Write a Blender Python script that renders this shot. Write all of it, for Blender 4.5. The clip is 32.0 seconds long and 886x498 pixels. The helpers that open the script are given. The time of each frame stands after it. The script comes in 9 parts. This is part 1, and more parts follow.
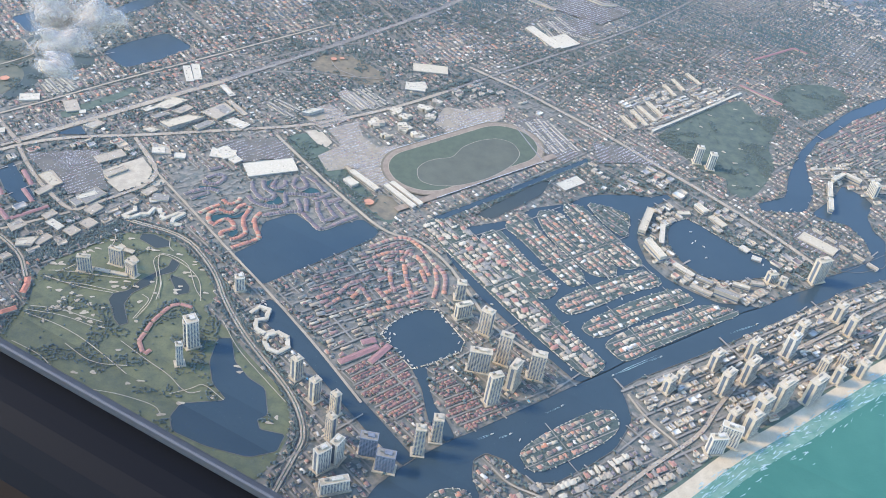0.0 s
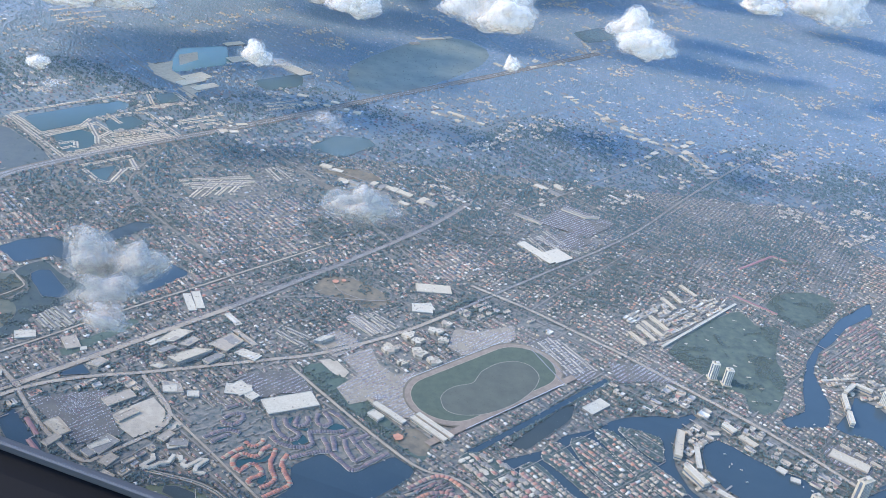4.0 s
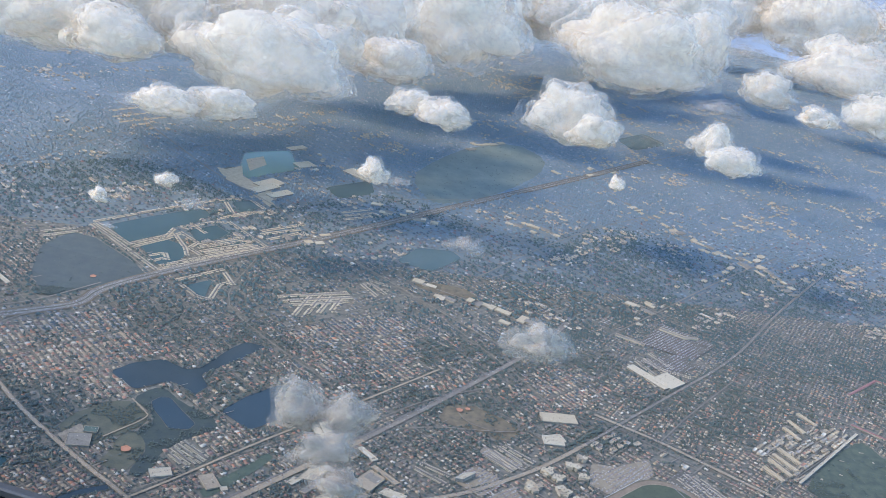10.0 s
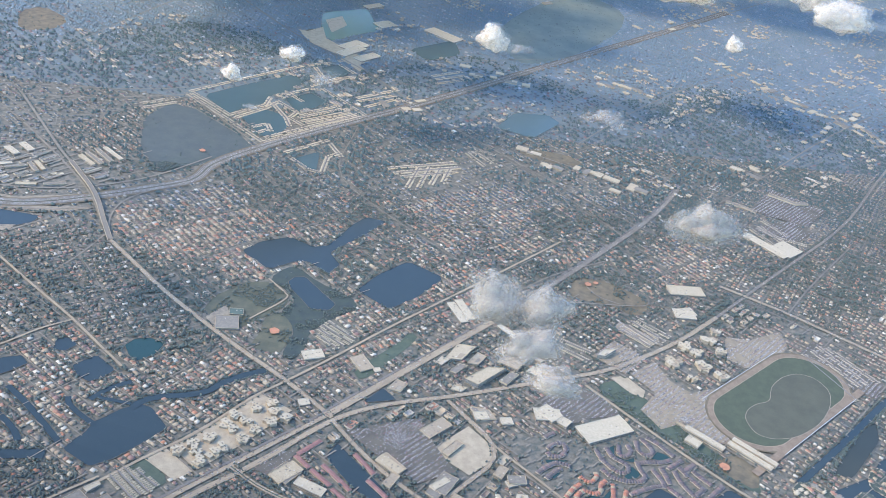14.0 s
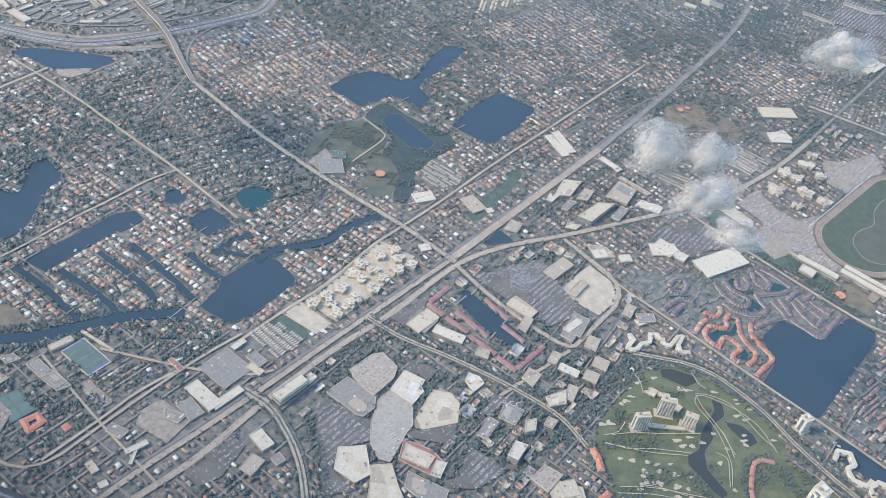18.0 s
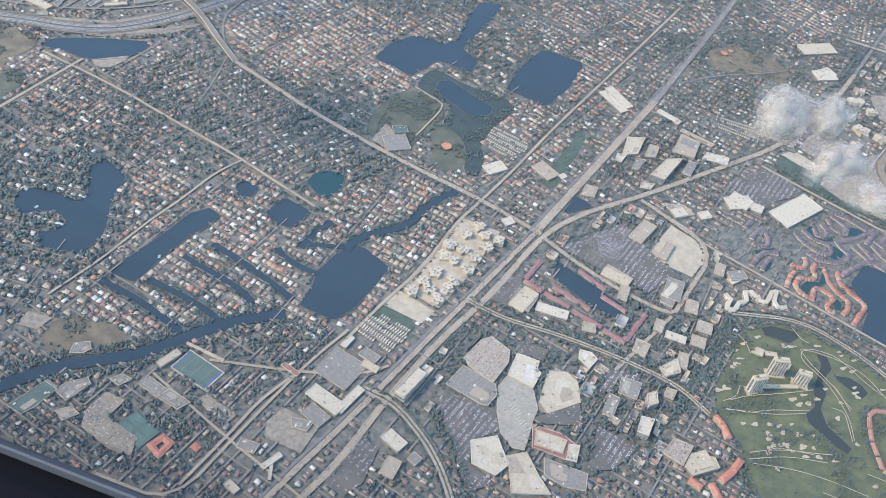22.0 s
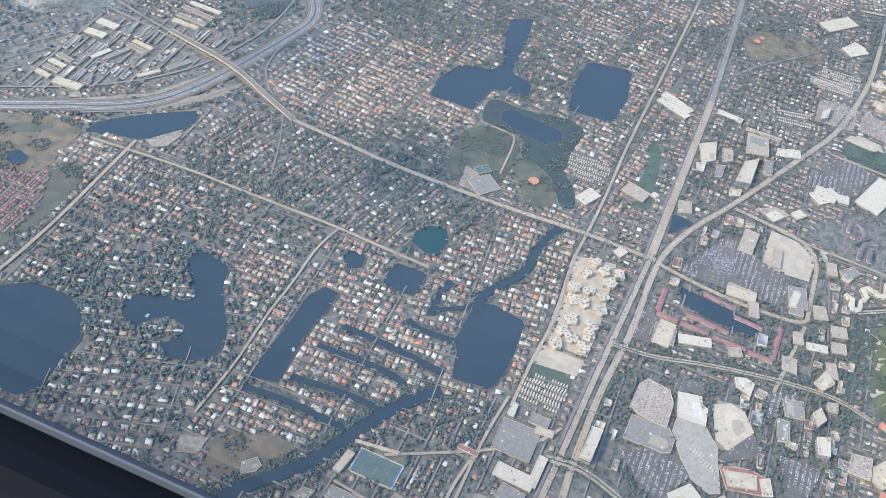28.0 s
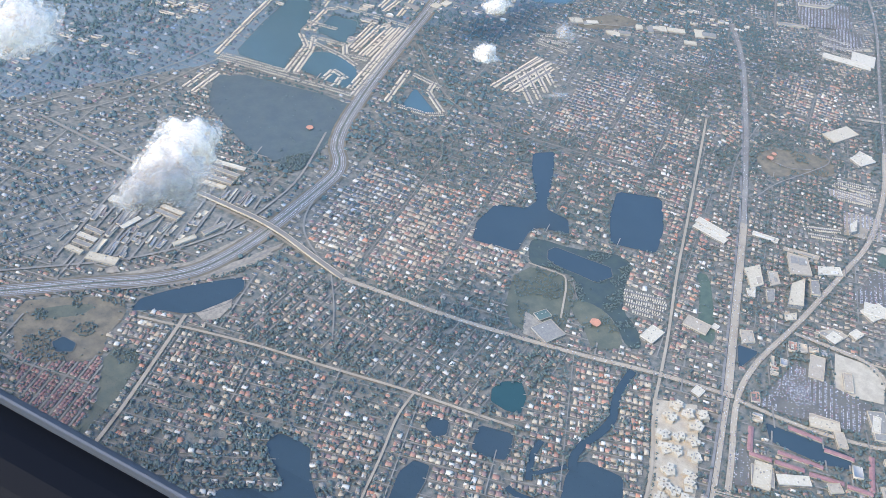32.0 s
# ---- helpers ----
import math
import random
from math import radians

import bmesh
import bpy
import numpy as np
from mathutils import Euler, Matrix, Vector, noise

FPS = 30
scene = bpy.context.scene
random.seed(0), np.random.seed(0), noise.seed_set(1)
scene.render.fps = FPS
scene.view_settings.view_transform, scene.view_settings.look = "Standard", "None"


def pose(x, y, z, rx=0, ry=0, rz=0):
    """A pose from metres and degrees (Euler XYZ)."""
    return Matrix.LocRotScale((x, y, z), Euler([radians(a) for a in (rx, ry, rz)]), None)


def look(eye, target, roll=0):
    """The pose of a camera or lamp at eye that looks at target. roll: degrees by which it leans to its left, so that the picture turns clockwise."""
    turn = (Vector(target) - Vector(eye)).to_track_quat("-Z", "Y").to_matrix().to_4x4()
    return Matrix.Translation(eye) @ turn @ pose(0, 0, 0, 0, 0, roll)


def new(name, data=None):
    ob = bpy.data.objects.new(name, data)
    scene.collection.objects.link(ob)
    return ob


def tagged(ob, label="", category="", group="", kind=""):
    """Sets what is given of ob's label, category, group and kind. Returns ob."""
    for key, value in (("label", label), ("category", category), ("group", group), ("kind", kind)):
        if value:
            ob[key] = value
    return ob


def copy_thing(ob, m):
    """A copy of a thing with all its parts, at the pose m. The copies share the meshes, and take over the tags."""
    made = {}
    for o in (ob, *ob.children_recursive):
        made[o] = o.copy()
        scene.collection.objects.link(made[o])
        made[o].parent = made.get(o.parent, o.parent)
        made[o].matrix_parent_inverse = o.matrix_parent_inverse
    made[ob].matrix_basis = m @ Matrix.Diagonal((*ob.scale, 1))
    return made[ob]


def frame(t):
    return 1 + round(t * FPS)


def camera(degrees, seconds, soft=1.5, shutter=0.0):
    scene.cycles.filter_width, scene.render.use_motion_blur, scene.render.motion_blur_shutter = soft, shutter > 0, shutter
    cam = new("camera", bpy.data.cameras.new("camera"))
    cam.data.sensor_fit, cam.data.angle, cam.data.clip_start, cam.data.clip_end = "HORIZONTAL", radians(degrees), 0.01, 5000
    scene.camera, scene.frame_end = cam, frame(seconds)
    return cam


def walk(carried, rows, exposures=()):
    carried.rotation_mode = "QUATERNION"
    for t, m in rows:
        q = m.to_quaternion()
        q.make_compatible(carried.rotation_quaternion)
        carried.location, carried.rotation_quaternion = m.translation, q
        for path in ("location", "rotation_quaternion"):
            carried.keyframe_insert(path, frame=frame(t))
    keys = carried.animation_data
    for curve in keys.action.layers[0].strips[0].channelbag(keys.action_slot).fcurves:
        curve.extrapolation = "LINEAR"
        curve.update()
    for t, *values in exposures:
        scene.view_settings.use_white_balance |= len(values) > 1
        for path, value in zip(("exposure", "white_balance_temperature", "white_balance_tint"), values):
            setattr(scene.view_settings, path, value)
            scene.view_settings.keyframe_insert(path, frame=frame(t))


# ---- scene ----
cam = camera(47.99, 32.0, soft=0.8)
PATH = [
    (0, (0.00, -0.00, 596.00), (7.20, 78.27, 534.18), 9.60),
    (0.5, (-14.78, 7.49, 596.18), (-6.77, 86.75, 535.74), 9.65),
    (1, (-29.65, 14.82, 596.30), (-20.71, 95.06, 537.29), 9.79),
    (1.5, (-44.59, 22.00, 596.35), (-34.64, 103.22, 538.87), 10.05),
    (2, (-59.60, 29.03, 596.34), (-48.64, 111.75, 541.22), 10.11),
    (2.5, (-74.67, 35.93, 596.27), (-62.62, 119.94, 543.38), 10.23),
    (3, (-89.81, 42.71, 596.15), (-76.85, 127.85, 545.32), 10.21),
    (3.5, (-105.00, 49.37, 595.98), (-91.18, 136.46, 548.83), 10.06),
    (4, (-120.24, 55.92, 595.76), (-105.83, 144.04, 550.73), 10.11),
    (4.5, (-135.52, 62.37, 595.49), (-121.13, 151.75, 553.03), 9.95),
    (5, (-150.85, 68.73, 595.18), (-136.01, 159.07, 554.95), 9.94),
    (5.5, (-166.22, 75.01, 594.83), (-150.98, 165.86, 555.91), 10.02),
    (6, (-181.62, 81.22, 594.45), (-166.04, 172.30, 556.22), 10.18),
    (6.5, (-197.04, 87.37, 594.03), (-181.17, 178.57, 556.21), 10.38),
    (7, (-212.49, 93.45, 593.58), (-196.73, 184.94, 556.40), 10.50),
    (7.5, (-227.95, 99.50, 593.10), (-211.71, 190.99, 556.15), 10.73),
    (8, (-243.43, 105.50, 592.59), (-226.82, 197.06, 555.96), 11.04),
    (8.5, (-258.92, 111.48, 592.07), (-241.87, 203.10, 555.82), 11.17),
    (9, (-274.41, 117.43, 591.52), (-257.45, 209.12, 555.40), 11.30),
    (9.5, (-289.90, 123.37, 590.95), (-273.25, 215.04, 554.62), 11.47),
    (10, (-305.38, 129.31, 590.37), (-288.69, 220.76, 553.51), 11.41),
    (10.5, (-320.86, 135.26, 589.78), (-304.66, 226.20, 551.48), 11.37),
    (11, (-336.32, 141.22, 589.18), (-319.76, 231.71, 549.97), 11.45),
    (11.5, (-351.75, 147.21, 588.58), (-335.49, 237.15, 548.01), 11.41),
    (12, (-367.17, 153.22, 587.97), (-351.27, 242.23, 545.24), 11.12),
    (12.5, (-382.55, 159.28, 587.37), (-366.39, 247.63, 543.39), 11.09),
    (13, (-397.90, 165.39, 586.76), (-381.40, 252.67, 540.83), 11.21),
    (13.5, (-413.21, 171.55, 586.16), (-396.51, 257.61, 538.05), 11.20),
    (14, (-428.48, 177.79, 585.57), (-411.73, 262.35, 534.89), 11.14),
    (14.5, (-443.70, 184.10, 585.00), (-426.36, 267.29, 532.29), 11.30),
    (15, (-458.87, 190.49, 584.43), (-441.21, 272.03, 529.30), 11.40),
    (15.5, (-473.98, 196.98, 583.89), (-455.89, 276.62, 526.19), 11.61),
    (16, (-489.03, 203.56, 583.36), (-470.48, 281.34, 523.31), 11.80),
    (16.5, (-504.01, 210.26, 582.86), (-485.04, 286.50, 520.99), 11.87),
    (17, (-518.91, 217.08, 582.38), (-499.54, 291.78, 518.78), 11.86),
    (17.5, (-533.74, 224.03, 581.93), (-514.07, 297.51, 517.02), 11.82),
    (18, (-548.49, 231.12, 581.51), (-528.47, 303.39, 515.36), 11.80),
    (18.5, (-563.16, 238.35, 581.13), (-542.68, 309.80, 514.23), 11.30),
    (19, (-577.73, 245.73, 580.79), (-556.56, 316.55, 513.44), 11.17),
    (19.5, (-592.21, 253.28, 580.48), (-570.18, 323.43, 512.70), 11.04),
    (20, (-606.59, 261.00, 580.22), (-583.90, 330.43, 511.92), 11.08),
    (20.5, (-620.86, 268.90, 580.00), (-597.45, 337.53, 511.14), 11.09),
    (21, (-635.02, 276.99, 579.84), (-610.94, 344.86, 510.45), 11.16),
    (21.5, (-649.07, 285.28, 579.72), (-624.22, 352.30, 509.78), 11.24),
    (22, (-663.00, 293.78, 579.66), (-637.51, 360.12, 509.31), 11.11),
    (22.5, (-676.80, 302.49, 579.65), (-650.61, 368.19, 508.96), 10.96),
    (23, (-690.48, 311.42, 579.71), (-663.54, 376.51, 508.73), 10.83),
    (23.5, (-704.02, 320.59, 579.83), (-676.29, 385.11, 508.63), 10.73),
    (24, (-717.43, 330.01, 580.01), (-688.97, 393.96, 508.60), 10.48),
    (24.5, (-730.69, 339.67, 580.27), (-701.46, 403.20, 508.78), 10.35),
    (25, (-743.81, 349.59, 580.59), (-713.79, 412.64, 509.01), 10.19),
    (25.5, (-756.77, 359.78, 580.99), (-725.97, 422.32, 509.29), 9.93),
    (26, (-769.57, 370.25, 581.47), (-738.08, 432.23, 509.59), 9.74),
    (26.5, (-782.22, 381.00, 582.02), (-750.06, 442.43, 509.96), 9.56),
    (27, (-794.70, 392.05, 582.66), (-761.78, 453.08, 510.61), 9.41),
    (27.5, (-807.00, 403.40, 583.39), (-773.07, 464.37, 511.76), 9.30),
    (28, (-819.13, 415.06, 584.20), (-784.10, 476.00, 513.07), 9.15),
    (28.5, (-831.08, 427.05, 585.11), (-794.77, 488.21, 514.82), 9.07),
    (29, (-842.85, 439.36, 586.11), (-805.30, 500.64, 516.58), 9.04),
    (29.5, (-854.42, 452.01, 587.21), (-815.68, 513.56, 518.57), 8.97),
    (30, (-865.81, 465.01, 588.40), (-825.90, 526.84, 520.70), 8.86),
    (30.5, (-876.99, 478.36, 589.70), (-835.81, 540.66, 523.19), 8.61),
    (31, (-887.96, 492.08, 591.11), (-845.90, 554.31, 525.09), 8.53),
    (31.5, (-898.73, 506.17, 592.63), (-855.52, 568.75, 527.69), 8.21),
    (32, (-909.29, 520.64, 594.25), (-864.85, 583.69, 530.61), 8.21),
]
EXPOSURES = [(0, 1.92, 6230, 14), (3, 1.97, 5900, 14), (4, 1.8, 5720, 14), (9, 1.4, 6200, 14), (11, 1.46, 6220, 14), (13, 1.69, 6340, 14), (19, 1.69, 6310, 14), (25, 1.75, 6460, 14), (32, 1.86, 6000, 14)]
walk(cam, [(t, look(eye, target, roll)) for t, eye, target, roll in PATH], EXPOSURES)

# ---- light: afternoon sun, hazy sky ----
scene.cycles.transparent_max_bounces = 40    # the clouds are many thin shells of mist
SUN_AZ, SUN_EL = 176.0, 41.0          # degrees; the azimuth counts from +x towards +y
world = bpy.data.worlds.new("world")
scene.world = world
world.use_nodes = True
wn = world.node_tree
sky = wn.nodes.new("ShaderNodeTexSky")
sky.sky_type, sky.sun_disc = "NISHITA", False
sky.sun_elevation, sky.sun_rotation = radians(SUN_EL), radians(90 - SUN_AZ)
sky.air_density, sky.dust_density, sky.ozone_density = 1.2, 0.1, 4.5
back = wn.nodes["Background"]
back.inputs["Strength"].default_value = 0.15
wn.links.new(sky.outputs[0], back.inputs["Color"])
sun_dir = Vector((math.cos(radians(SUN_AZ)) * math.cos(radians(SUN_EL)), math.sin(radians(SUN_AZ)) * math.cos(radians(SUN_EL)), math.sin(radians(SUN_EL))))
sun = new("sun", bpy.data.lights.new("sun", "SUN"))
sun.data.energy, sun.data.angle, sun.data.color = 1.15, radians(13), (1.0, 0.8, 0.5)
sun.matrix_world = look(sun_dir * 3000, (0, 0, 0))


# ---- materials ----
COAT = 1.0


def shader(name, rough=0.85, coat=None):
    m = bpy.data.materials.new(name)
    m.use_nodes = True
    t = m.node_tree
    b = t.nodes["Principled BSDF"]
    b.inputs["Roughness"].default_value = rough
    b.inputs["Coat Weight"].default_value = COAT if coat is None else coat
    # coat far glossier than real: its sky sheen stands in for haze
    b.inputs["Coat Roughness"].default_value, b.inputs["Coat IOR"].default_value = 0.8, 2.9
    return m, t, b


def coords(t, scale=1.0):
    g = t.nodes.new("ShaderNodeNewGeometry")
    v = t.nodes.new("ShaderNodeVectorMath")
    v.operation = "SCALE"
    t.links.new(g.outputs["Position"], v.inputs[0])
    v.inputs["Scale"].default_value = scale
    return v.outputs[0]


def noisy(t, metres, detail=4.0, rough=0.6):
    n = t.nodes.new("ShaderNodeTexNoise")
    n.inputs["Scale"].default_value = 1.0
    n.inputs["Detail"].default_value, n.inputs["Roughness"].default_value = detail, rough
    t.links.new(coords(t, 1.0 / metres), n.inputs["Vector"])
    return n.outputs["Fac"]


def ramp(t, fac, stops, constant=False):
    r = t.nodes.new("ShaderNodeValToRGB")
    r.color_ramp.interpolation = "CONSTANT" if constant else "LINEAR"
    e = r.color_ramp.elements
    while len(e) < len(stops):
        e.new(0.5)
    for k, (p, c) in enumerate(stops):
        e[k].position, e[k].color = p, (*c, 1)
    t.links.new(fac, r.inputs["Fac"])
    return r.outputs["Color"]


def mixed(t, fac, a, b, how="MIX"):
    n = t.nodes.new("ShaderNodeMix")
    n.data_type, n.blend_type = "RGBA", how
    for k, v in ((0, fac), (6, a), (7, b)):
        if isinstance(v, (int, float)):
            n.inputs[k].default_value = v
        elif isinstance(v, tuple):
            n.inputs[k].default_value = (*v, 1)
        else:
            t.links.new(v, n.inputs[k])
    return n.outputs[2]


def bumped(t, b, height, strength, distance):
    n = t.nodes.new("ShaderNodeBump")
    n.inputs["Strength"].default_value, n.inputs["Distance"].default_value = strength, distance
    t.links.new(height, n.inputs["Height"])
    t.links.new(n.outputs[0], b.inputs["Normal"])


def surface(name, dark, light, metres=6.0, fine=0.8, rough=0.85, coat=0.45, bump=0.0):
    """Two tones that drift over some metres, with finer grain on top."""
    m, t, b = shader(name, rough, coat)
    big, small = noisy(t, metres), noisy(t, fine, 2.0)
    c = mixed(t, ramp(t, big, [(0.35, (0, 0, 0)), (0.65, (1, 1, 1))]), dark, light)
    c = mixed(t, 0.22, c, ramp(t, small, [(0.3, (0.35, 0.35, 0.35)), (0.7, (1.0, 1.0, 1.0))]), "MULTIPLY")
    t.links.new(c, b.inputs["Base Color"])
    if bump:
        bumped(t, b, small, bump, fine)
    return m


def palette(name, colours, rough=0.8, grain=0.8, spread=0.45, gloss=2.9, hazed=False):
    """Each loose piece takes one of the colours, given with its share, and weathers a little."""
    m, t, b = shader(name, rough, 0.5)
    b.inputs["Coat IOR"].default_value = gloss
    # blue-tinted sheen imitates haze over distant pieces
    if hazed:
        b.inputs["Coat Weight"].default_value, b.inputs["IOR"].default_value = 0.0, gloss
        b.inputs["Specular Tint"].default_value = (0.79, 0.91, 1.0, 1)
    g = t.nodes.new("ShaderNodeNewGeometry")
    total, p, stops = sum(s for s, _ in colours), 0.0, []
    for s, c in colours:
        stops.append((p, c))
        p += s / total
    c = ramp(t, g.outputs["Random Per Island"], stops, True)
    tone = t.nodes.new("ShaderNodeMath")
    tone.operation = "FRACT"
    mul = t.nodes.new("ShaderNodeMath")
    mul.operation = "MULTIPLY"
    mul.inputs[1].default_value = 37.7
    t.links.new(g.outputs["Random Per Island"], mul.inputs[0])
    t.links.new(mul.outputs[0], tone.inputs[0])
    c = mixed(t, spread, c, ramp(t, tone.outputs[0], [(0, (0.62, 0.62, 0.62)), (1, (1.2, 1.17, 1.14))]), "MULTIPLY")
    c = mixed(t, 0.3, c, ramp(t, noisy(t, grain, 2.0), [(0.3, (0.4, 0.4, 0.4)), (0.7, (1, 1, 1))]), "MULTIPLY")
    t.links.new(c, b.inputs["Base Color"])
    return m


def city_ground():
    """Yards, lawns, bare soil, paving and tree shade between the houses, in patches of a few sizes."""
    m, t, b = shader("city_ground", 0.9)
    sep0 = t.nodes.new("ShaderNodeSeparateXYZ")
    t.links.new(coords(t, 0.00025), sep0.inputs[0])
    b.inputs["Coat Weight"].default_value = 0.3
    # gloss with a blue tint rises with distance, imitating haze
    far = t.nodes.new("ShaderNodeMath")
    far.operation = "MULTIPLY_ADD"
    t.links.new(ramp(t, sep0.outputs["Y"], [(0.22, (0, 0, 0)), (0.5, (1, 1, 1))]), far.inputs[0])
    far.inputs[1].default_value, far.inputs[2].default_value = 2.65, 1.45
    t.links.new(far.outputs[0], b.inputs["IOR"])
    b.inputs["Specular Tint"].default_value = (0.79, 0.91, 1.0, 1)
    green = mixed(t, noisy(t, 2.2, 3), (0.024, 0.044, 0.027), (0.066, 0.086, 0.048))
    pale = mixed(t, noisy(t, 3.5, 3), (0.15, 0.127, 0.08), (0.3, 0.242, 0.152))
    # inland suburbs are more wooded, and their cooler green stands in for haze
    sep = t.nodes.new("ShaderNodeSeparateXYZ")
    t.links.new(coords(t, -0.00009), sep.inputs[0])
    add = t.nodes.new("ShaderNodeMath")
    t.links.new(sep.outputs["Y"], add.inputs[0])
    t.links.new(noisy(t, 5.0, 5, 0.7), add.inputs[1])
    fac = ramp(t, add.outputs[0], [(0.475, (0, 0, 0)), (0.615, (1, 1, 1))])
    c = mixed(t, fac, green, pale)
    wide = ramp(t, noisy(t, 260.0, 3), [(0.35, (0.62, 0.7, 0.72)), (0.65, (1.1, 1.06, 1.0))])
    c = mixed(t, 1.0, c, wide, "MULTIPLY")
    t.links.new(c, b.inputs["Base Color"])
    bumped(t, b, noisy(t, 2.0, 3), 0.5, 0.8)
    return m


def water_surface(name, deep, pale, wave=1.2):
    m, t, b = shader(name, 0.12, 0.0)
    c = mixed(t, noisy(t, 45.0, 3), deep, pale)
    t.links.new(c, b.inputs["Base Color"])
    b.inputs["IOR"].default_value = 1.33
    bumped(t, b, noisy(t, wave, 3), 0.25, 0.25)
    return m


M = {}
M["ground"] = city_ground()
WATERS = [water_surface("lake_water", (0.04, 0.061, 0.067), (0.055, 0.076, 0.079)),
          water_surface("green_pond_water", (0.03, 0.07, 0.066), (0.04, 0.085, 0.078)),
          water_surface("clear_lake_water", (0.048, 0.082, 0.094), (0.062, 0.1, 0.11)),
          # colour paled to put haze over the far lakes
          water_surface("haze_paled_lake_water", (0.068, 0.115, 0.118), (0.085, 0.135, 0.138)),
          water_surface("murky_golf_water", (0.05, 0.058, 0.046), (0.066, 0.072, 0.056)),
          water_surface("quarry_water", (0.13, 0.215, 0.165), (0.17, 0.26, 0.2))]
GREENS = [surface("golf_turf", (0.06, 0.07, 0.014), (0.128, 0.126, 0.03), 12, 1.5, coat=0.3),
          surface("dark_golf_turf", (0.03, 0.048, 0.02), (0.085, 0.098, 0.042), 11, 1.5, coat=0.3),
          surface("dry_grass", (0.06, 0.066, 0.026), (0.12, 0.107, 0.045), 14, 1.5, coat=0.3),
          surface("brown_field", (0.105, 0.08, 0.034), (0.21, 0.15, 0.066), 10, 1.5, coat=0.3),
          surface("scrub", (0.04, 0.068, 0.03), (0.075, 0.1, 0.045), 7, 1.0, coat=0.3),
          surface("thicket_floor", (0.02, 0.038, 0.025), (0.04, 0.06, 0.035), 7, 1.0),
          # brighter green and more coat put haze into a far golf course
          surface("haze_paled_golf_turf", (0.045, 0.08, 0.05), (0.105, 0.14, 0.085), 38, 6.0, coat=0.7),
          surface("marsh_growth", (0.016, 0.034, 0.026), (0.036, 0.054, 0.03), 9, 1.0, coat=0.25),
          surface("dusky_field", (0.022, 0.04, 0.03), (0.044, 0.06, 0.04), 16, 2.0, coat=0.45)]
M["sand"] = surface("pale_sand", (0.385, 0.292, 0.163), (0.499, 0.386, 0.224), 7, 1.0)
M["dirt"] = surface("bare_dirt", (0.198, 0.148, 0.082), (0.354, 0.272, 0.155), 4, 0.9)
M["beach"] = surface("beach_sand", (0.46, 0.34, 0.18), (0.58, 0.44, 0.25), 14, 1.0)
M["asphalt"] = surface("worn_asphalt", (0.104, 0.089, 0.060), (0.156, 0.131, 0.086), 14, 0.5, coat=0.2)
M["road"] = surface("pale_road_paving", (0.312, 0.228, 0.119), (0.416, 0.307, 0.168), 25, 0.4)
M["highway"] = surface("highway_paving", (0.156, 0.124, 0.077), (0.218, 0.173, 0.107), 25, 0.4)
M["street"] = surface("street_paving", (0.185, 0.148, 0.092), (0.27, 0.215, 0.135), 25, 0.4)
M["concrete"] = surface("concrete", (0.395, 0.297, 0.168), (0.530, 0.411, 0.241), 5, 0.8)
M["line"] = surface("road_marking", (0.55, 0.55, 0.53), (0.7, 0.7, 0.67), 5, 0.8)
M["ballast"] = surface("rail_ballast", (0.16, 0.135, 0.1), (0.24, 0.2, 0.145), 6, 0.8)
M["white_roof"] = surface("white_roofing", (0.489, 0.391, 0.237), (0.593, 0.480, 0.301), 2.2, 0.7)
M["cream_roof"] = surface("cream_roofing", (0.447, 0.342, 0.189), (0.541, 0.421, 0.245), 2.0, 0.7)
M["grey_roof"] = surface("grey_roofing", (0.187, 0.153, 0.101), (0.265, 0.218, 0.142), 2.4, 0.7)
M["tan_roof"] = surface("tan_roofing", (0.333, 0.247, 0.138), (0.416, 0.312, 0.181), 2.2, 0.7)
M["mall_roof"] = surface("pale_grey_roofing", (0.31, 0.262, 0.175), (0.41, 0.345, 0.235), 3, 0.8, coat=0.25)
M["red_roof"] = surface("red_tile_roofing", (0.23, 0.085, 0.058), (0.33, 0.13, 0.09), 3, 0.7)
M["orange_roof"] = surface("orange_tile_roofing", (0.42, 0.115, 0.042), (0.55, 0.175, 0.065), 3, 0.7)
M["brown_roof"] = surface("brown_tile_roofing", (0.12, 0.085, 0.075), (0.19, 0.135, 0.115), 3, 0.7)
M["terra_roof"] = surface("terracotta_tile_roofing", (0.3, 0.11, 0.055), (0.42, 0.17, 0.09), 3, 0.7)
M["brick_roof"] = surface("rust_red_roofing", (0.24, 0.08, 0.042), (0.33, 0.125, 0.068), 5, 0.9)
M["pale_lot"] = surface("pale_lot_paving", (0.260, 0.203, 0.120), (0.354, 0.277, 0.168), 9, 0.6, coat=0.2)
M["lot"] = surface("lot_paving", (0.047, 0.057, 0.029), (0.218, 0.173, 0.101), 6, 1.1)
M["wall"] = surface("stucco_wall", (0.343, 0.272, 0.172), (0.489, 0.396, 0.258), 5, 0.8)
M["tower_wall"] = surface("tower_wall", (0.437, 0.342, 0.206), (0.582, 0.465, 0.292), 5, 0.8)
M["tower_grey"] = surface("grey_tower_wall", (0.13, 0.135, 0.145), (0.2, 0.21, 0.22), 5, 0.8)
M["glass"] = surface("window_band", (0.06, 0.08, 0.1), (0.12, 0.145, 0.17), 3, 0.6, rough=0.25)
M["pool"] = surface("pool_water", (0.1, 0.4, 0.42), (0.16, 0.5, 0.52), 5, 0.8, rough=0.15)
M["court"] = surface("sports_court", (0.048, 0.085, 0.048), (0.07, 0.115, 0.062), 5, 0.8)
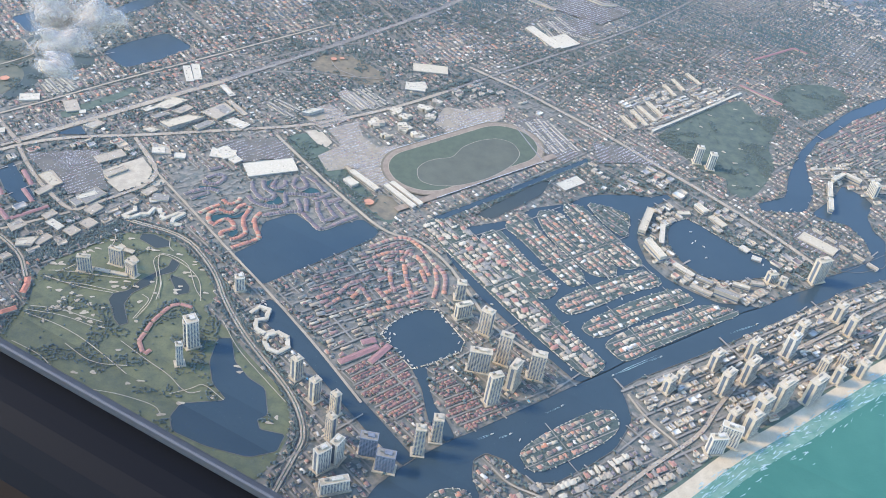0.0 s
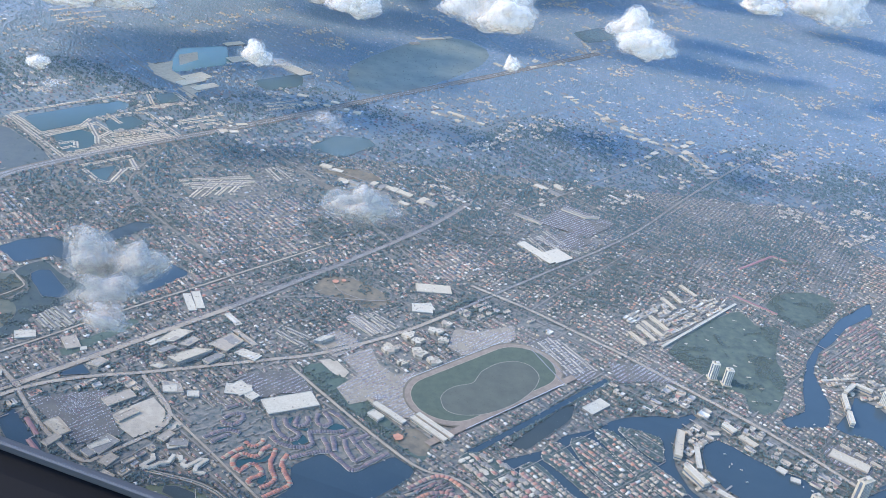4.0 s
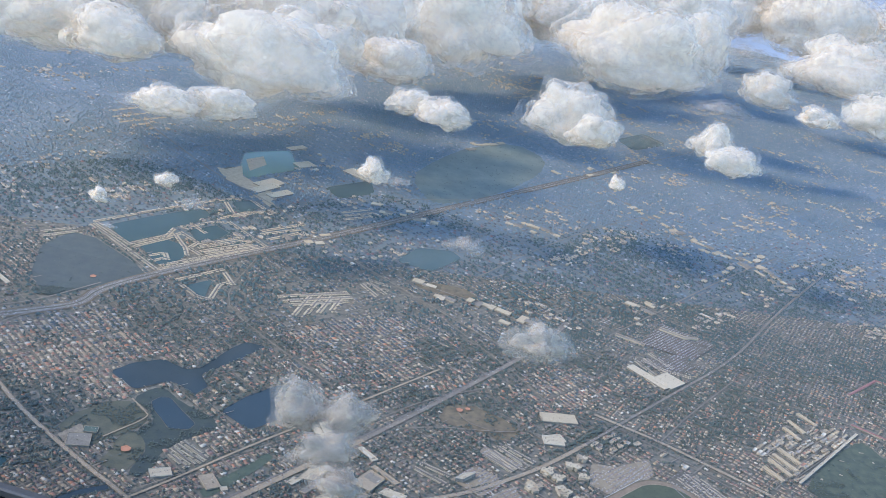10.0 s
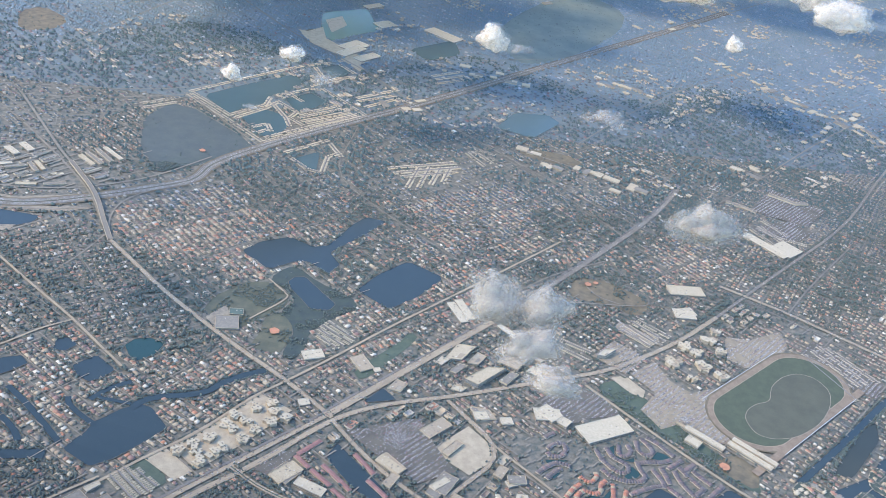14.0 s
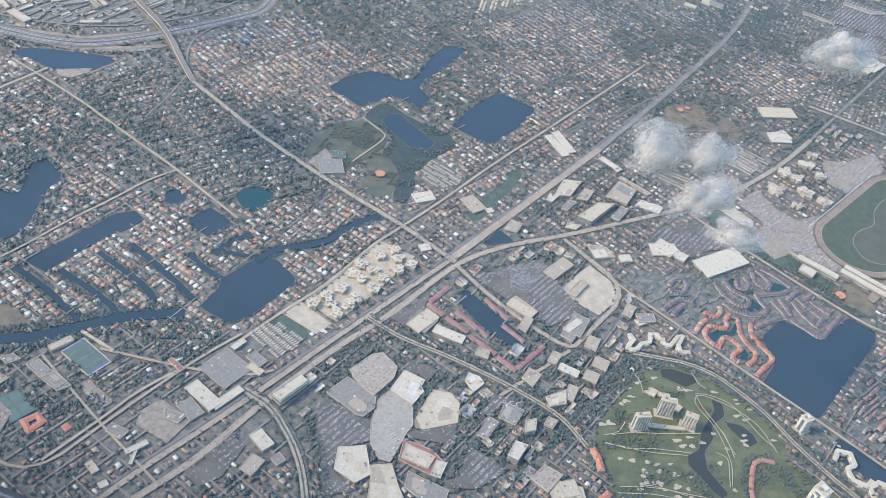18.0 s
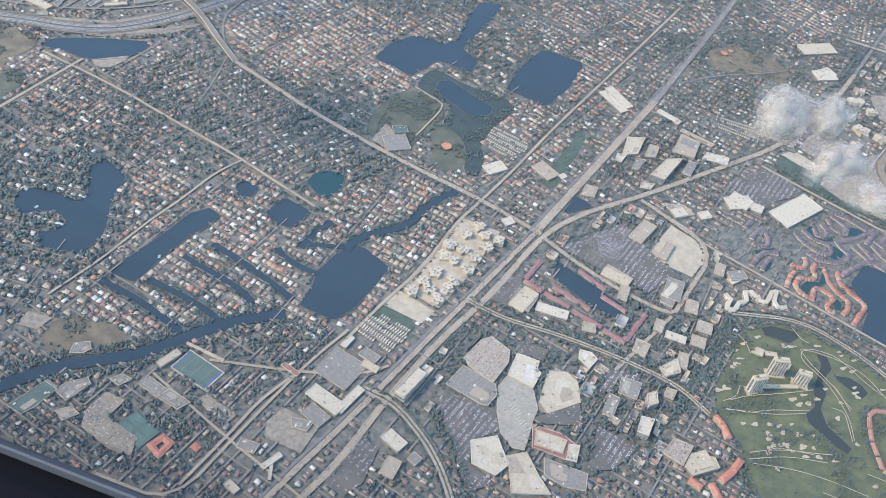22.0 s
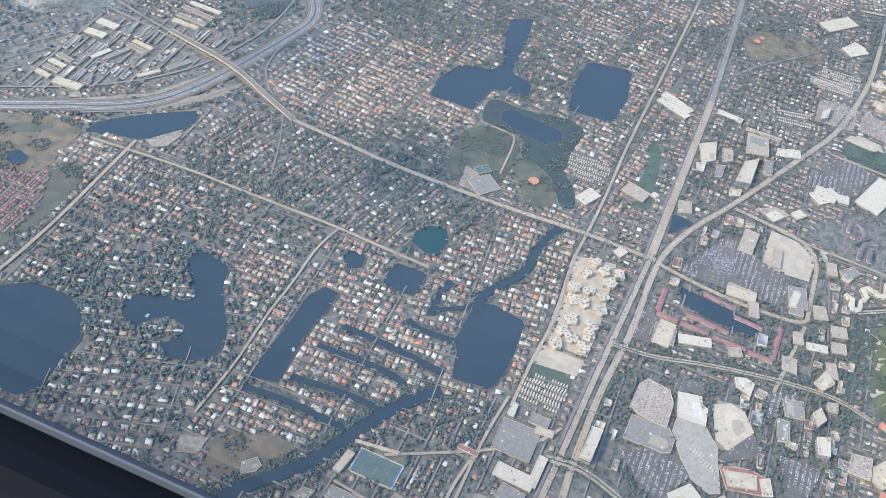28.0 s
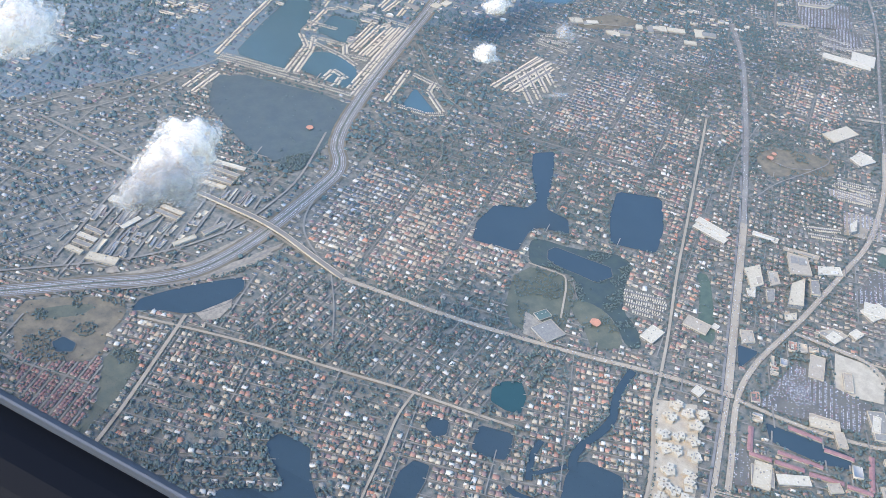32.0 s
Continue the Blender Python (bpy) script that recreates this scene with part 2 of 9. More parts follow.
M["blue"] = surface("blue_tarpaulin", (0.035, 0.09, 0.19), (0.05, 0.12, 0.24), 5, 0.8)
M["clay"] = surface("orange_infield_clay", (0.46, 0.165, 0.055), (0.58, 0.22, 0.08), 5, 0.8)
M["foam"] = surface("sea_foam", (0.16, 0.32, 0.26), (0.42, 0.5, 0.44), 3, 0.6)
M["white"] = surface("white_paint", (0.520, 0.441, 0.305), (0.655, 0.564, 0.400), 4, 0.6, rough=0.5)
M["tree"] = palette("tree_crowns", [(3, (0.03, 0.062, 0.043)), (3, (0.042, 0.076, 0.048)), (2, (0.058, 0.093, 0.053)), (1.2, (0.08, 0.1, 0.055)), (0.6, (0.1, 0.1, 0.06))], 0.9, 0.7, 0.5, 3.0)
# cooler greens and blue sheen put haze into far and middle crowns
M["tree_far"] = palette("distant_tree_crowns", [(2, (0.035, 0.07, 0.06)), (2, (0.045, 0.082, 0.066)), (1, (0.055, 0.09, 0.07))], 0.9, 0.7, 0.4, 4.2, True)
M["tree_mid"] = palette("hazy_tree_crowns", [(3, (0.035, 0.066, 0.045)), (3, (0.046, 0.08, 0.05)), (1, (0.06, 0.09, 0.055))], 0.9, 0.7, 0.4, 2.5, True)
M["tree_dark"] = palette("dense_tree_crowns", [(2, (0.03, 0.06, 0.04)), (2, (0.042, 0.074, 0.046)), (1, (0.055, 0.09, 0.052))], 0.9, 0.7, 0.4)
M["car"] = palette("car_paint", [(2.5, (0.52, 0.48, 0.41)), (3, (0.25, 0.23, 0.195)), (2.5, (0.07, 0.066, 0.06)), (1, (0.2, 0.04, 0.03)), (0.7, (0.04, 0.06, 0.11))], 0.35, 0.8, 0.2)
WHITE, TAN, GREY, TERRA, BROWN = (0.65, 0.57, 0.42), (0.405, 0.285, 0.145), (0.24, 0.195, 0.13), (0.38, 0.162, 0.072), (0.15, 0.09, 0.05)
CREAM, ORANGE, ROSE = (0.5, 0.385, 0.22), (0.5, 0.18, 0.06), (0.26, 0.118, 0.07)
ROOFS = {
    "warm": palette("warm_suburban_roofs", [(1.4, WHITE), (1.8, CREAM), (2.4, TAN), (1.6, GREY), (3.2, TERRA), (1.5, BROWN), (0.6, ORANGE), (1.0, ROSE)]),
    "suburb": palette("suburban_roofs", [(2.0, WHITE), (1.8, CREAM), (3.0, TAN), (1.6, GREY), (3.6, TERRA), (3.0, BROWN), (0.8, ORANGE), (1.8, ROSE)], spread=0.35),
    "wooded": palette("wooded_suburb_roofs", [(3, WHITE), (3, GREY), (2, TAN), (3, BROWN), (0.5, TERRA)]),
    "leafy": palette("shaded_suburban_roofs", [(1, WHITE), (2, TAN), (3, GREY), (2, ROSE), (1, TERRA), (3, BROWN)]),
    "villa": palette("villa_roofs", [(1.6, WHITE), (1.6, CREAM), (3, TAN), (2.4, GREY), (3, TERRA), (2.6, BROWN), (0.8, ORANGE), (1.5, ROSE)]),
    "redtown": palette("red_townhouse_roofs", [(3, (0.2, 0.072, 0.04)), (3, (0.26, 0.09, 0.046)), (2, (0.33, 0.125, 0.065))]),
    "orange": palette("orange_apartment_roofs", [(3, (0.4, 0.15, 0.07)), (1.5, ORANGE), (3, ROSE), (2, (0.3, 0.15, 0.09)), (1, TAN)]),
    "amber": palette("amber_villa_roofs", [(3, (0.45, 0.14, 0.048)), (2, (0.33, 0.105, 0.048)), (1, TAN)]),
    "curl": palette("brown_villa_roofs", [(3, (0.1, 0.07, 0.06)), (3, (0.14, 0.095, 0.08)), (1, (0.19, 0.1, 0.08))]),
    "redapt": palette("mixed_apartment_roofs", [(4, ROSE), (2, (0.3, 0.13, 0.075)), (2, TAN), (2, GREY), (1.5, BROWN), (0.7, CREAM)]),
    # blue sheen stands in for haze on these far roofs
    "works": palette("distant_flat_roofs", [(1.2, WHITE), (1.5, CREAM), (3, TAN), (4, GREY), (3, BROWN)], gloss=2.8, hazed=True),
    "shed": palette("long_shed_roofs", [(4, GREY), (3, (0.2, 0.19, 0.17)), (2, BROWN), (1, CREAM)]),
    "commerce": palette("commercial_roofs", [(1.3, WHITE), (2.2, CREAM), (4, (0.3, 0.265, 0.21)), (3, TAN), (4, GREY), (2, BROWN), (0.8, TERRA)]),
    "coast": palette("coastal_block_roofs", [(3, CREAM), (2, WHITE), (4, TAN), (3, (0.34, 0.3, 0.235)), (1, TERRA)]),
    # blue-greens, dimmed tones and sheen put haze into far and middle roofs
    "far": palette("distant_roofs", [(0.5, (0.34, 0.32, 0.28)), (1.0, (0.24, 0.21, 0.16)), (0.8, (0.16, 0.14, 0.11)), (4, (0.05, 0.075, 0.08)), (0.3, (0.2, 0.1, 0.06)), (5, (0.035, 0.06, 0.06))], gloss=4.2, hazed=True),
    "mid": palette("hazy_suburban_roofs", [(0.6, (0.42, 0.39, 0.33)), (0.9, (0.32, 0.255, 0.165)), (2.2, (0.21, 0.16, 0.1)), (3, (0.135, 0.118, 0.093)), (1.1, (0.22, 0.095, 0.055)), (4, (0.065, 0.062, 0.052)), (2.5, (0.04, 0.062, 0.05))], gloss=2.5, hazed=True),
}


# ---- building blocks ----
def part(name, bm, material, parent=None, label=""):
    me = bpy.data.meshes.new(name)
    bm.to_mesh(me)
    bm.free()
    me.materials.append(material)
    ob = new(name, me)
    if parent:
        ob.parent = parent
    return tagged(ob, label)


def bulk(name, verts, tris, materials, slots=None):
    """A mesh from arrays of vertices and triangles."""
    me = bpy.data.meshes.new(name)
    n = len(tris)
    me.vertices.add(len(verts))
    me.vertices.foreach_set("co", np.ascontiguousarray(verts, np.float32).ravel())
    me.loops.add(3 * n)
    me.loops.foreach_set("vertex_index", np.ascontiguousarray(tris, np.int32).ravel())
    me.polygons.add(n)
    me.polygons.foreach_set("loop_start", np.arange(0, 3 * n, 3, dtype=np.int32))
    if slots is not None:
        me.polygons.foreach_set("material_index", np.ascontiguousarray(slots, np.int32))
    for m in materials:
        me.materials.append(m)
    me.update(calc_edges=True)
    me.validate()
    return new(name, me)


def scatter(name, base, tris, slots, pos, size, turn, materials, jitter=0.0, extra=None):
    """Many copies of a small shape in one mesh: pos (n, 3), size (n, 3), turn (n,) in radians."""
    n, k = len(pos), len(base)
    v = base[None] * size[:, None, :]
    if jitter:
        v = v * (1 + jitter * (np.random.rand(n, k, 1) - 0.5) * 2)
    c, s = np.cos(turn)[:, None], np.sin(turn)[:, None]
    v = np.stack([v[..., 0] * c - v[..., 1] * s, v[..., 0] * s + v[..., 1] * c, v[..., 2]], -1) + pos[:, None, :]
    f = tris[None] + (np.arange(n) * k)[:, None, None]
    if slots is not None:
        slots = np.tile(slots, n)
        if extra is not None:
            slots = slots + np.repeat(extra.astype(int), len(tris)) * (slots == 1)
    return bulk(name, v.reshape(-1, 3), f.reshape(-1, 3), materials, slots)


def field(q, metres, seed):
    """Smooth random values from 0 to 1 over the plan."""
    grid = np.random.default_rng(seed).random((257, 257))
    g = (np.asarray(q)[:, :2] + 5000) / metres
    i = np.floor(g).astype(int)
    f = g - i
    f = f * f * (3 - 2 * f)
    i, j = i[:, 0] % 256, i[:, 1] % 256
    top = grid[j, i] * (1 - f[:, 0]) + grid[j, i + 1] * f[:, 0]
    low = grid[j + 1, i] * (1 - f[:, 0]) + grid[j + 1, i + 1] * f[:, 0]
    return top * (1 - f[:, 1]) + low * f[:, 1]


HIP_V = np.array([(-.5, -.5, 0), (.5, -.5, 0), (.5, .5, 0), (-.5, .5, 0), (-.5, -.5, .5), (.5, -.5, .5), (.5, .5, .5), (-.5, .5, .5), (-.2, 0, 1), (.2, 0, 1)])
HIP_T = np.array([(0, 1, 5), (0, 5, 4), (1, 2, 6), (1, 6, 5), (2, 3, 7), (2, 7, 6), (3, 0, 4), (3, 4, 7), (4, 5, 9), (4, 9, 8), (6, 7, 8), (6, 8, 9), (5, 6, 9), (7, 4, 8)])
HIP_S = np.array([0] * 8 + [1] * 6)
BOX_V = np.array([(-.5, -.5, 0), (.5, -.5, 0), (.5, .5, 0), (-.5, .5, 0), (-.5, -.5, 1), (.5, -.5, 1), (.5, .5, 1), (-.5, .5, 1), (-.46, -.46, 1), (.46, -.46, 1), (.46, .46, 1), (-.46, .46, 1), (-.46, -.46, .9), (.46, -.46, .9), (.46, .46, .9), (-.46, .46, .9)])
BOX_T = np.array([(0, 1, 5), (0, 5, 4), (1, 2, 6), (1, 6, 5), (2, 3, 7), (2, 7, 6), (3, 0, 4), (3, 4, 7)] + [t for a in range(4) for b in [(a + 1) % 4] for t in ((4 + a, 4 + b, 8 + b), (4 + a, 8 + b, 8 + a), (8 + a, 8 + b, 12 + b), (8 + a, 12 + b, 12 + a))] + [(12, 13, 14), (12, 14, 15)])
BOX_S = np.array([0] * 8 + [0, 0, 0, 0] * 4 + [1, 1])


def joined(*pieces):
    """One small shape from several: each is vertices, triangles, slots, offset, size and a quarter turn or none."""
    v, t, m, k = [], [], [], 0
    for base, tris, slots, move, size, quarter in pieces:
        b = base * np.array(size)
        if quarter:
            b = np.column_stack([-b[:, 1], b[:, 0], b[:, 2]])
        v.append(b + np.array(move))
        t.append(tris + k)
        m.append(slots)
        k += len(base)
    return np.vstack(v), np.vstack(t), np.concatenate(m)


SLAB_V, SLAB_T, SLAB_S = np.array([(-.5, -.5, 0), (.5, -.5, 0), (.5, .5, 0), (-.5, .5, 0)]), np.array([(0, 1, 2), (0, 2, 3)]), np.array([0, 0])
GABLE_V = HIP_V.copy()
GABLE_V[8:, 0] = -.5, .5
ROOF_V = np.array([(-.5, -.5, 0), (.5, -.5, 0), (.5, .5, 0), (-.5, .5, 0), (-.2, 0, 1), (.2, 0, 1)])
ROOF_T = np.array([(0, 1, 5), (0, 5, 4), (2, 3, 4), (2, 4, 5), (1, 2, 5), (3, 0, 4)])
ROOF_S = np.ones(6, int)
# a villa with a wing, a gabled house with a drive, a hipped house with a porch slab
HOUSES = [joined((HIP_V, HIP_T, HIP_S, (0, -.16, 0), (1, .58, 1), False), (HIP_V, HIP_T, HIP_S, (.24, .16, 0), (.72, .46, .93), True), (SLAB_V, SLAB_T, SLAB_S, (-.28, .34, .3), (.36, .3, 1), False)),
          joined((GABLE_V, HIP_T, HIP_S, (0, 0, 0), (1, .72, .95), False), (SLAB_V, SLAB_T, SLAB_S, (.3, -.56, .3), (.22, .4, 1), False)),
          joined((HIP_V, HIP_T, HIP_S, (0, 0, 0), (.92, .82, 1), False), (SLAB_V, SLAB_T, SLAB_S, (-.22, .54, .3), (.4, .28, 1), False)),
          joined((HIP_V, HIP_T, HIP_S, (-.14, 0, 0), (.7, .9, 1), False), (HIP_V, HIP_T, HIP_S, (.3, .08, 0), (.44, .5, .75), False))]
FLATS = [(BOX_V, BOX_T, BOX_S), joined((BOX_V, BOX_T, BOX_S, (0, -.2, 0), (1, .6, 1), False), (BOX_V, BOX_T, BOX_S, (.26, .26, 0), (.46, .5, .8), False)),
         joined((BOX_V, BOX_T, BOX_S, (0, 0, 0), (1, 1, .9), False), (BOX_V, BOX_T, BOX_S, (-.1, .1, .85), (.4, .34, .4), False), (BOX_V, BOX_T, BOX_S, (.3, -.22, .85), (.14, .16, .22), False)),
         joined((BOX_V, BOX_T, BOX_S, (-.33, 0, 0), (.34, 1, 1), False), (BOX_V, BOX_T, BOX_S, (.33, 0, 0), (.34, 1, 1), False), (BOX_V, BOX_T, BOX_S, (0, -.34, 0), (.4, .32, .9), False))]


OCT_V = np.array([(.5, 0, 0), (-.5, 0, 0), (0, .5, 0), (0, -.5, 0), (0, 0, .5), (0, 0, -.5)])
OCT_T = np.array([(0, 2, 4), (2, 1, 4), (1, 3, 4), (3, 0, 4), (2, 0, 5), (1, 2, 5), (3, 1, 5), (0, 3, 5)])
# two crowns grown together; a far crown is seen from above alone
CROWN_V, CROWN_T, _ = joined((OCT_V, OCT_T, OCT_T[:, 0], (-.16, 0, 0), (.85, .8, .9), False), (OCT_V, OCT_T[:4], OCT_T[:4, 0], (.26, .16, -.06), (.62, .7, .66), True))
FAR_CROWN_V, FAR_CROWN_T = OCT_V[:5] + np.array([(0, 0, -.25)] * 4 + [(0, 0, 0)]), OCT_T[:4]


def smooth(points, rounds=1, closed=True, cut=0.22):
    p = np.array(points, float)
    for _ in range(rounds):
        q = np.roll(p, -1, 0) if closed else p[1:]
        a = p if closed else p[:-1]
        r = np.stack([(1 - cut) * a + cut * q, cut * a + (1 - cut) * q], 1).reshape(-1, 2)
        p = r if closed else np.vstack([p[:1], r, p[-1:]])
    return p


layer = [0.0]


def rise(step=0.006):
    """A little more height for each flush sheet, so that no two share a plane."""
    layer[0] += step
    return layer[0]


def sheet(name, points, z, material, label="", category="", kind="structure", parent=None):
    bm = bmesh.new()
    bm.faces.new([bm.verts.new((x, y, z)) for x, y in points])
    bmesh.ops.recalc_face_normals(bm, faces=bm.faces)
    if bm.faces[:][0].normal.z < 0:
        bmesh.ops.reverse_faces(bm, faces=bm.faces[:])
    bmesh.ops.triangulate(bm, faces=bm.faces[:])
    return tagged(part(name, bm, material, parent), label, category, "", kind if not parent else "")


def ribbon(points, width, z, offset=0.0, crown=0.0):
    """A band along a line, as a bmesh; offset moves it sideways."""
    p = np.array(points, float)
    d = np.gradient(p, axis=0)
    d /= np.linalg.norm(d, axis=1)[:, None] + 1e-9
    n = np.stack([-d[:, 1], d[:, 0]], 1)
    zz = np.broadcast_to(np.asarray(z, float), (len(p),))
    bm = bmesh.new()
    last = None
    for a, m, h in zip(p, n, zz):
        pair = [bm.verts.new((*(a + m * (offset - width / 2)), h)), bm.verts.new((*(a + m * (offset + width / 2)), h))]
        if last:
            bm.faces.new((last[0], pair[0], pair[1], last[1]))
        last = pair
    bmesh.ops.recalc_face_normals(bm, faces=bm.faces)
    if sum(f.normal.z for f in bm.faces) < 0:
        bmesh.ops.reverse_faces(bm, faces=bm.faces[:])
    return bm


# ---- plan: one metre cells that note what lies where ----
X0, Y0, NX, NY = -1250, 300, 3300, 3300
plan = np.zeros((NY, NX), np.uint8)      # 0 free, 1 water, 2 green, 3 sand, 4 road, 5 parking, 6 building
taken = np.zeros((NY, NX), bool)


def inside(points):
    p = np.asarray(points, float)
    lo = np.clip(np.floor(p.min(0) - (X0, Y0)).astype(int), 0, (NX, NY))
    hi = np.clip(np.ceil(p.max(0) - (X0, Y0)).astype(int) + 1, 0, (NX, NY))
    xs, ys = np.arange(lo[0], hi[0]) + X0 + 0.5, np.arange(lo[1], hi[1]) + Y0 + 0.5
    hit = np.zeros((len(ys), len(xs)), bool)
    for (xa, ya), (xb, yb) in zip(p, np.roll(p, -1, 0)):
        if ya == yb:
            continue
        rows = (ya > ys) != (yb > ys)
        cross = (xb - xa) * (ys[rows] - ya) / (yb - ya) + xa
        hit[rows] ^= xs[None] < cross[:, None]
    return (slice(lo[1], hi[1]), slice(lo[0], hi[0])), hit


def note(points, value):
    where, hit = inside(points)
    plan[where][hit] = value


def note_line(points, width, value):
    p = np.asarray(points, float)
    for a, b in zip(p[:-1], p[1:]):
        d = (b - a) / (np.linalg.norm(b - a) + 1e-9) * 0.5
        n = np.array((-d[1], d[0])) * width
        note([a - d - n, b + d - n, b + d + n, a - d + n], value)


def cell(x, y):
    i, j = np.clip(np.floor(x - X0).astype(int), 0, NX - 1), np.clip(np.floor(y - Y0).astype(int), 0, NY - 1)
    return plan[j, i], taken[j, i]


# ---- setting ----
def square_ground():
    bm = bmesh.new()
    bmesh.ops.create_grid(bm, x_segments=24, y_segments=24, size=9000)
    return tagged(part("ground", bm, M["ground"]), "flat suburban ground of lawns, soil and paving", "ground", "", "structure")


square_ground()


def water(points, label, tint=0):
    p = smooth(points, 1, True, 0.1)
    note(p, 1)
    ob = sheet("water", p, 0.5 + rise(), WATERS[tint], label, "lake")
    rim = np.vstack([p, p[:1]])
    part("bank", ribbon(rim, 0.6, 0.78), M["asphalt"], ob, "grey sea wall along the bank")


lined = []


def canal(points, width, tint=0):
    points = [p for k, p in enumerate(points) if k == 0 or math.dist(p, points[k - 1]) > 7]
    p = smooth(points, 2, False)
    lined.append((p, width / 2 + 1.2, 1.6, 0.9))
    note_line(p, width, 1)
    tagged(part("water", ribbon(p, width, 0.72 + rise(0.002)), WATERS[tint]), "narrow dark canal winding between back gardens", "canal", "", "structure")


shores = []


def land(points):
    p = smooth(points, 1)
    note(p, 0)
    ob = sheet("island_ground", p, 0.83 + rise(0.002), M["ground"], "built-up island ground with sea walls", "island")
    part("sea_wall", ribbon(np.vstack([p, p[:1]]), 0.55, 0.93), M["concrete"], ob, "pale concrete sea wall")
    shores.append(p)


def green(points, kind, label):
    p = smooth(points, 1)
    where, hit = inside(p)
    spot = plan[where]
    spot[hit & (spot == 0)] = 2 if kind != 5 else 7
    sheet("grass" if kind != 3 else "field", p, 0.1 + rise(), GREENS[kind], label, "grass")


def sand(points, label):
    note(points, 3)
    sheet("bare_lot", points, 0.3 + rise(), M["sand" if "pale" in label else "dirt"], label, "bare lot")


road_z = [0.95]


traffic_at = []


def traffic(p, width, z):
    """Cars on the lanes, one line each way or more."""
    s = np.concatenate([[0], np.cumsum(np.linalg.norm(np.diff(p, axis=0), axis=1))])
    for off in (-0.36, -0.18, 0.18, 0.36):
        at = np.arange(0, s[-1] - 1, 2.4)
        at = at[np.random.rand(len(at)) < 0.3] + np.random.rand() * 2
        q = np.column_stack([np.interp(at, s, p[:, 0]), np.interp(at, s, p[:, 1])])
        d = np.column_stack([np.interp(at + 0.8, s, p[:, 0]), np.interp(at + 0.8, s, p[:, 1])]) - q
        d /= np.linalg.norm(d, axis=1)[:, None] + 1e-6
        q = q + np.column_stack([-d[:, 1], d[:, 0]]) * off * width
        traffic_at.append(np.column_stack([q, np.full(len(q), z + 0.07), np.arctan2(d[:, 1], d[:, 0])]))


def road(points, width, kind):
    p = smooth(points, 2, False)
    distant = kind in ("road", "dixie") and p[:, 1].mean() > 1050
    width *= 0.62 if distant else 1
    note_line(p, width + (3 if kind != "highway" else 6), 4)
    road_z[0] += 0.011
    if kind == "dual":
        lined.append((p, width / 2 + 1.6, 1.2, 1.0))
    elif width > 2.5 and kind == "road":
        lined.append((p, width / 2 + 1.2, 0.5, 0.35))
    z = road_z[0]
    label = {"road": "pale worn avenue through the suburbs", "dual": "two-lane avenue with a planted median", "dixie": "road and railway line side by side",
             "highway": "wide multi-lane highway with a median barrier"}[kind]
    ob = tagged(part("road", ribbon(p, width, z), M["highway" if kind == "highway" else "street" if distant else "road"]), label, "road", "", "structure")
    if width >= 3.4:
        traffic(p, width, z)
    if kind == "road" and width >= 4:
        part("centre_line", ribbon(p, 0.35, z + 0.06), M["concrete"], ob, "pale centre strip")
    elif kind == "dual":
        part("median", ribbon(p, width * 0.24, z + 0.06), GREENS[4], ob, "planted green median")
    elif kind == "dixie":
        part("ballast", ribbon(p, 2.2, z + 0.05, width / 2 + 1.6), M["ballast"], ob, "brown railway ballast")
        for side in (-0.22, 0.22):
            part("rail", ribbon(p, 0.12, z + 0.14, width / 2 + 1.6 + side), M["grey_roof"], ob, "steel rail")
    elif kind == "highway":
        part("verge", ribbon(p, width + 9, z - 0.2), GREENS[3], ob, "dry tan verge")
        part("barrier", ribbon(p, 0.9, z + 0.3), GREENS[4], ob, "dark planted median")
        for side in (-0.62, 0.62):
            part("frontage_strip", ribbon(p, 1.4, z + 0.05, side * width), M["ballast"], ob, "bare sandy strip beside the lanes")
        for side in (-0.43, -0.22, 0.22, 0.43):
            part("lane_line", ribbon(p, 0.22, z + 0.06, side * width), M["line"], ob, "pale lane line")


def overpass(points, width):
    """A road carried over the highway on a deck that rises and falls again."""
    p = smooth(points, 2, False)
    s = np.linspace(0, 1, len(p))
    z = 1.3 + 4.2 * np.sin(np.pi * s) ** 1.5
    ob = tagged(part("overpass", ribbon(p, width, z), M["highway"]), "raised road bridge crossing the highway", "bridge", "", "structure")
    for side in (-1, 1):
        part("parapet", ribbon(p, 0.4, z + 0.5, side * width / 2), M["concrete"], ob, "pale concrete parapet")
        bm = bmesh.new()
        d = np.gradient(p, axis=0)
        n = np.stack([-d[:, 1], d[:, 0]], 1) / np.linalg.norm(d, axis=1)[:, None] * side * width / 2
        a = [bm.verts.new((*q, h + 0.5)) for q, h in zip(p + n, z)]
        b = [bm.verts.new((*q, max(0, h - 1.4))) for q, h in zip(p + n, z)]
        for k in range(len(p) - 1):
            bm.faces.new((a[k], a[k + 1], b[k + 1], b[k]))
        part("side_wall", bm, M["concrete"], ob, "concrete side of the deck")
    note_line(p, width + 4, 4)


cars_at = []


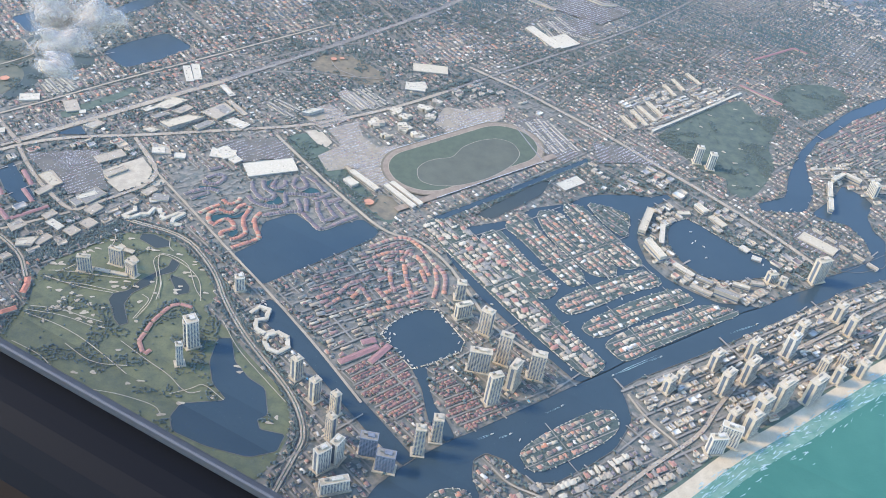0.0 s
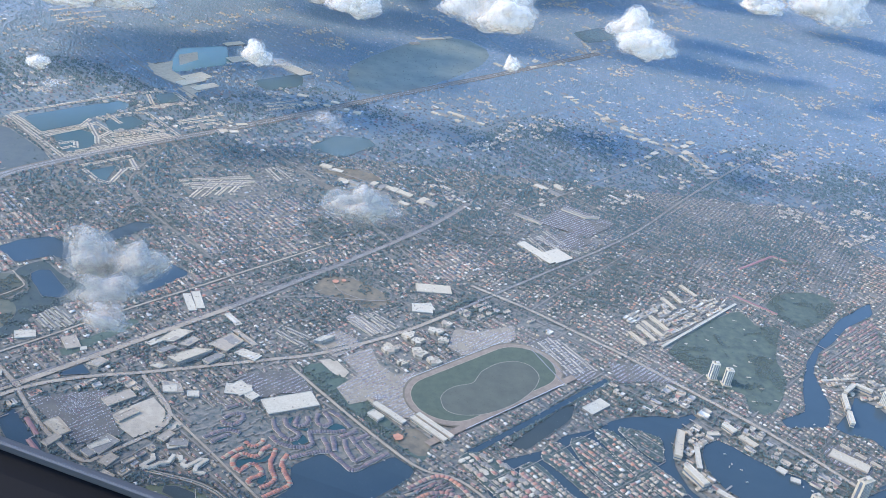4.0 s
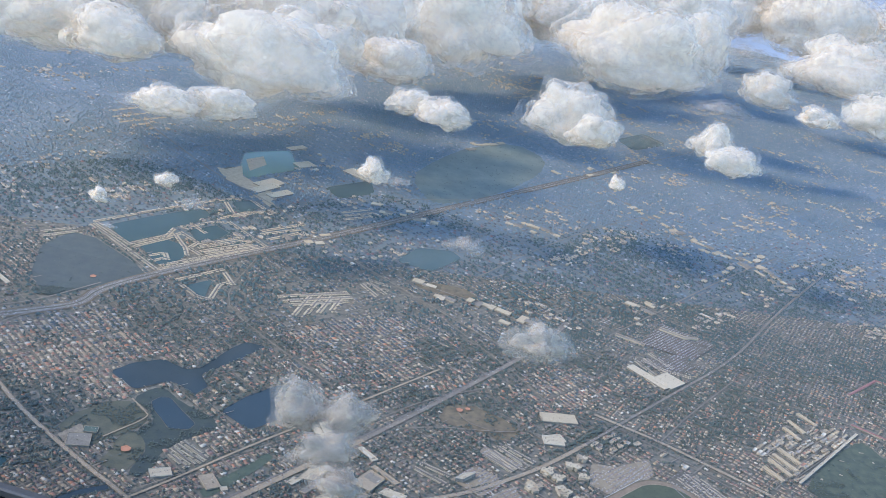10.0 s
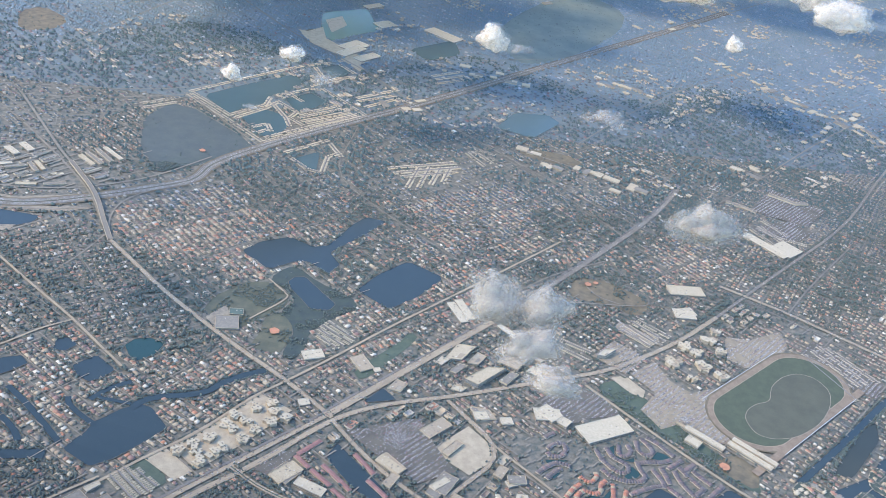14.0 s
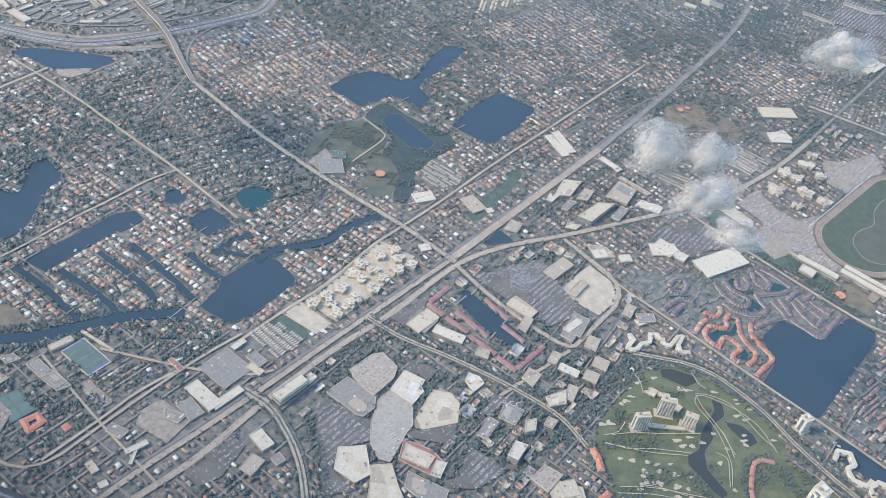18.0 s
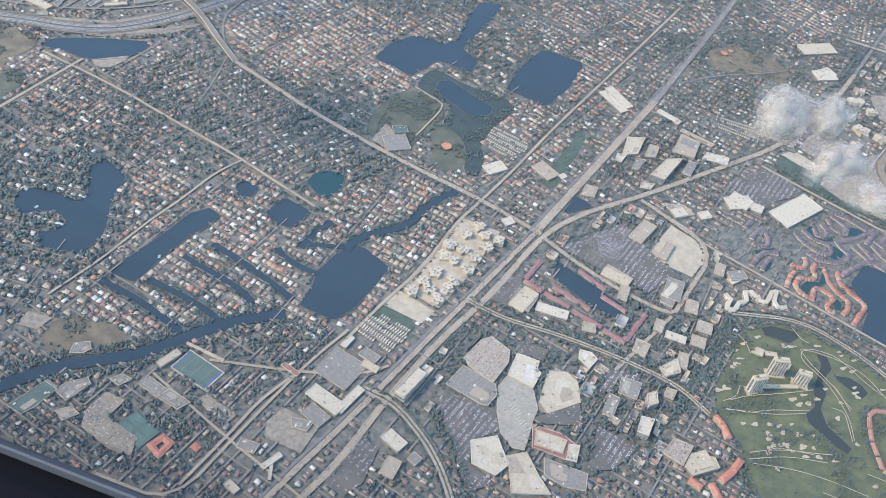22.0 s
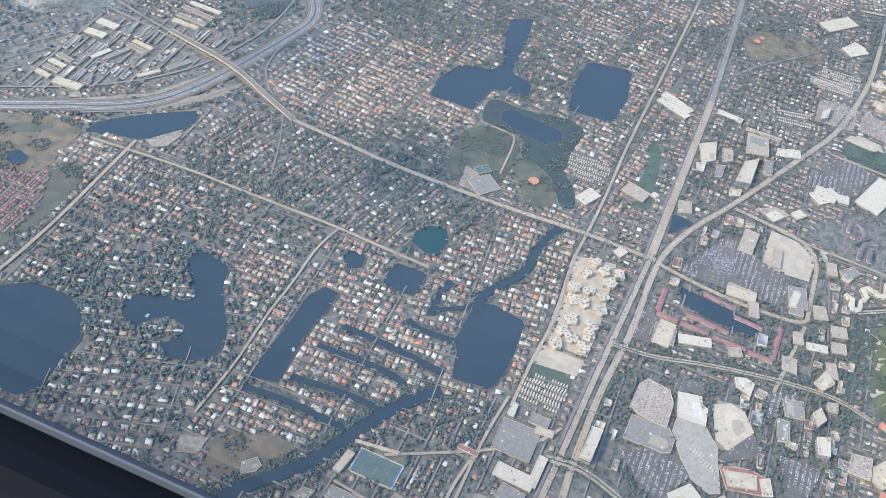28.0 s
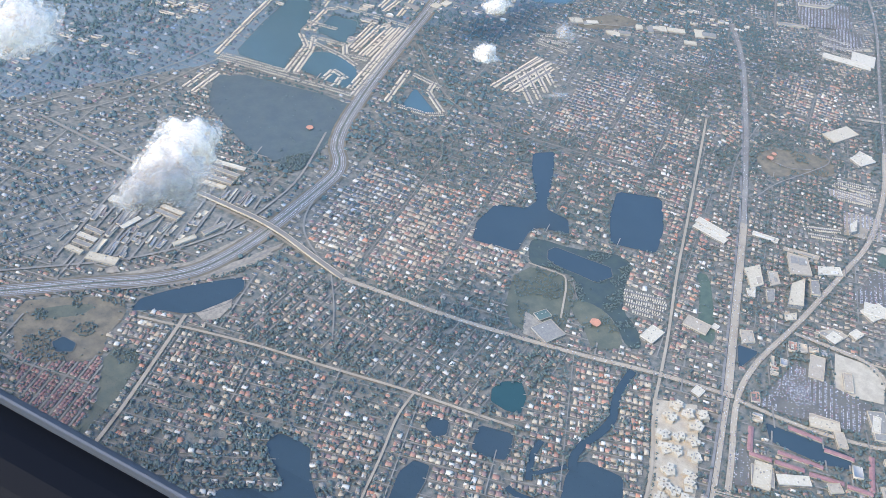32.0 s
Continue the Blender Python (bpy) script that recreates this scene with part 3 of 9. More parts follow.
def parking(points):
    note(points, 5)
    z = 0.3 + rise()
    p = np.asarray(points, float)
    pale = -70 < p[:, 0].mean() < 160 and 860 < p[:, 1].mean() < 1060 or p[:, 0].mean() < -640
    sheet("parking_lot", points, z, M["pale_lot" if pale else "asphalt"], "pale paved parking lot with rows of cars" if pale else "grey asphalt parking lot with rows of cars", "parking lot")
    a = radians(43)
    u, v = np.array((math.cos(a), math.sin(a))), np.array((-math.sin(a), math.cos(a)))
    r = np.hypot(*(p.max(0) - p.min(0))) / 2
    c = (p.max(0) + p.min(0)) / 2
    s, t = np.meshgrid(np.arange(-r, r, 0.85), np.concatenate([np.arange(-r, r, 4.6) - 0.66, np.arange(-r, r, 4.6) + 0.66]))
    q = c + s.ravel()[:, None] * u + t.ravel()[:, None] * v
    q = q[np.random.rand(len(q)) < np.clip(field(q, 16, 12) * 1.5 - 0.1, 0.12, 0.85)]
    kind, _ = cell(q[:, 0], q[:, 1])
    where, hit = inside(p)
    i, j = np.floor(q[:, 0] - X0).astype(int) - where[1].start, np.floor(q[:, 1] - Y0).astype(int) - where[0].start
    ok = (i >= 0) & (j >= 0) & (i < hit.shape[1]) & (j < hit.shape[0])
    ok[ok] &= hit[j[ok], i[ok]]
    cars_at.append(np.column_stack([q[ok], np.full(ok.sum(), z + 0.01)]))


def sea(shore):
    p = smooth(shore, 2, False)
    d = p[-1] - p[0]
    d = d / np.linalg.norm(d)
    out = np.array((d[1], -d[0]))
    first, last = p[0] - 900 * d, p[-1] + 3000 * d
    line = np.vstack([first, p, last])
    note(np.vstack([line + out * -1, last + out * 900, first + out * 900]), 1)
    sheet("sea", np.vstack([line, last + out * 2400, first + out * 2400]), 0.5, SEA, "turquoise sea paling towards the beach", "sea")
    tagged(part("shallows", ribbon(line, 16, 0.54, -9), SHALLOWS), "pale milky water over the sand", "sea", "", "structure")
    note_line(line, 26, 3)
    tagged(part("beach", ribbon(line, 13, 0.62, 4), M["beach"]), "narrow sandy beach", "beach", "", "structure")
    tagged(part("dune_strip", ribbon(line, 3.0, 0.66, 11.5), GREENS[4]), "dark planted strip behind the beach", "plants", "", "structure")
    surf(p, out)
    return line, out


def sea_water():
    m, t, b = shader("sea_water", 0.15, 0.0)
    c = mixed(t, noisy(t, 60.0, 4), (0.035, 0.125, 0.085), (0.075, 0.19, 0.125))
    t.links.new(c, b.inputs["Base Color"])
    b.inputs["IOR"].default_value = 1.33
    bumped(t, b, noisy(t, 2.5, 4), 0.35, 0.4)
    return m


def surf(p, out):
    """Broken lines of foam where the waves run in."""
    rng = np.random.default_rng(5)
    v, f = [], []
    seg = np.vstack([p[0] - 120 * (p[1] - p[0]) / np.linalg.norm(p[1] - p[0]), p])
    for band, many, size in ((1, 170, 2.0), (5, 150, 2.2), (10, 130, 2.3), (16, 110, 2.2), (23, 50, 1.8), (34, 20, 1.5)):
        for _ in range(many):
            k = rng.integers(0, len(seg) - 1)
            c = seg[k] + (seg[k + 1] - seg[k]) * rng.random() + out * (band + rng.normal(0, 1.6))
            d = (seg[k + 1] - seg[k]) / np.linalg.norm(seg[k + 1] - seg[k])
            long, slim, tilt = size * rng.uniform(0.4, 2.2), size * rng.uniform(0.07, 0.26), rng.normal(0, 0.5)
            base = len(v)
            v.append((*c, 0.7))
            for i in range(10):
                t = 2 * math.pi * i / 10
                r = 1 + rng.uniform(-0.45, 0.45)
                s = long * r * math.cos(t)
                w = slim * r * math.sin(t) + tilt * s * 0.3
                v.append((*(c + d * s + out * w), 0.7))
            f += [(base, base + 1 + i, base + 1 + (i + 1) % 10) for i in range(10)]
    tagged(bulk("surf", np.array(v), np.array(f), [M["foam"]]), "broken white lines of surf", "surf", "", "stuff")


SEA = sea_water()
SHALLOWS = surface("shallow_water", (0.12, 0.235, 0.15), (0.2, 0.3, 0.2), 12, 2.0, rough=0.2, coat=0.0)

water([(1, 414), (21, 463), (41, 485), (51, 494), (80, 517), (92, 524), (187, 591), (215, 610), (234, 625), (286, 658), (355, 706), (378, 718), (415, 743), (442, 758), (453, 773), (489, 792), (542, 828), (655, 900), (672, 862), (527, 784), (478, 760), (448, 738), (407, 711), (373, 688), (304, 642), (241, 604), (224, 590), (227, 576), (229, 555), (211, 523), (186, 502), (160, 484), (144, 481), (131, 490), (121, 501), (106, 506), (96, 498), (95, 482), (101, 463), (80, 423)], 'blue-green intracoastal waterway with pale boat wakes')
water([(-93, 649), (-82, 657), (-58, 632), (-34, 601), (-2, 559), (30, 520), (51, 494), (42, 485), (18, 509), (-12, 546), (-44, 586), (-71, 614), (-89, 632)], 'straight dark canal beside the condominium towers')
water([(51, 664), (66, 665), (79, 645), (90, 628), (86, 614), (62, 597), (58, 590), (61, 567), (66, 549), (75, 536), (82, 519), (75, 512), (61, 530), (57, 548), (54, 566), (45, 588), (25, 615), (17, 627), (24, 640), (38, 655)], 'dark marina basin ringed by moored boats')
water([(70, 749), (88, 791), (139, 814), (161, 838), (201, 854), (218, 869), (238, 878), (273, 885), (295, 884), (315, 894), (319, 887), (288, 860), (274, 830), (269, 800), (274, 769), (290, 746), (313, 730), (336, 718), (364, 719), (378, 718), (355, 706), (286, 658), (234, 625), (215, 610), (187, 591), (156, 626), (127, 661), (100, 695)], 'dark canals between the finger islands')
water([(312, 842), (330, 852), (343, 842), (363, 822), (379, 810), (401, 800), (416, 780), (392, 765), (354, 752), (329, 755), (310, 775), (301, 801), (304, 825)], 'dark half-moon lake ringed by apartments')
water([(670, 1192), (597, 1134), (541, 1072), (500, 1018), (472, 964), (455, 916), (418, 896), (420, 882), (471, 889), (492, 928), (497, 969), (502, 1000), (529, 1044), (559, 1070), (598, 1113), (657, 1155)], 'blue river bending past the golf course')
water([(477, 888), (515, 927), (533, 954), (554, 935), (559, 920), (544, 895), (542, 869), (550, 851), (534, 805), (500, 790), (476, 790), (524, 815), (525, 846), (515, 874), (490, 878)], 'blue lagoon round apartment quays')
water([(-126, 712), (-106, 733), (-106, 764), (-79, 785), (-57, 768), (-46, 763), (-12, 788), (7, 771), (1, 757), (-76, 688), (-92, 674), (-107, 691)], 'dark rectangular lake beside the curving villas')
water([(-154, 767), (-143, 771), (-134, 769), (-125, 779), (-124, 775), (-129, 767), (-135, 765), (-143, 765), (-153, 756), (-155, 761)], 'dark pond behind rows of villas', 1)
water([(-133, 747), (-127, 749), (-126, 743), (-130, 736), (-135, 738)], 'dark pond behind rows of villas', 1)
water([(-108, 796), (-102, 803), (-97, 810), (-95, 807), (-91, 800), (-96, 795), (-105, 793)], 'dark pond behind rows of villas', 1)
water([(-113, 832), (-106, 837), (-110, 823), (-101, 817), (-92, 821), (-93, 815), (-97, 815), (-109, 818)], 'dark pond behind rows of villas', 1)
water([(-76, 821), (-67, 831), (-60, 828), (-56, 823), (-68, 819)], 'dark pond behind rows of villas', 1)
water([(-177, 812), (-165, 812), (-154, 813), (-160, 810), (-176, 806)], 'dark pond behind rows of villas', 1)
water([(-177, 791), (-171, 796), (-165, 796), (-173, 788)], 'dark pond behind rows of villas', 1)
water([(-211, 727), (-201, 728), (-184, 720), (-183, 713), (-195, 708), (-205, 715), (-212, 719)], 'slate-coloured golf course pond', 4)
water([(-118, 601), (-107, 603), (-100, 577), (-86, 560), (-71, 550), (-65, 523), (-72, 517), (-69, 508), (-49, 505), (-53, 488), (-73, 480), (-107, 487), (-133, 498), (-138, 511), (-133, 526), (-99, 534), (-113, 550), (-120, 574)], 'dark golf course lake')
water([(100, 816), (170, 886), (186, 895), (175, 866), (119, 810)], 'brown-green pond beside the racetrack', 4)
water([(-866, 979), (-843, 975), (-825, 960), (-814, 939), (-819, 910), (-839, 890), (-851, 874), (-868, 874), (-877, 882), (-899, 915), (-894, 979)], 'deep blue lake bordered by houses')
water([(-731, 965), (-717, 970), (-707, 957), (-702, 946), (-710, 930), (-715, 912), (-717, 892), (-723, 875), (-738, 863), (-757, 868), (-768, 875), (-769, 889), (-758, 889), (-748, 897), (-753, 907), (-765, 913), (-781, 909), (-789, 923), (-786, 937), (-773, 941), (-754, 932), (-741, 922), (-732, 926), (-733, 941)], 'kidney-shaped blue lake bordered by houses')
water([(-637, 905), (-629, 895), (-640, 883), (-657, 871), (-680, 848), (-697, 827), (-716, 839), (-709, 849), (-678, 875), (-653, 900)], 'long slanted blue lake')
water([(-614, 932), (-603, 936), (-594, 926), (-603, 915), (-614, 917)], 'small blue pond among houses')
water([(-546, 941), (-532, 944), (-519, 937), (-524, 921), (-539, 908), (-548, 916), (-554, 930)], 'small green pond among houses', 1)
water([(-575, 913), (-555, 894), (-565, 881), (-575, 875), (-586, 883), (-593, 896)], 'small dark square pond among houses')
water([(-542, 843), (-527, 851), (-517, 847), (-501, 823), (-518, 803), (-537, 784), (-554, 773), (-578, 791), (-573, 801), (-565, 812), (-561, 825), (-553, 832)], 'large dark lake by the finger canals')
water([(-411, 1149), (-384, 1132), (-368, 1138), (-341, 1188), (-323, 1211), (-298, 1205), (-319, 1177), (-344, 1147), (-366, 1123), (-355, 1100), (-368, 1080), (-390, 1100), (-403, 1099), (-431, 1078), (-462, 1110), (-443, 1133)], 'cross-shaped blue-green lake')
water([(-278, 1120), (-240, 1092), (-272, 1050), (-305, 1022), (-338, 1053), (-312, 1089)], 'dark blue rectangular lake')
water([(-403, 1068), (-392, 1070), (-376, 1046), (-360, 1024), (-366, 1012), (-386, 1011), (-396, 1029), (-407, 1045), (-410, 1058)], 'dark pond in the park')
water([(-779, 1140), (-767, 1151), (-744, 1152), (-717, 1150), (-692, 1146), (-677, 1143), (-683, 1129), (-701, 1117), (-722, 1115), (-740, 1119), (-756, 1131)], 'dark lake beside the highway')
water([(-844, 1129), (-834, 1132), (-827, 1120), (-832, 1112), (-844, 1117)], 'small dark pond in a dry field')
water([(-317, 895), (-305, 879), (-338, 871)], 'triangular dark pond between two roads')
water([(-359, 817), (-349, 803), (-318, 761), (-330, 750), (-347, 764), (-370, 800)], 'long dark pond inside the red-roofed court')
water([(-177, 696), (-169, 691), (-171, 679), (-186, 669), (-187, 659), (-200, 645), (-203, 630), (-198, 618), (-194, 608), (-200, 604), (-206, 611), (-210, 621), (-217, 634), (-215, 642), (-204, 648), (-197, 663), (-187, 675), (-178, 685)], 'slate-coloured winding golf course lake', 4)
water([(-174, 674), (-161, 670), (-154, 661), (-153, 653), (-163, 648), (-166, 657), (-172, 668)], 'slate-coloured golf course pond', 4)
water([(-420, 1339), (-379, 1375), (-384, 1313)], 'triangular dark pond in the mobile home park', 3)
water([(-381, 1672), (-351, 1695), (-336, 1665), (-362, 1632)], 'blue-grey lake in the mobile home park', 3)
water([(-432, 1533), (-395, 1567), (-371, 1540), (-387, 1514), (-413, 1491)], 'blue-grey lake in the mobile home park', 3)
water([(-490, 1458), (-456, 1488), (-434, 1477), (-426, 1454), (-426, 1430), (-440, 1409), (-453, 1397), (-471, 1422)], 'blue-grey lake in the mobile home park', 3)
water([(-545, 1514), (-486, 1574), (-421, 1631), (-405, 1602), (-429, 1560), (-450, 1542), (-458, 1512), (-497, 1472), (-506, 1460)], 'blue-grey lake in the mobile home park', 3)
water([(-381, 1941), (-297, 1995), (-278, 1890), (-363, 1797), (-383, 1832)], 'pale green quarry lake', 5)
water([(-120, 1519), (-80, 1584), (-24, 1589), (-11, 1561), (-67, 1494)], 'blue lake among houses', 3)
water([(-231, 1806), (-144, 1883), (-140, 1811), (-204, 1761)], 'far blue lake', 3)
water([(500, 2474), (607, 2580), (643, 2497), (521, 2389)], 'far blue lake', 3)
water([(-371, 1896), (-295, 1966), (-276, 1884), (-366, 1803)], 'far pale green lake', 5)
canal([(-425, 908), (-447, 897), (-460, 887), (-474, 872), (-493, 865), (-509, 863), (-525, 856), (-534, 845)], 7)
canal([(-590, 784), (-611, 783), (-632, 780), (-653, 773), (-678, 764), (-698, 758), (-721, 756), (-747, 755), (-769, 748), (-790, 740), (-824, 729)], 10)
canal([(-638, 863), (-620, 845), (-601, 822), (-582, 798)], 5.5)
canal([(-661, 851), (-635, 827), (-619, 810), (-613, 797)], 5.5)
canal([(-688, 830), (-663, 810), (-644, 791), (-639, 781)], 5.5)
canal([(-722, 833), (-699, 813), (-681, 793), (-666, 775)], 5.5)
canal([(-587, 854), (-585, 845), (-574, 833), (-560, 822)], 5)
canal([(-539, 879), (-553, 871), (-564, 859), (-569, 852)], 5)
canal([(-535, 850), (-551, 853), (-564, 856)], 4)
canal([(61, 800), (120, 848), (232, 944)], 7)
land([(47, 789), (64, 805), (95, 789), (117, 760), (143, 717), (165, 685), (186, 654), (213, 622), (213, 614), (201, 601), (194, 600), (185, 608), (159, 637), (131, 673), (105, 708), (76, 746)])
land([(106, 782), (124, 797), (135, 781), (148, 756), (166, 733), (179, 719), (177, 705), (166, 695), (156, 699), (130, 734), (109, 762)])
land([(139, 819), (157, 829), (167, 800), (183, 776), (198, 756), (208, 736), (204, 723), (192, 717), (180, 731), (162, 759), (144, 787), (131, 799)])
land([(164, 833), (188, 841), (209, 808), (226, 779), (241, 755), (239, 741), (224, 737), (211, 741), (191, 768), (173, 797)])
land([(192, 849), (214, 856), (232, 827), (249, 801), (266, 777), (269, 764), (258, 755), (246, 753), (226, 779), (209, 813)])
land([(220, 861), (247, 856), (262, 849), (267, 843), (259, 808), (250, 808), (232, 832)])
land([(175, 692), (191, 709), (245, 744), (272, 757), (285, 741), (280, 733), (247, 718), (211, 690), (188, 677), (179, 683)])
land([(197, 664), (213, 680), (257, 711), (297, 734), (313, 720), (307, 713), (264, 689), (223, 656), (209, 650), (199, 656)])
land([(216, 644), (234, 661), (281, 691), (324, 715), (353, 709), (352, 702), (317, 681), (275, 654), (237, 625), (229, 624), (219, 636)])
land([(132, 508), (140, 519), (172, 545), (200, 563), (214, 564), (218, 548), (210, 535), (183, 514), (152, 494), (139, 492)])
land([(57, 454), (69, 467), (88, 470), (96, 461), (92, 433), (60, 430)])
green([(-291, 600), (-279, 624), (-286, 657), (-274, 680), (-263, 688), (-237, 722), (-203, 733), (-175, 721), (-140, 678), (-127, 649), (-140, 636), (-120, 621), (-90, 585), (-54, 546), (-45, 511), (-55, 472), (-89, 433), (-194, 421), (-285, 460)], 0, 'mown golf course turf with darker rough')
green([(322, 1018), (399, 1093), (453, 1133), (462, 1116), (466, 1093), (499, 1101), (485, 1069), (460, 1019), (462, 982), (441, 943), (418, 910), (397, 901), (387, 918), (394, 938), (365, 952), (347, 979), (328, 1001)], 1, 'darker golf course by the river')
green([(501, 1157), (537, 1192), (595, 1206), (615, 1172), (558, 1115), (523, 1095), (516, 1117), (501, 1132)], 1, 'darker golf course by the river')
green([(-861, 1187), (-818, 1176), (-778, 1157), (-783, 1136), (-803, 1120), (-815, 1094), (-874, 1118)], 3, 'dry tan field beside the highway')
green([(-850, 1172), (-818, 1166), (-800, 1158), (-815, 1150), (-845, 1158)], 2, 'dry green patch in a tan field')
green([(-807, 1109), (-780, 1090), (-821, 1045), (-862, 1018), (-887, 1013), (-885, 1025), (-834, 1042)], 2, 'dry grass verge beside a road')
green([(-417, 1004), (-403, 987), (-403, 960), (-415, 932), (-442, 943), (-433, 967), (-432, 988)], 2, 'dry green park lawn')
green([(-494, 1008), (-441, 1063), (-399, 1026), (-449, 971), (-473, 967)], 2, 'dry park ground with paths')
green([(-753, 800), (-726, 794), (-700, 774), (-708, 762), (-732, 757), (-753, 764), (-764, 778)], 3, 'bare brown field')
green([(-576, 1489), (-459, 1369), (-485, 1341), (-540, 1292), (-576, 1282), (-601, 1321), (-609, 1380), (-612, 1420)], 8, 'dark open field by the mobile homes')
green([(-84, 1119), (-45, 1117), (-5, 1082), (-3, 1070), (-28, 1047), (-60, 1069), (-101, 1075)], 3, 'dry brown playing fields')
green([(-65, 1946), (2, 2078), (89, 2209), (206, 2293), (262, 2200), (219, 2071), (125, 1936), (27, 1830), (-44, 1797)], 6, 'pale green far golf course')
green([(-109, 921), (-73, 935), (-43, 880), (-16, 843), (21, 801), (16, 777), (-39, 839), (-79, 878)], 4, 'scrubby green strip beside the road')
green([(-85, 932), (-68, 942), (-52, 911), (-70, 902)], 4, 'green lot')
green([(-18, 823), (13, 834), (26, 812), (16, 786), (-8, 806)], 3, 'dry lot beside the racetrack')
green([(-521, 784), (-512, 786), (-491, 763), (-504, 751), (-528, 770)], 4, 'green vacant lot')
green([(-345, 917), (-296, 968), (-286, 986), (-276, 977), (-309, 934), (-337, 902)], 4, 'green field')
green([(-412, 1086), (-400, 1088), (-379, 1062), (-341, 1038), (-337, 1019), (-367, 995), (-387, 970), (-388, 949), (-400, 926), (-413, 931), (-401, 965), (-404, 985), (-417, 1004), (-399, 1025), (-415, 1046), (-430, 1060)], 7, 'dark marshy growth round a pond')
green([(-590, 1281), (-563, 1313), (-531, 1319), (-492, 1340), (-510, 1318), (-561, 1270)], 5, 'dark woodland by the highway')
sand([(-241, 849), (-219, 820), (-223, 807), (-248, 787), (-277, 813), (-266, 827)], 'cleared pale construction site')
sand([(-429, 876), (-399, 855), (-438, 809), (-472, 776), (-497, 802), (-469, 831)], 'pale sandy ground of a trailer and storage village')
sand([(-500, 800), (-475, 774), (-488, 763), (-515, 786)], 'cleared pale sandy building plot')
sand([(-396, 709), (-382, 699), (-389, 672), (-418, 670), (-422, 676)], 'gravel yard with worn tracks')
sand([(-731, 1116), (-697, 1121), (-701, 1112), (-716, 1102), (-728, 1105)], 'bare sandy spit')
sand([(-772, 807), (-755, 799), (-765, 789), (-780, 796)], 'bare dirt lot beside houses')
sand([(-614, 689), (-601, 700), (-579, 680), (-594, 661), (-617, 677)], 'sandy building plot')
sand([(-86, 935), (-74, 939), (-56, 919), (-59, 907), (-71, 913)], 'pale sand lot')
sand([(-375, 1902), (-345, 1934), (-337, 1887), (-364, 1840)], 'bare pale ground by a far road')
sand([(-396, 1776), (-373, 1808), (-301, 1726), (-319, 1704)], 'bare pale ground by a far road')
sand([(-416, 1819), (-379, 1864), (-372, 1794), (-395, 1771)], 'pale quarry bank')
sand([(-487, 984), (-469, 1007), (-460, 979), (-474, 963)], 'dry school yard with worn ground')
sand([(-784, 1190), (-712, 1180), (-650, 1198), (-648, 1193), (-706, 1175), (-779, 1183)], 'sandy verge of the highway')
sand([(-740, 1160), (-690, 1154), (-644, 1165), (-642, 1162), (-687, 1149), (-737, 1156)], 'sandy verge of the highway')
sand([(-422, 1837), (-386, 1825), (-378, 1800), (-397, 1784)], 'bare pale ground by a far road')
sand([(-351, 1720), (-333, 1730), (-311, 1686), (-320, 1676)], 'bare pale ground by a far road')
sand([(-79, 933), (-67, 937), (-54, 918), (-58, 909), (-70, 916)], 'pale sand lot')
shore, offshore = sea([(200, 435), (259, 479), (309, 524), (366, 563), (419, 604), (480, 649), (581, 722), (764, 849)])
road([(-364, 849), (-405, 895), (-457, 943), (-532, 1022), (-568, 1069), (-599, 1108)], 4.6, 'road')
road([(-674, 1275), (-679, 1281), (-695, 1308), (-724, 1361), (-777, 1458)], 4.6, 'road')
road([(-364, 846), (-345, 815), (-322, 785), (-283, 747), (-267, 762), (-211, 817), (-257, 883)], 4, 'road')
road([(-283, 747), (-338, 709), (-351, 700)], 3, 'road')
road([(-674, 582), (-633, 618), (-605, 644), (-571, 672), (-531, 707), (-476, 757), (-430, 797), (-369, 851)], 4.4, 'dixie')
road([(-665, 580), (-599, 626), (-568, 653), (-529, 696), (-477, 746), (-427, 785), (-363, 848), (-318, 871), (-248, 890), (-153, 923), (-84, 946), (4, 1002), (71, 1060)], 5, 'road')
road([(71, 1060), (180, 1161), (355, 1318), (502, 1502), (696, 1717)], 5.5, 'road')
road([(-369, 851), (-309, 908), (-248, 966), (-186, 1025)], 7.2, 'dixie')
road([(-186, 1025), (-79, 1134), (57, 1281), (123, 1375)], 9.5, 'dixie')
road([(-543, 708), (-523, 692), (-509, 661), (-503, 638), (-501, 611), (-501, 581)], 5, 'dual')
road([(-446, 782), (-422, 760), (-384, 740), (-340, 710), (-306, 681), (-292, 652)], 4, 'dual')
road([(-257, 883), (-223, 827), (-190, 789), (-133, 720), (-89, 669), (-36, 603), (6, 545)], 2.4, 'road')
road([(-230, 745), (-171, 730), (-137, 686), (-119, 643), (-93, 601), (-48, 546), (-34, 507), (-40, 484), (-51, 447)], 4, 'dual')
road([(-115, 920), (-85, 882), (-38, 824), (11, 769), (45, 764), (73, 734), (94, 693), (114, 650), (158, 614)], 3, 'road')
road([(98, 1128), (168, 1081), (221, 1035), (271, 993), (323, 939), (367, 898), (408, 854), (436, 821), (463, 783)], 5, 'road')
road([(513, 744), (392, 659), (341, 623), (307, 581), (286, 547), (236, 507), (191, 464)], 3.6, 'road')
road([(-909, 1215), (-841, 1196), (-795, 1184), (-749, 1169), (-709, 1166), (-670, 1178), (-627, 1199), (-572, 1231), (-527, 1259), (-513, 1310), (-413, 1411), (-215, 1586), (39, 1834), (286, 2067), (531, 2309)], 10, 'highway')
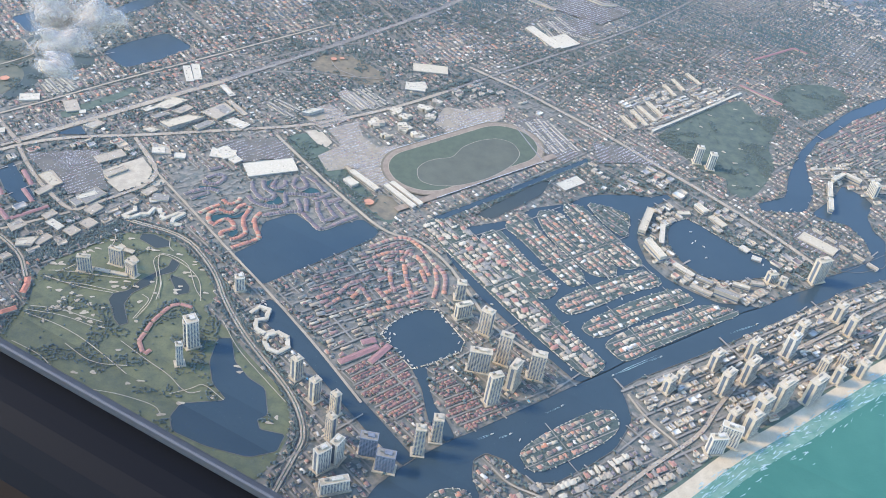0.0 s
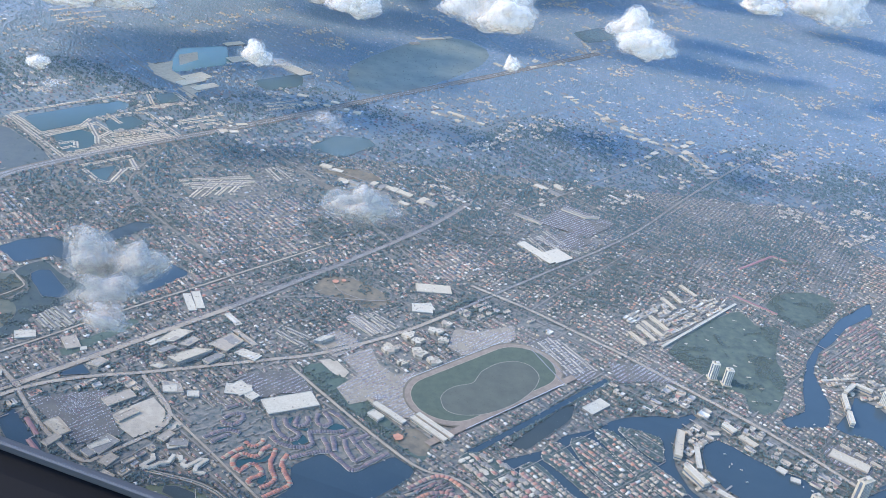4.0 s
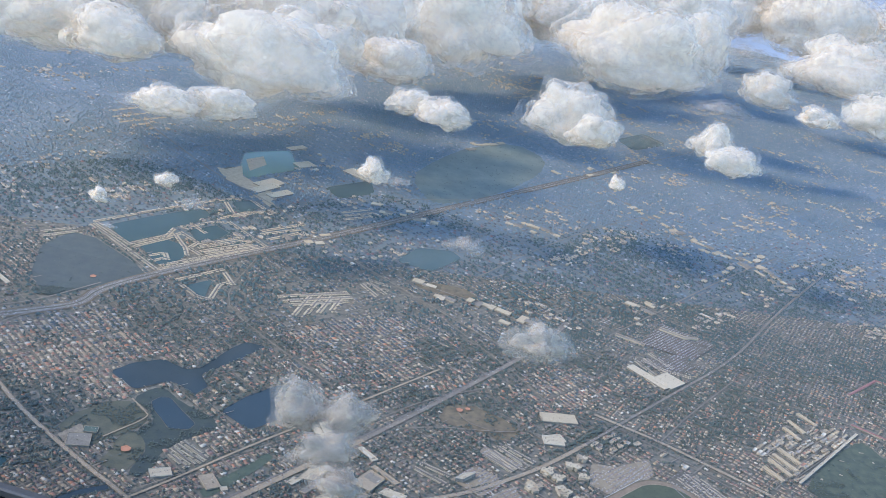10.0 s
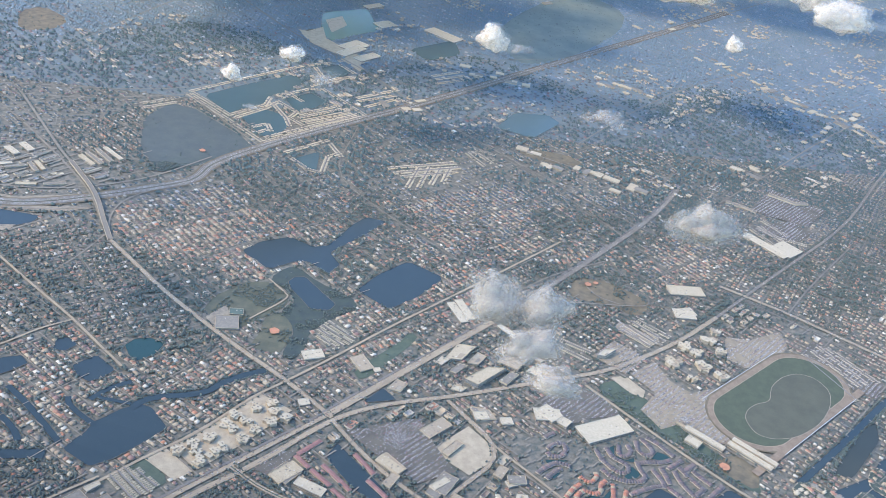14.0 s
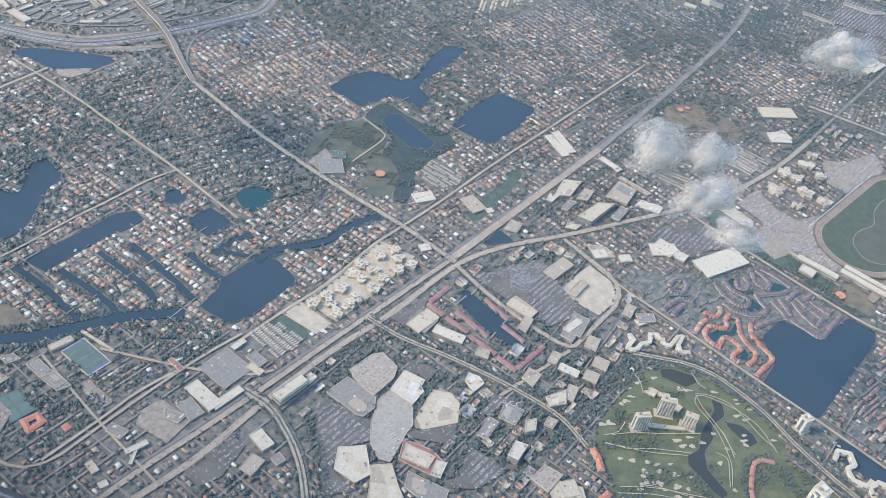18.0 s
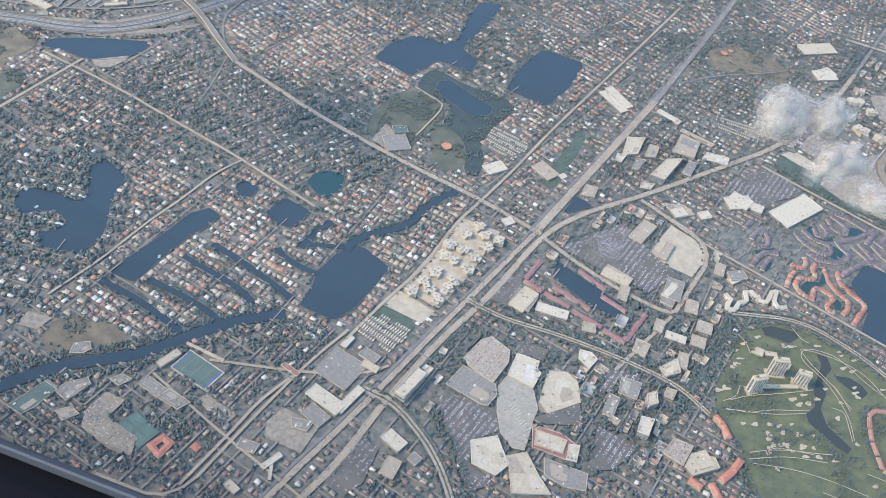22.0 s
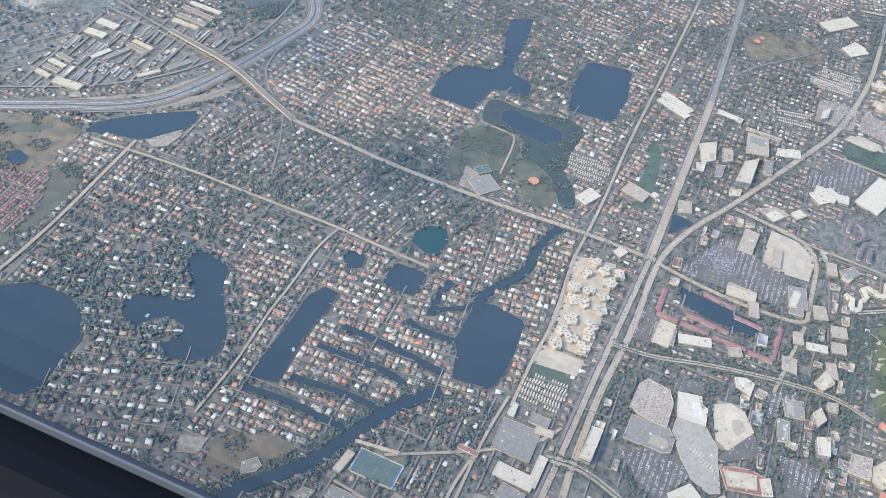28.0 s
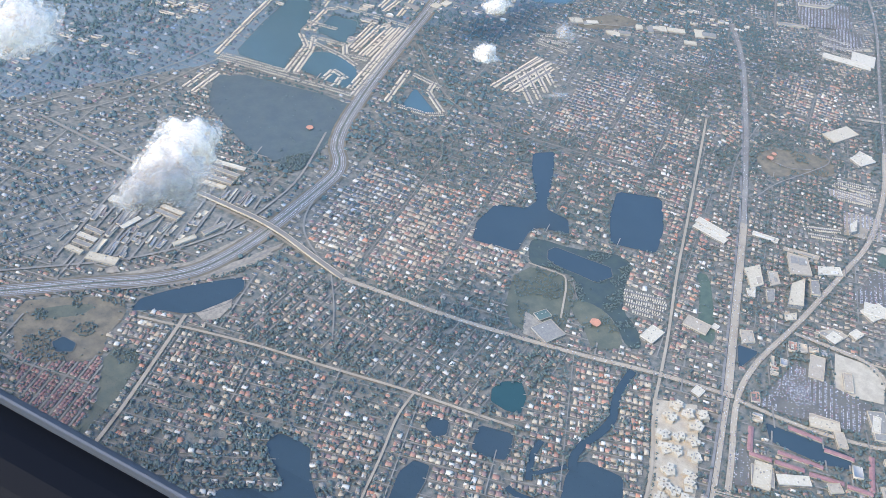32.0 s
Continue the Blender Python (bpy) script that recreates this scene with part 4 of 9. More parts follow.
road([(-884, 1235), (-838, 1223), (-768, 1204), (-712, 1201), (-668, 1208), (-632, 1222), (-576, 1256), (-515, 1325)], 3.4, 'road')
road([(-602, 1114), (-608, 1153), (-604, 1184), (-592, 1205), (-565, 1233)], 3, 'road')
road([(-778, 1168), (-722, 1155), (-675, 1158), (-629, 1172)], 2.6, 'road')
road([(-775, 1131), (-706, 1069), (-653, 1012), (-609, 967), (-578, 930), (-551, 899)], 2.4, 'road')
road([(-890, 978), (-864, 995), (-817, 1037), (-780, 1075), (-739, 1117)], 3, 'road')
road([(-759, 822), (-720, 856), (-689, 890), (-659, 917), (-630, 947), (-605, 963)], 2, 'road')
road([(-547, 755), (-514, 787), (-474, 821), (-437, 867), (-405, 895), (-366, 931), (-309, 988), (-249, 1043), (-163, 1123), (-85, 1196)], 2.6, 'road')
road([(-606, 1117), (-622, 1076), (-640, 1042)], 2, 'road')
road([(-654, 2157), (-525, 1960), (-415, 1791), (-310, 1684), (-234, 1559), (-186, 1500), (-127, 1430), (-19, 1304), (44, 1242)], 3.6, 'road')
road([(365, 1355), (274, 1439), (178, 1572), (85, 1705)], 3, 'road')
road([(-750, 1365), (-689, 1283), (-639, 1208), (-611, 1136)], 4, 'road')
road([(-430, 1060), (-414, 1039), (-407, 1028), (-445, 986)], 1.8, 'road')
road([(-725, 664), (-679, 635), (-629, 687), (-579, 736), (-545, 763)], 2.2, 'road')
road([(-648, 747), (-579, 726), (-538, 721), (-521, 726)], 2.2, 'road')
road([(-674, 648), (-637, 685), (-618, 706), (-591, 726)], 2.2, 'road')
road([(-687, 740), (-640, 678), (-620, 654), (-597, 626)], 2, 'road')
road([(229, 584), (240, 560), (264, 533)], 2, 'road')
road([(110, 492), (123, 477), (148, 468)], 1.8, 'road')
road([(331, 1220), (462, 1175), (506, 1105), (531, 1064), (565, 1032)], 2.8, 'road')
road([(168, 1081), (223, 1145), (327, 1252)], 2.8, 'road')
road([(121, 1101), (230, 1005)], 2.2, 'road')
road([(-163, 1073), (-109, 1120), (-37, 1160)], 2, 'road')
road([(-569, 1515), (-489, 1407), (-454, 1363)], 2.4, 'road')
road([(-812, 1475), (-569, 1515), (-398, 1681)], 2.4, 'road')
road([(-327, 1463), (-365, 1313), (-293, 1214), (-218, 1129)], 2.2, 'road')
road([(-119, 1425), (9, 1217), (45, 1137)], 2.2, 'road')
road([(-107, 1450), (-52, 1427), (7, 1388), (70, 1344)], 3.2, 'road')
road([(354, 2009), (408, 1906), (449, 1815), (502, 1753), (548, 1662), (585, 1569)], 3.6, 'road')
road([(175, 1346), (275, 1442), (368, 1535), (471, 1635), (618, 1762)], 3.2, 'road')
road([(247, 1478), (300, 1435), (343, 1387)], 3, 'road')
road([(98, 1765), (178, 1714), (239, 1644), (310, 1561)], 2.6, 'road')
road([(217, 2432), (322, 2151), (367, 2015)], 3.2, 'road')
road([(17, 2189), (170, 2300), (313, 2479)], 2.6, 'road')
road([(589, 2566), (664, 2439), (710, 2233), (823, 2001)], 2.6, 'road')
road([(3, 1493), (103, 1616), (246, 1769), (408, 1906)], 2.4, 'road')
road([(-773, 1449), (-688, 1457), (-569, 1506)], 2.2, 'road')
road([(-769, 1602), (-703, 1757), (-621, 1932), (-582, 1974)], 2.2, 'road')
road([(-152, 1644), (-64, 1729), (63, 1859), (257, 2028), (432, 2206), (705, 2469)], 3.4, 'road')
road([(-144, 1054), (-99, 1065), (-52, 1066), (-7, 1069), (-2, 1090), (-27, 1110)], 2.0, 'road')
road([(-74, 1100), (-65, 1080), (-42, 1069)], 1.6, 'road')
road([(-319, 1680), (-224, 1740), (-79, 1805), (101, 1876)], 2.2, 'road')
green([(-854, 1755), (-825, 1791), (-774, 1742), (-791, 1689), (-836, 1675)], 3, 'bare sandy ground in the far suburbs')
green([(-417, 1833), (-359, 1871), (-348, 1852), (-396, 1803)], 3, 'bare sandy ground in the far suburbs')
green([(-106, 1453), (-22, 1453), (-3, 1416), (-78, 1420)], 3, 'bare sandy ground in the far suburbs')
overpass([(-599, 1108), (-614, 1148), (-624, 1178), (-636, 1206), (-651, 1234), (-674, 1275)], 5)
sand([(-724, 1157), (-686, 1154), (-632, 1168), (-627, 1173), (-678, 1165), (-720, 1164)], 'sandy verge of the highway')
sand([(-783, 1199), (-773, 1199), (-772, 1190), (-783, 1192)], 'sandy verge of the highway')
parking([(-168, 897), (-108, 916), (-88, 876), (-120, 872), (-147, 858), (-161, 876)])
parking([(-62, 944), (-30, 968), (-22, 937), (-5, 920), (19, 929), (28, 917), (13, 886), (-22, 876), (-54, 862), (-67, 889), (-44, 915)])
parking([(68, 1024), (95, 1020), (141, 1042), (139, 1012), (103, 979), (72, 968), (56, 983)])
parking([(147, 997), (175, 1029), (230, 960), (205, 932), (180, 950)])
parking([(-31, 882), (11, 880), (13, 849), (-11, 845)])
parking([(-353, 835), (-282, 850), (-274, 821), (-260, 790), (-293, 774), (-323, 801)])
parking([(-332, 841), (-282, 857), (-287, 841), (-307, 813), (-321, 817), (-335, 831)])
parking([(-411, 804), (-392, 804), (-412, 776), (-429, 782)])
parking([(-66, 999), (-36, 972), (-68, 943), (-97, 969)])
parking([(-585, 642), (-552, 668), (-541, 658), (-557, 632), (-572, 624)])
parking([(242, 981), (296, 981), (324, 945), (292, 950), (244, 940)])
parking([(443, 846), (466, 860), (498, 841), (482, 810), (449, 823)])
parking([(200, 1284), (268, 1315), (293, 1288), (238, 1245)])
parking([(-50, 1036), (-12, 1005), (-28, 993), (-59, 1024)])
parking([(-569, 742), (-544, 746), (-523, 724), (-541, 717), (-573, 724)])
parking([(-659, 713), (-652, 718), (-633, 697), (-642, 690)])


# ---- large buildings ----
def box(bm, x, y, z, w, d, h, turn=0.0):
    m = Matrix.Translation((x, y, z)) @ Matrix.Rotation(turn, 4, "Z")
    v = [bm.verts.new(m @ Vector((sx * w / 2, sy * d / 2, sz * h))) for sz in (0, 1) for sx, sy in ((-1, -1), (1, -1), (1, 1), (-1, 1))]
    for f in ((3, 2, 1, 0), (4, 5, 6, 7), (0, 1, 5, 4), (1, 2, 6, 5), (2, 3, 7, 6), (3, 0, 4, 7)):
        bm.faces.new([v[k] for k in f])
    return bm


def boxed(*args):
    return box(bmesh.new(), *args)


def thing(name, x, y, turn, label, category, group=""):
    if len(label.split()) < 4:
        label += " beside paved lots"
    ob = new(name)
    ob.matrix_world = pose(x, y, 0, 0, 0, turn)
    return tagged(ob, label, category, group)


TILED = ("red_roof", "orange_roof", "brown_roof", "terra_roof")


def footprint(x, y, turn, w, d, value=6, grow=1.0):
    a = radians(turn)
    u, v = np.array((math.cos(a), math.sin(a))) * (w / 2 + grow), np.array((-math.sin(a), math.cos(a))) * (d / 2 + grow)
    c = np.array((x, y))
    note([c - u - v, c + u - v, c + u + v, c - u + v], value)


def block(x, y, turn, w, d, h, roof, label):
    footprint(x, y, turn, w, d)
    rnd = random.Random(int(x * 7 + y * 13))
    h += rnd.uniform(0, 0.4)
    ob = thing("building", x, y, turn, label, "building")
    part("wall", boxed(0, 0, 0, w, d, h * (0.72 if roof in TILED else 0.94)), M["wall"], ob)
    if roof in TILED:
        bm = bmesh.new()
        w2, d2, e, r = w / 2 + 0.2, d / 2 + 0.2, h * 0.7, h
        low = [bm.verts.new(p) for p in ((-w2, -d2, e), (w2, -d2, e), (w2, d2, e), (-w2, d2, e))]
        k = min(w2, d2)
        ends = ((-w2 + k, 0, r), (w2 - k, 0, r)) if w >= d else ((0, -d2 + k, r), (0, d2 - k, r))
        a, b = (bm.verts.new(p) for p in ends) if abs(w - d) > 0.3 else (None, None)
        if a is None:
            a = b = bm.verts.new((0, 0, r))
        sides = ((0, 1, b, a), (1, 2, b, None), (2, 3, a, b), (3, 0, a, None)) if w >= d else ((0, 1, a, None), (1, 2, b, a), (2, 3, b, None), (3, 0, a, b))
        for p, q, s, t in sides:
            ring = [low[p], low[q], s] + ([t] if t is not None and t is not s else [])
            bm.faces.new(ring)
        bm.faces.new(low[::-1])
        part("roof", bm, M[roof], ob, "tiled hip roof")
        return
    top = part("roof", boxed(0, 0, h * 0.94, w - 0.5, d - 0.5, 0.08), M[roof], ob, "flat roof")
    for cx, cy, ww, dd in ((0, d / 2, w + 0.1, 0.28), (0, -d / 2, w + 0.1, 0.28), (w / 2, 0, 0.28, d - 0.2), (-w / 2, 0, 0.28, d - 0.2)):
        part("parapet", boxed(cx, cy, h * 0.9, ww, dd, h * 0.1 + 0.25), M["concrete"] if roof not in ("white_roof",) else M["white"], ob)
    if "deck" in label:
        a = radians(turn)
        for v in np.arange(-d / 2 + 1.2, d / 2 - 0.8, 2.6):
            for u in np.arange(-w / 2 + 1, w / 2 - 0.8, 0.85):
                if rnd.random() < 0.55:
                    cars_at.append(np.array([(x + u * math.cos(a) - v * math.sin(a), y + u * math.sin(a) + v * math.cos(a), h * 0.94 + 0.09)]))
    elif w * d > 40:
        for _ in range(min(9, int(w * d / 35))):
            s = rnd.uniform(0.5, 1.3)
            part("roof_unit", boxed(rnd.uniform(-.4, .4) * w, rnd.uniform(-.4, .4) * d, h * 0.94 + 0.06, s, s * rnd.uniform(0.6, 1.4), rnd.uniform(0.25, 0.5)), M["grey_roof"] if rnd.random() < 0.6 else M["white"], top, "rooftop air-conditioning unit")
    part("window_band", boxed(0, 0, h * 0.3, w + 0.06, d + 0.06, h * 0.2), M["glass"], ob, "dark window band")


def tower(x, y, turn, w, d, h, style, label):
    footprint(x, y, turn, w, d, 6, 2.0)
    wall = {"pale": M["tower_wall"], "slab": M["tower_wall"], "white": M["white"], "dark": M["tower_grey"]}[style]
    ob = thing("condominium_tower", x, y, turn, label, "tower", "condominium towers")
    part("podium", boxed(0, 0, 0, w + 3.5, d + 3.5, 1.3), M["concrete"], ob, "concrete podium")
    part("shaft", boxed(0, 0, 0, w, d, h), wall, ob)
    floors = max(4, int(h / 1.5))
    wide = w >= d
    # window columns with balconies on the long faces, plain windows on the ends
    n = max(3, int(max(w, d) / 2.2))
    for side in (-1, 1):
        for k in range(n):
            p = (k + 0.5) / n - 0.5
            cx, cy, ww, dd = (p * w * 0.96, side * d / 2, w / n * 0.52, 0.16) if wide else (side * w / 2, p * d * 0.96, 0.16, d / n * 0.52)
            part("window_column", boxed(cx, cy, 1.5, ww, dd, h - 2.4), M["glass"], ob, "column of dark windows")
        cx, cy, ww, dd = (side * w / 2, 0, 0.14, d * 0.4) if wide else (0, side * d / 2, w * 0.4, 0.14)
        part("window_column", boxed(cx, cy, 1.5, ww, dd, h - 2.4), M["glass"], ob, "column of dark windows")
    for f in range(1, floors):
        z = 1.4 + (h - 2.2) * f / floors
        part("balcony_slab", boxed(0, 0, z, w + (0.1 if wide else 0.7), d + (0.7 if wide else 0.1), 0.16), wall, ob)
    part("roof_edge", boxed(0, 0, h, w + 0.5, d + 0.5, 0.5), wall, ob)
    deck = part("roof_deck", boxed(0, 0, h + 0.5, w - 0.6, d - 0.6, 0.05), M["cream_roof"] if style != "dark" else M["grey_roof"], ob, "flat roof deck")
    part("penthouse", boxed(0.1 * w, 0, h + 0.5, w * 0.4, d * 0.45, 1.4), wall, deck)
    part("lift_housing", boxed(-0.25 * w, 0.1 * d, h + 0.5, w * 0.16, d * 0.22, 1.9), M["grey_roof"], deck, "grey lift housing")


trailer_at = []


def strip(points, count):
    """Shops and sheds with flat roofs in a loose row on both sides of a far avenue."""
    p = np.asarray(points, float)
    s = np.concatenate([[0], np.cumsum(np.linalg.norm(np.diff(p, axis=0), axis=1))])
    rnd = random.Random(int(p[0][0] * 3 + p[0][1]))
    for k in range(count):
        u = (k + rnd.uniform(0, 0.8)) / count * s[-1]
        i = min(int(np.searchsorted(s, u, "right")) - 1, len(p) - 2)
        d = (p[i + 1] - p[i]) / (s[i + 1] - s[i])
        side = rnd.choice((-1, 1))
        w, deep, h = rnd.uniform(9, 24), rnd.uniform(6, 12), rnd.uniform(1.6, 2.6)
        c = p[i] + d * (u - s[i]) + np.array((-d[1], d[0])) * side * (4 + deep / 2 + rnd.uniform(0, 9))
        turn = math.degrees(math.atan2(d[1], d[0])) + rnd.choice((0, 0, 0, 90))
        footprint(c[0], c[1], turn, w, deep)
        roof = rnd.choice(("white_roof", "cream_roof", "cream_roof", "grey_roof"))
        ob = thing("building", c[0], c[1], turn, {"white_roof": "white flat-roofed shop beside a far avenue", "cream_roof": "cream flat-roofed shop beside a far avenue", "grey_roof": "grey flat-roofed shed beside a far avenue"}[roof], "building")
        part("wall", boxed(0, 0, 0, w, deep, h), M["wall"], ob)
        part("roof", boxed(0, 0, h, w + 0.2, deep + 0.2, 0.25), M[roof], ob, "flat roof")


def trailer_row(points):
    p = np.array(points, float)
    for a, b in zip(p[:-1], p[1:]):
        length = np.linalg.norm(b - a)
        d = (b - a) / length
        n = np.array((-d[1], d[0]))
        s = np.arange(0.8, length, 2.2)
        for side in (-2.2, 2.2):
            q = a + s[:, None] * d + n * side
            trailer_at.append(np.column_stack([q, np.full(len(q), math.atan2(n[1], n[0])) + np.random.normal(0, 0.06, len(q))]))
    note_line(p, 9, 6)
    tagged(part("lane", ribbon(p, 1.4, 0.8 + rise(0.002)), M["ballast"]), "narrow lane between mobile homes", "road", "", "structure")


def bunkers(points):
    for k, (x, y) in enumerate(points):
        r = random.Random(k * 31 + int(x))
        bm = bmesh.new()
        n = 12
        a0, sx, sy = r.uniform(0, 6), r.uniform(1.6, 3.4), r.uniform(1.0, 2.0)
        ring = []
        for i in range(n):
            a = 2 * math.pi * i / n
            q = 1 + 0.25 * math.sin(2 * a + a0) + 0.2 * math.sin(3 * a + 2 * a0)
            ring.append(bm.verts.new((x + q * sx * math.cos(a + a0), y + q * sy * math.sin(a + a0), 0.8 + k * 0.003)))
        bm.faces.new(ring)
        tagged(part("sand_bunker", bm, M["sand"]), "pale kidney-shaped golf bunker", "bunker", "golf bunkers")


def cart_path(points):
    p = smooth(points, 3, False)
    tagged(part("cart_path", ribbon(p, 0.65, 0.74 + rise(0.002)), M["sand"]), "pale winding golf cart path", "path", "", "structure")


def boat_mesh():
    ob = new("boat")
    bm = bmesh.new()
    for z, s in ((0.4, 0.85), (1.2, 1.0)):
        for x, y in ((-1.6, -0.45), (0.6, -0.5), (1.8, 0), (0.6, 0.5), (-1.6, 0.45)):
            bm.verts.new((x * s, y * s, z))
    bm.verts.ensure_lookup_table()
    v = bm.verts[:]
    for k in range(5):
        bm.faces.new((v[k], v[(k + 1) % 5], v[5 + (k + 1) % 5], v[5 + k]))
    bm.faces.new(v[5:])
    part("hull", bm, M["white"], ob, "white hull")
    part("cabin", boxed(-0.1, 0, 1.2, 1.3, 0.6, 0.45), M["glass"], ob, "dark-windowed cabin")
    part("deck_roof", boxed(-0.2, 0, 1.65, 1.2, 0.66, 0.1), M["white"], ob)
    return tagged(ob, "white motor yacht moored at the quay", "boat", "moored boats")


first_boat = []


def boats(points):
    for k, (x, y) in enumerate(points):
        m = pose(x, y, 0, 0, 0, (k * 47) % 180)
        if not first_boat:
            first_boat.append(boat_mesh())
            first_boat[0].matrix_world = m
        else:
            copy_thing(first_boat[0], m)


def wake(x, y, x2, y2, width):
    a, b = np.array((x, y)), np.array((x2, y2))
    d = (b - a) / np.linalg.norm(b - a)
    n = np.array((-d[1], d[0]))
    bm = bmesh.new()
    for side in (-1, 1):
        q = [a, a + (b - a) * 0.3 + n * side * width * 0.3, b + n * side * width * 0.22, a + (b - a) * 0.3 + n * side * width * 0.16]
        bm.faces.new([bm.verts.new((*p, 0.8)) for p in (q if side > 0 else q[::-1])])
    bmesh.ops.recalc_face_normals(bm, faces=bm.faces)
    tagged(part("boat_wake", bm, M["foam"]), "white foam trail behind a motor boat", "wake")
    t = copy_thing(first_boat[0], pose(*(a - d * 1.5), 0, 0, 0, math.degrees(math.atan2(-d[1], -d[0]))))
    tagged(t, "white motor boat under way on the water", "boat")


def pitch(x, y, turn, w, d):
    footprint(x, y, turn, w, d, 3)
    ob = thing("sports_pitch", x, y, turn, "green sports pitch with blue ends and white lines", "sports field")
    part("surround", boxed(0, 0, 0, w + 2, d + 2, 1.0), M["concrete"], ob, "pale running surround")
    part("end_zone", boxed(0, 0, 0, w, d, 1.06), M["blue"], ob, "blue end zones")
    part("turf", boxed(0, 0, 0, w * 0.99, d * 0.9, 1.1), M["court"], ob, "green playing surface")
    for k in range(3):
        part("marking", boxed(0, (k - 1) * d * 0.28, 1.1, w * 0.8, 0.1, 0.03), M["concrete"], ob, "white pitch line")


def courts(x, y, turn, w, d):
    footprint(x, y, turn, w, d, 3)
    ob = thing("tennis_courts", x, y, turn, "dark green tennis courts side by side", "tennis court")
    part("paving", boxed(0, 0, 0, w, d, 1.0), M["court"], ob)
    for k in (-0.25, 0.25):
        for j in (-0.25, 0.25):
            part("court", boxed(k * w, j * d, 1.0, w * 0.4, d * 0.38, 0.05), SPORT, ob, "pale green court")


def clay(x, y, r):
    note([(x - r, y - r), (x + r, y - r), (x + r, y + r), (x - r, y + r)], 3)
    ring = [(x + r * math.cos(t * 0.524) * (1 + 0.12 * math.sin(t * 1.7)), y + r * math.sin(t * 0.524) * (1 + 0.12 * math.cos(t * 2.3))) for t in range(12)]
    tagged(sheet("ball_field", ring, 1.3 + rise(), M["clay"]), "orange clay infield of a ball ground", "ball field")


SPORT = surface("pale_green_court", (0.06, 0.115, 0.07), (0.085, 0.145, 0.09), 4, 0.6)
rows_at = {}


def house_row(points, kind, wide=3.2, deep=3.2, high=2.0):
    """Joined houses along both sides of a lane."""
    p = smooth(points, 2, False)
    s = np.concatenate([[0], np.cumsum(np.linalg.norm(np.diff(p, axis=0), axis=1))])
    at = np.arange(wide / 2, s[-1], wide * 1.02)
    q = np.column_stack([np.interp(at, s, p[:, 0]), np.interp(at, s, p[:, 1])])
    d = np.gradient(q, axis=0) if len(q) > 1 else np.array([p[-1] - p[0]])
    turn = np.arctan2(d[:, 1], d[:, 0])
    rows_at.setdefault(kind, []).append(np.column_stack([q, turn, np.full(len(q), wide), np.full(len(q), deep), np.full(len(q), high)]))
    note_line(p, deep + 1.0, 6)


def pools(points):
    for k, (x, y) in enumerate(points):
        ob = tagged(part("swimming_pool", boxed(x, y, 0, 3.2, 2.0, 1.1, k * 0.7), M["concrete"]), "turquoise swimming pool with a pale deck", "pool")
        part("pool_water", boxed(x, y, 1.04, 2.5, 1.3, 0.1, k * 0.7), M["pool"], ob, "turquoise water")


# ---- racetrack ----
def racetrack():
    a = radians(38)
    u, v = np.array((math.cos(a), math.sin(a))), np.array((-math.sin(a), math.cos(a)))
    c = 639 * u + 668.5 * v

    def oval(length, width, squash=1.0):
        r, s = width / 2, length / 2 - width / 2
        pts = []
        for k in range(25):
            t = -math.pi / 2 + math.pi * k / 24
            pts.append(c + u * (s + r * math.cos(t)) + v * r * math.sin(t))
        for k in range(25):
            t = math.pi / 2 + math.pi * k / 24
            pts.append(c + u * (-s + r * math.cos(t)) + v * r * math.sin(t))
        return np.array(pts)

    note(oval(212, 100), 3)
    ob = sheet("racetrack", oval(206, 95), 1.4, GREENS[3], "oval horse racetrack with a dirt course round green turf", "racetrack")
    sheet("dirt_course", oval(202, 90), 1.46, DIRT, "brown dirt course", "", "", ob)
    sheet("rail_line", oval(190, 78), 1.5, M["road"], "pale running rail", "", "", ob)
    sheet("turf_course", oval(189, 77), 1.54, TURF, "green turf course", "", "", ob)
    loop = smooth([(85, 931), (90, 940), (108, 957), (130, 966), (148, 959), (155, 938), (144, 913), (119, 884), (85, 862), (57, 857), (42, 864), (39, 885), (47, 899), (60, 909), (78, 915)], 2)
    sheet("infield_ground", loop, 1.62, INFIELD, "olive-brown infield", "", "", ob)
    part("infield_path", ribbon(np.vstack([loop, loop[:1]]), 0.7, 1.66), M["dirt"], ob, "pale infield path")
    for side in (-1, 1):
        part("rail", ribbon(np.array([c + v * side * 47.4 + u * q for q in np.linspace(-75, 75, 9)]), 0.5, 1.62), M["line"], ob, "white outer rail")
    chute = [c + v * -44 + u * s for s in (95, 40, -20, -80, -125)]
    part("chute", ribbon(np.array(chute), 8, 1.43), DIRT, ob, "brown straight chute")
    note_line(chute, 10, 3)


DIRT = surface("track_dirt", (0.235, 0.165, 0.1), (0.31, 0.225, 0.14), 8, 1.0, coat=0.15)
TURF = surface("track_turf", (0.05, 0.064, 0.022), (0.072, 0.084, 0.03), 8, 1.0, coat=0.25)
INFIELD = surface("infield_ground", (0.075, 0.074, 0.038), (0.1, 0.096, 0.05), 20, 1.5, coat=0.2)
racetrack()

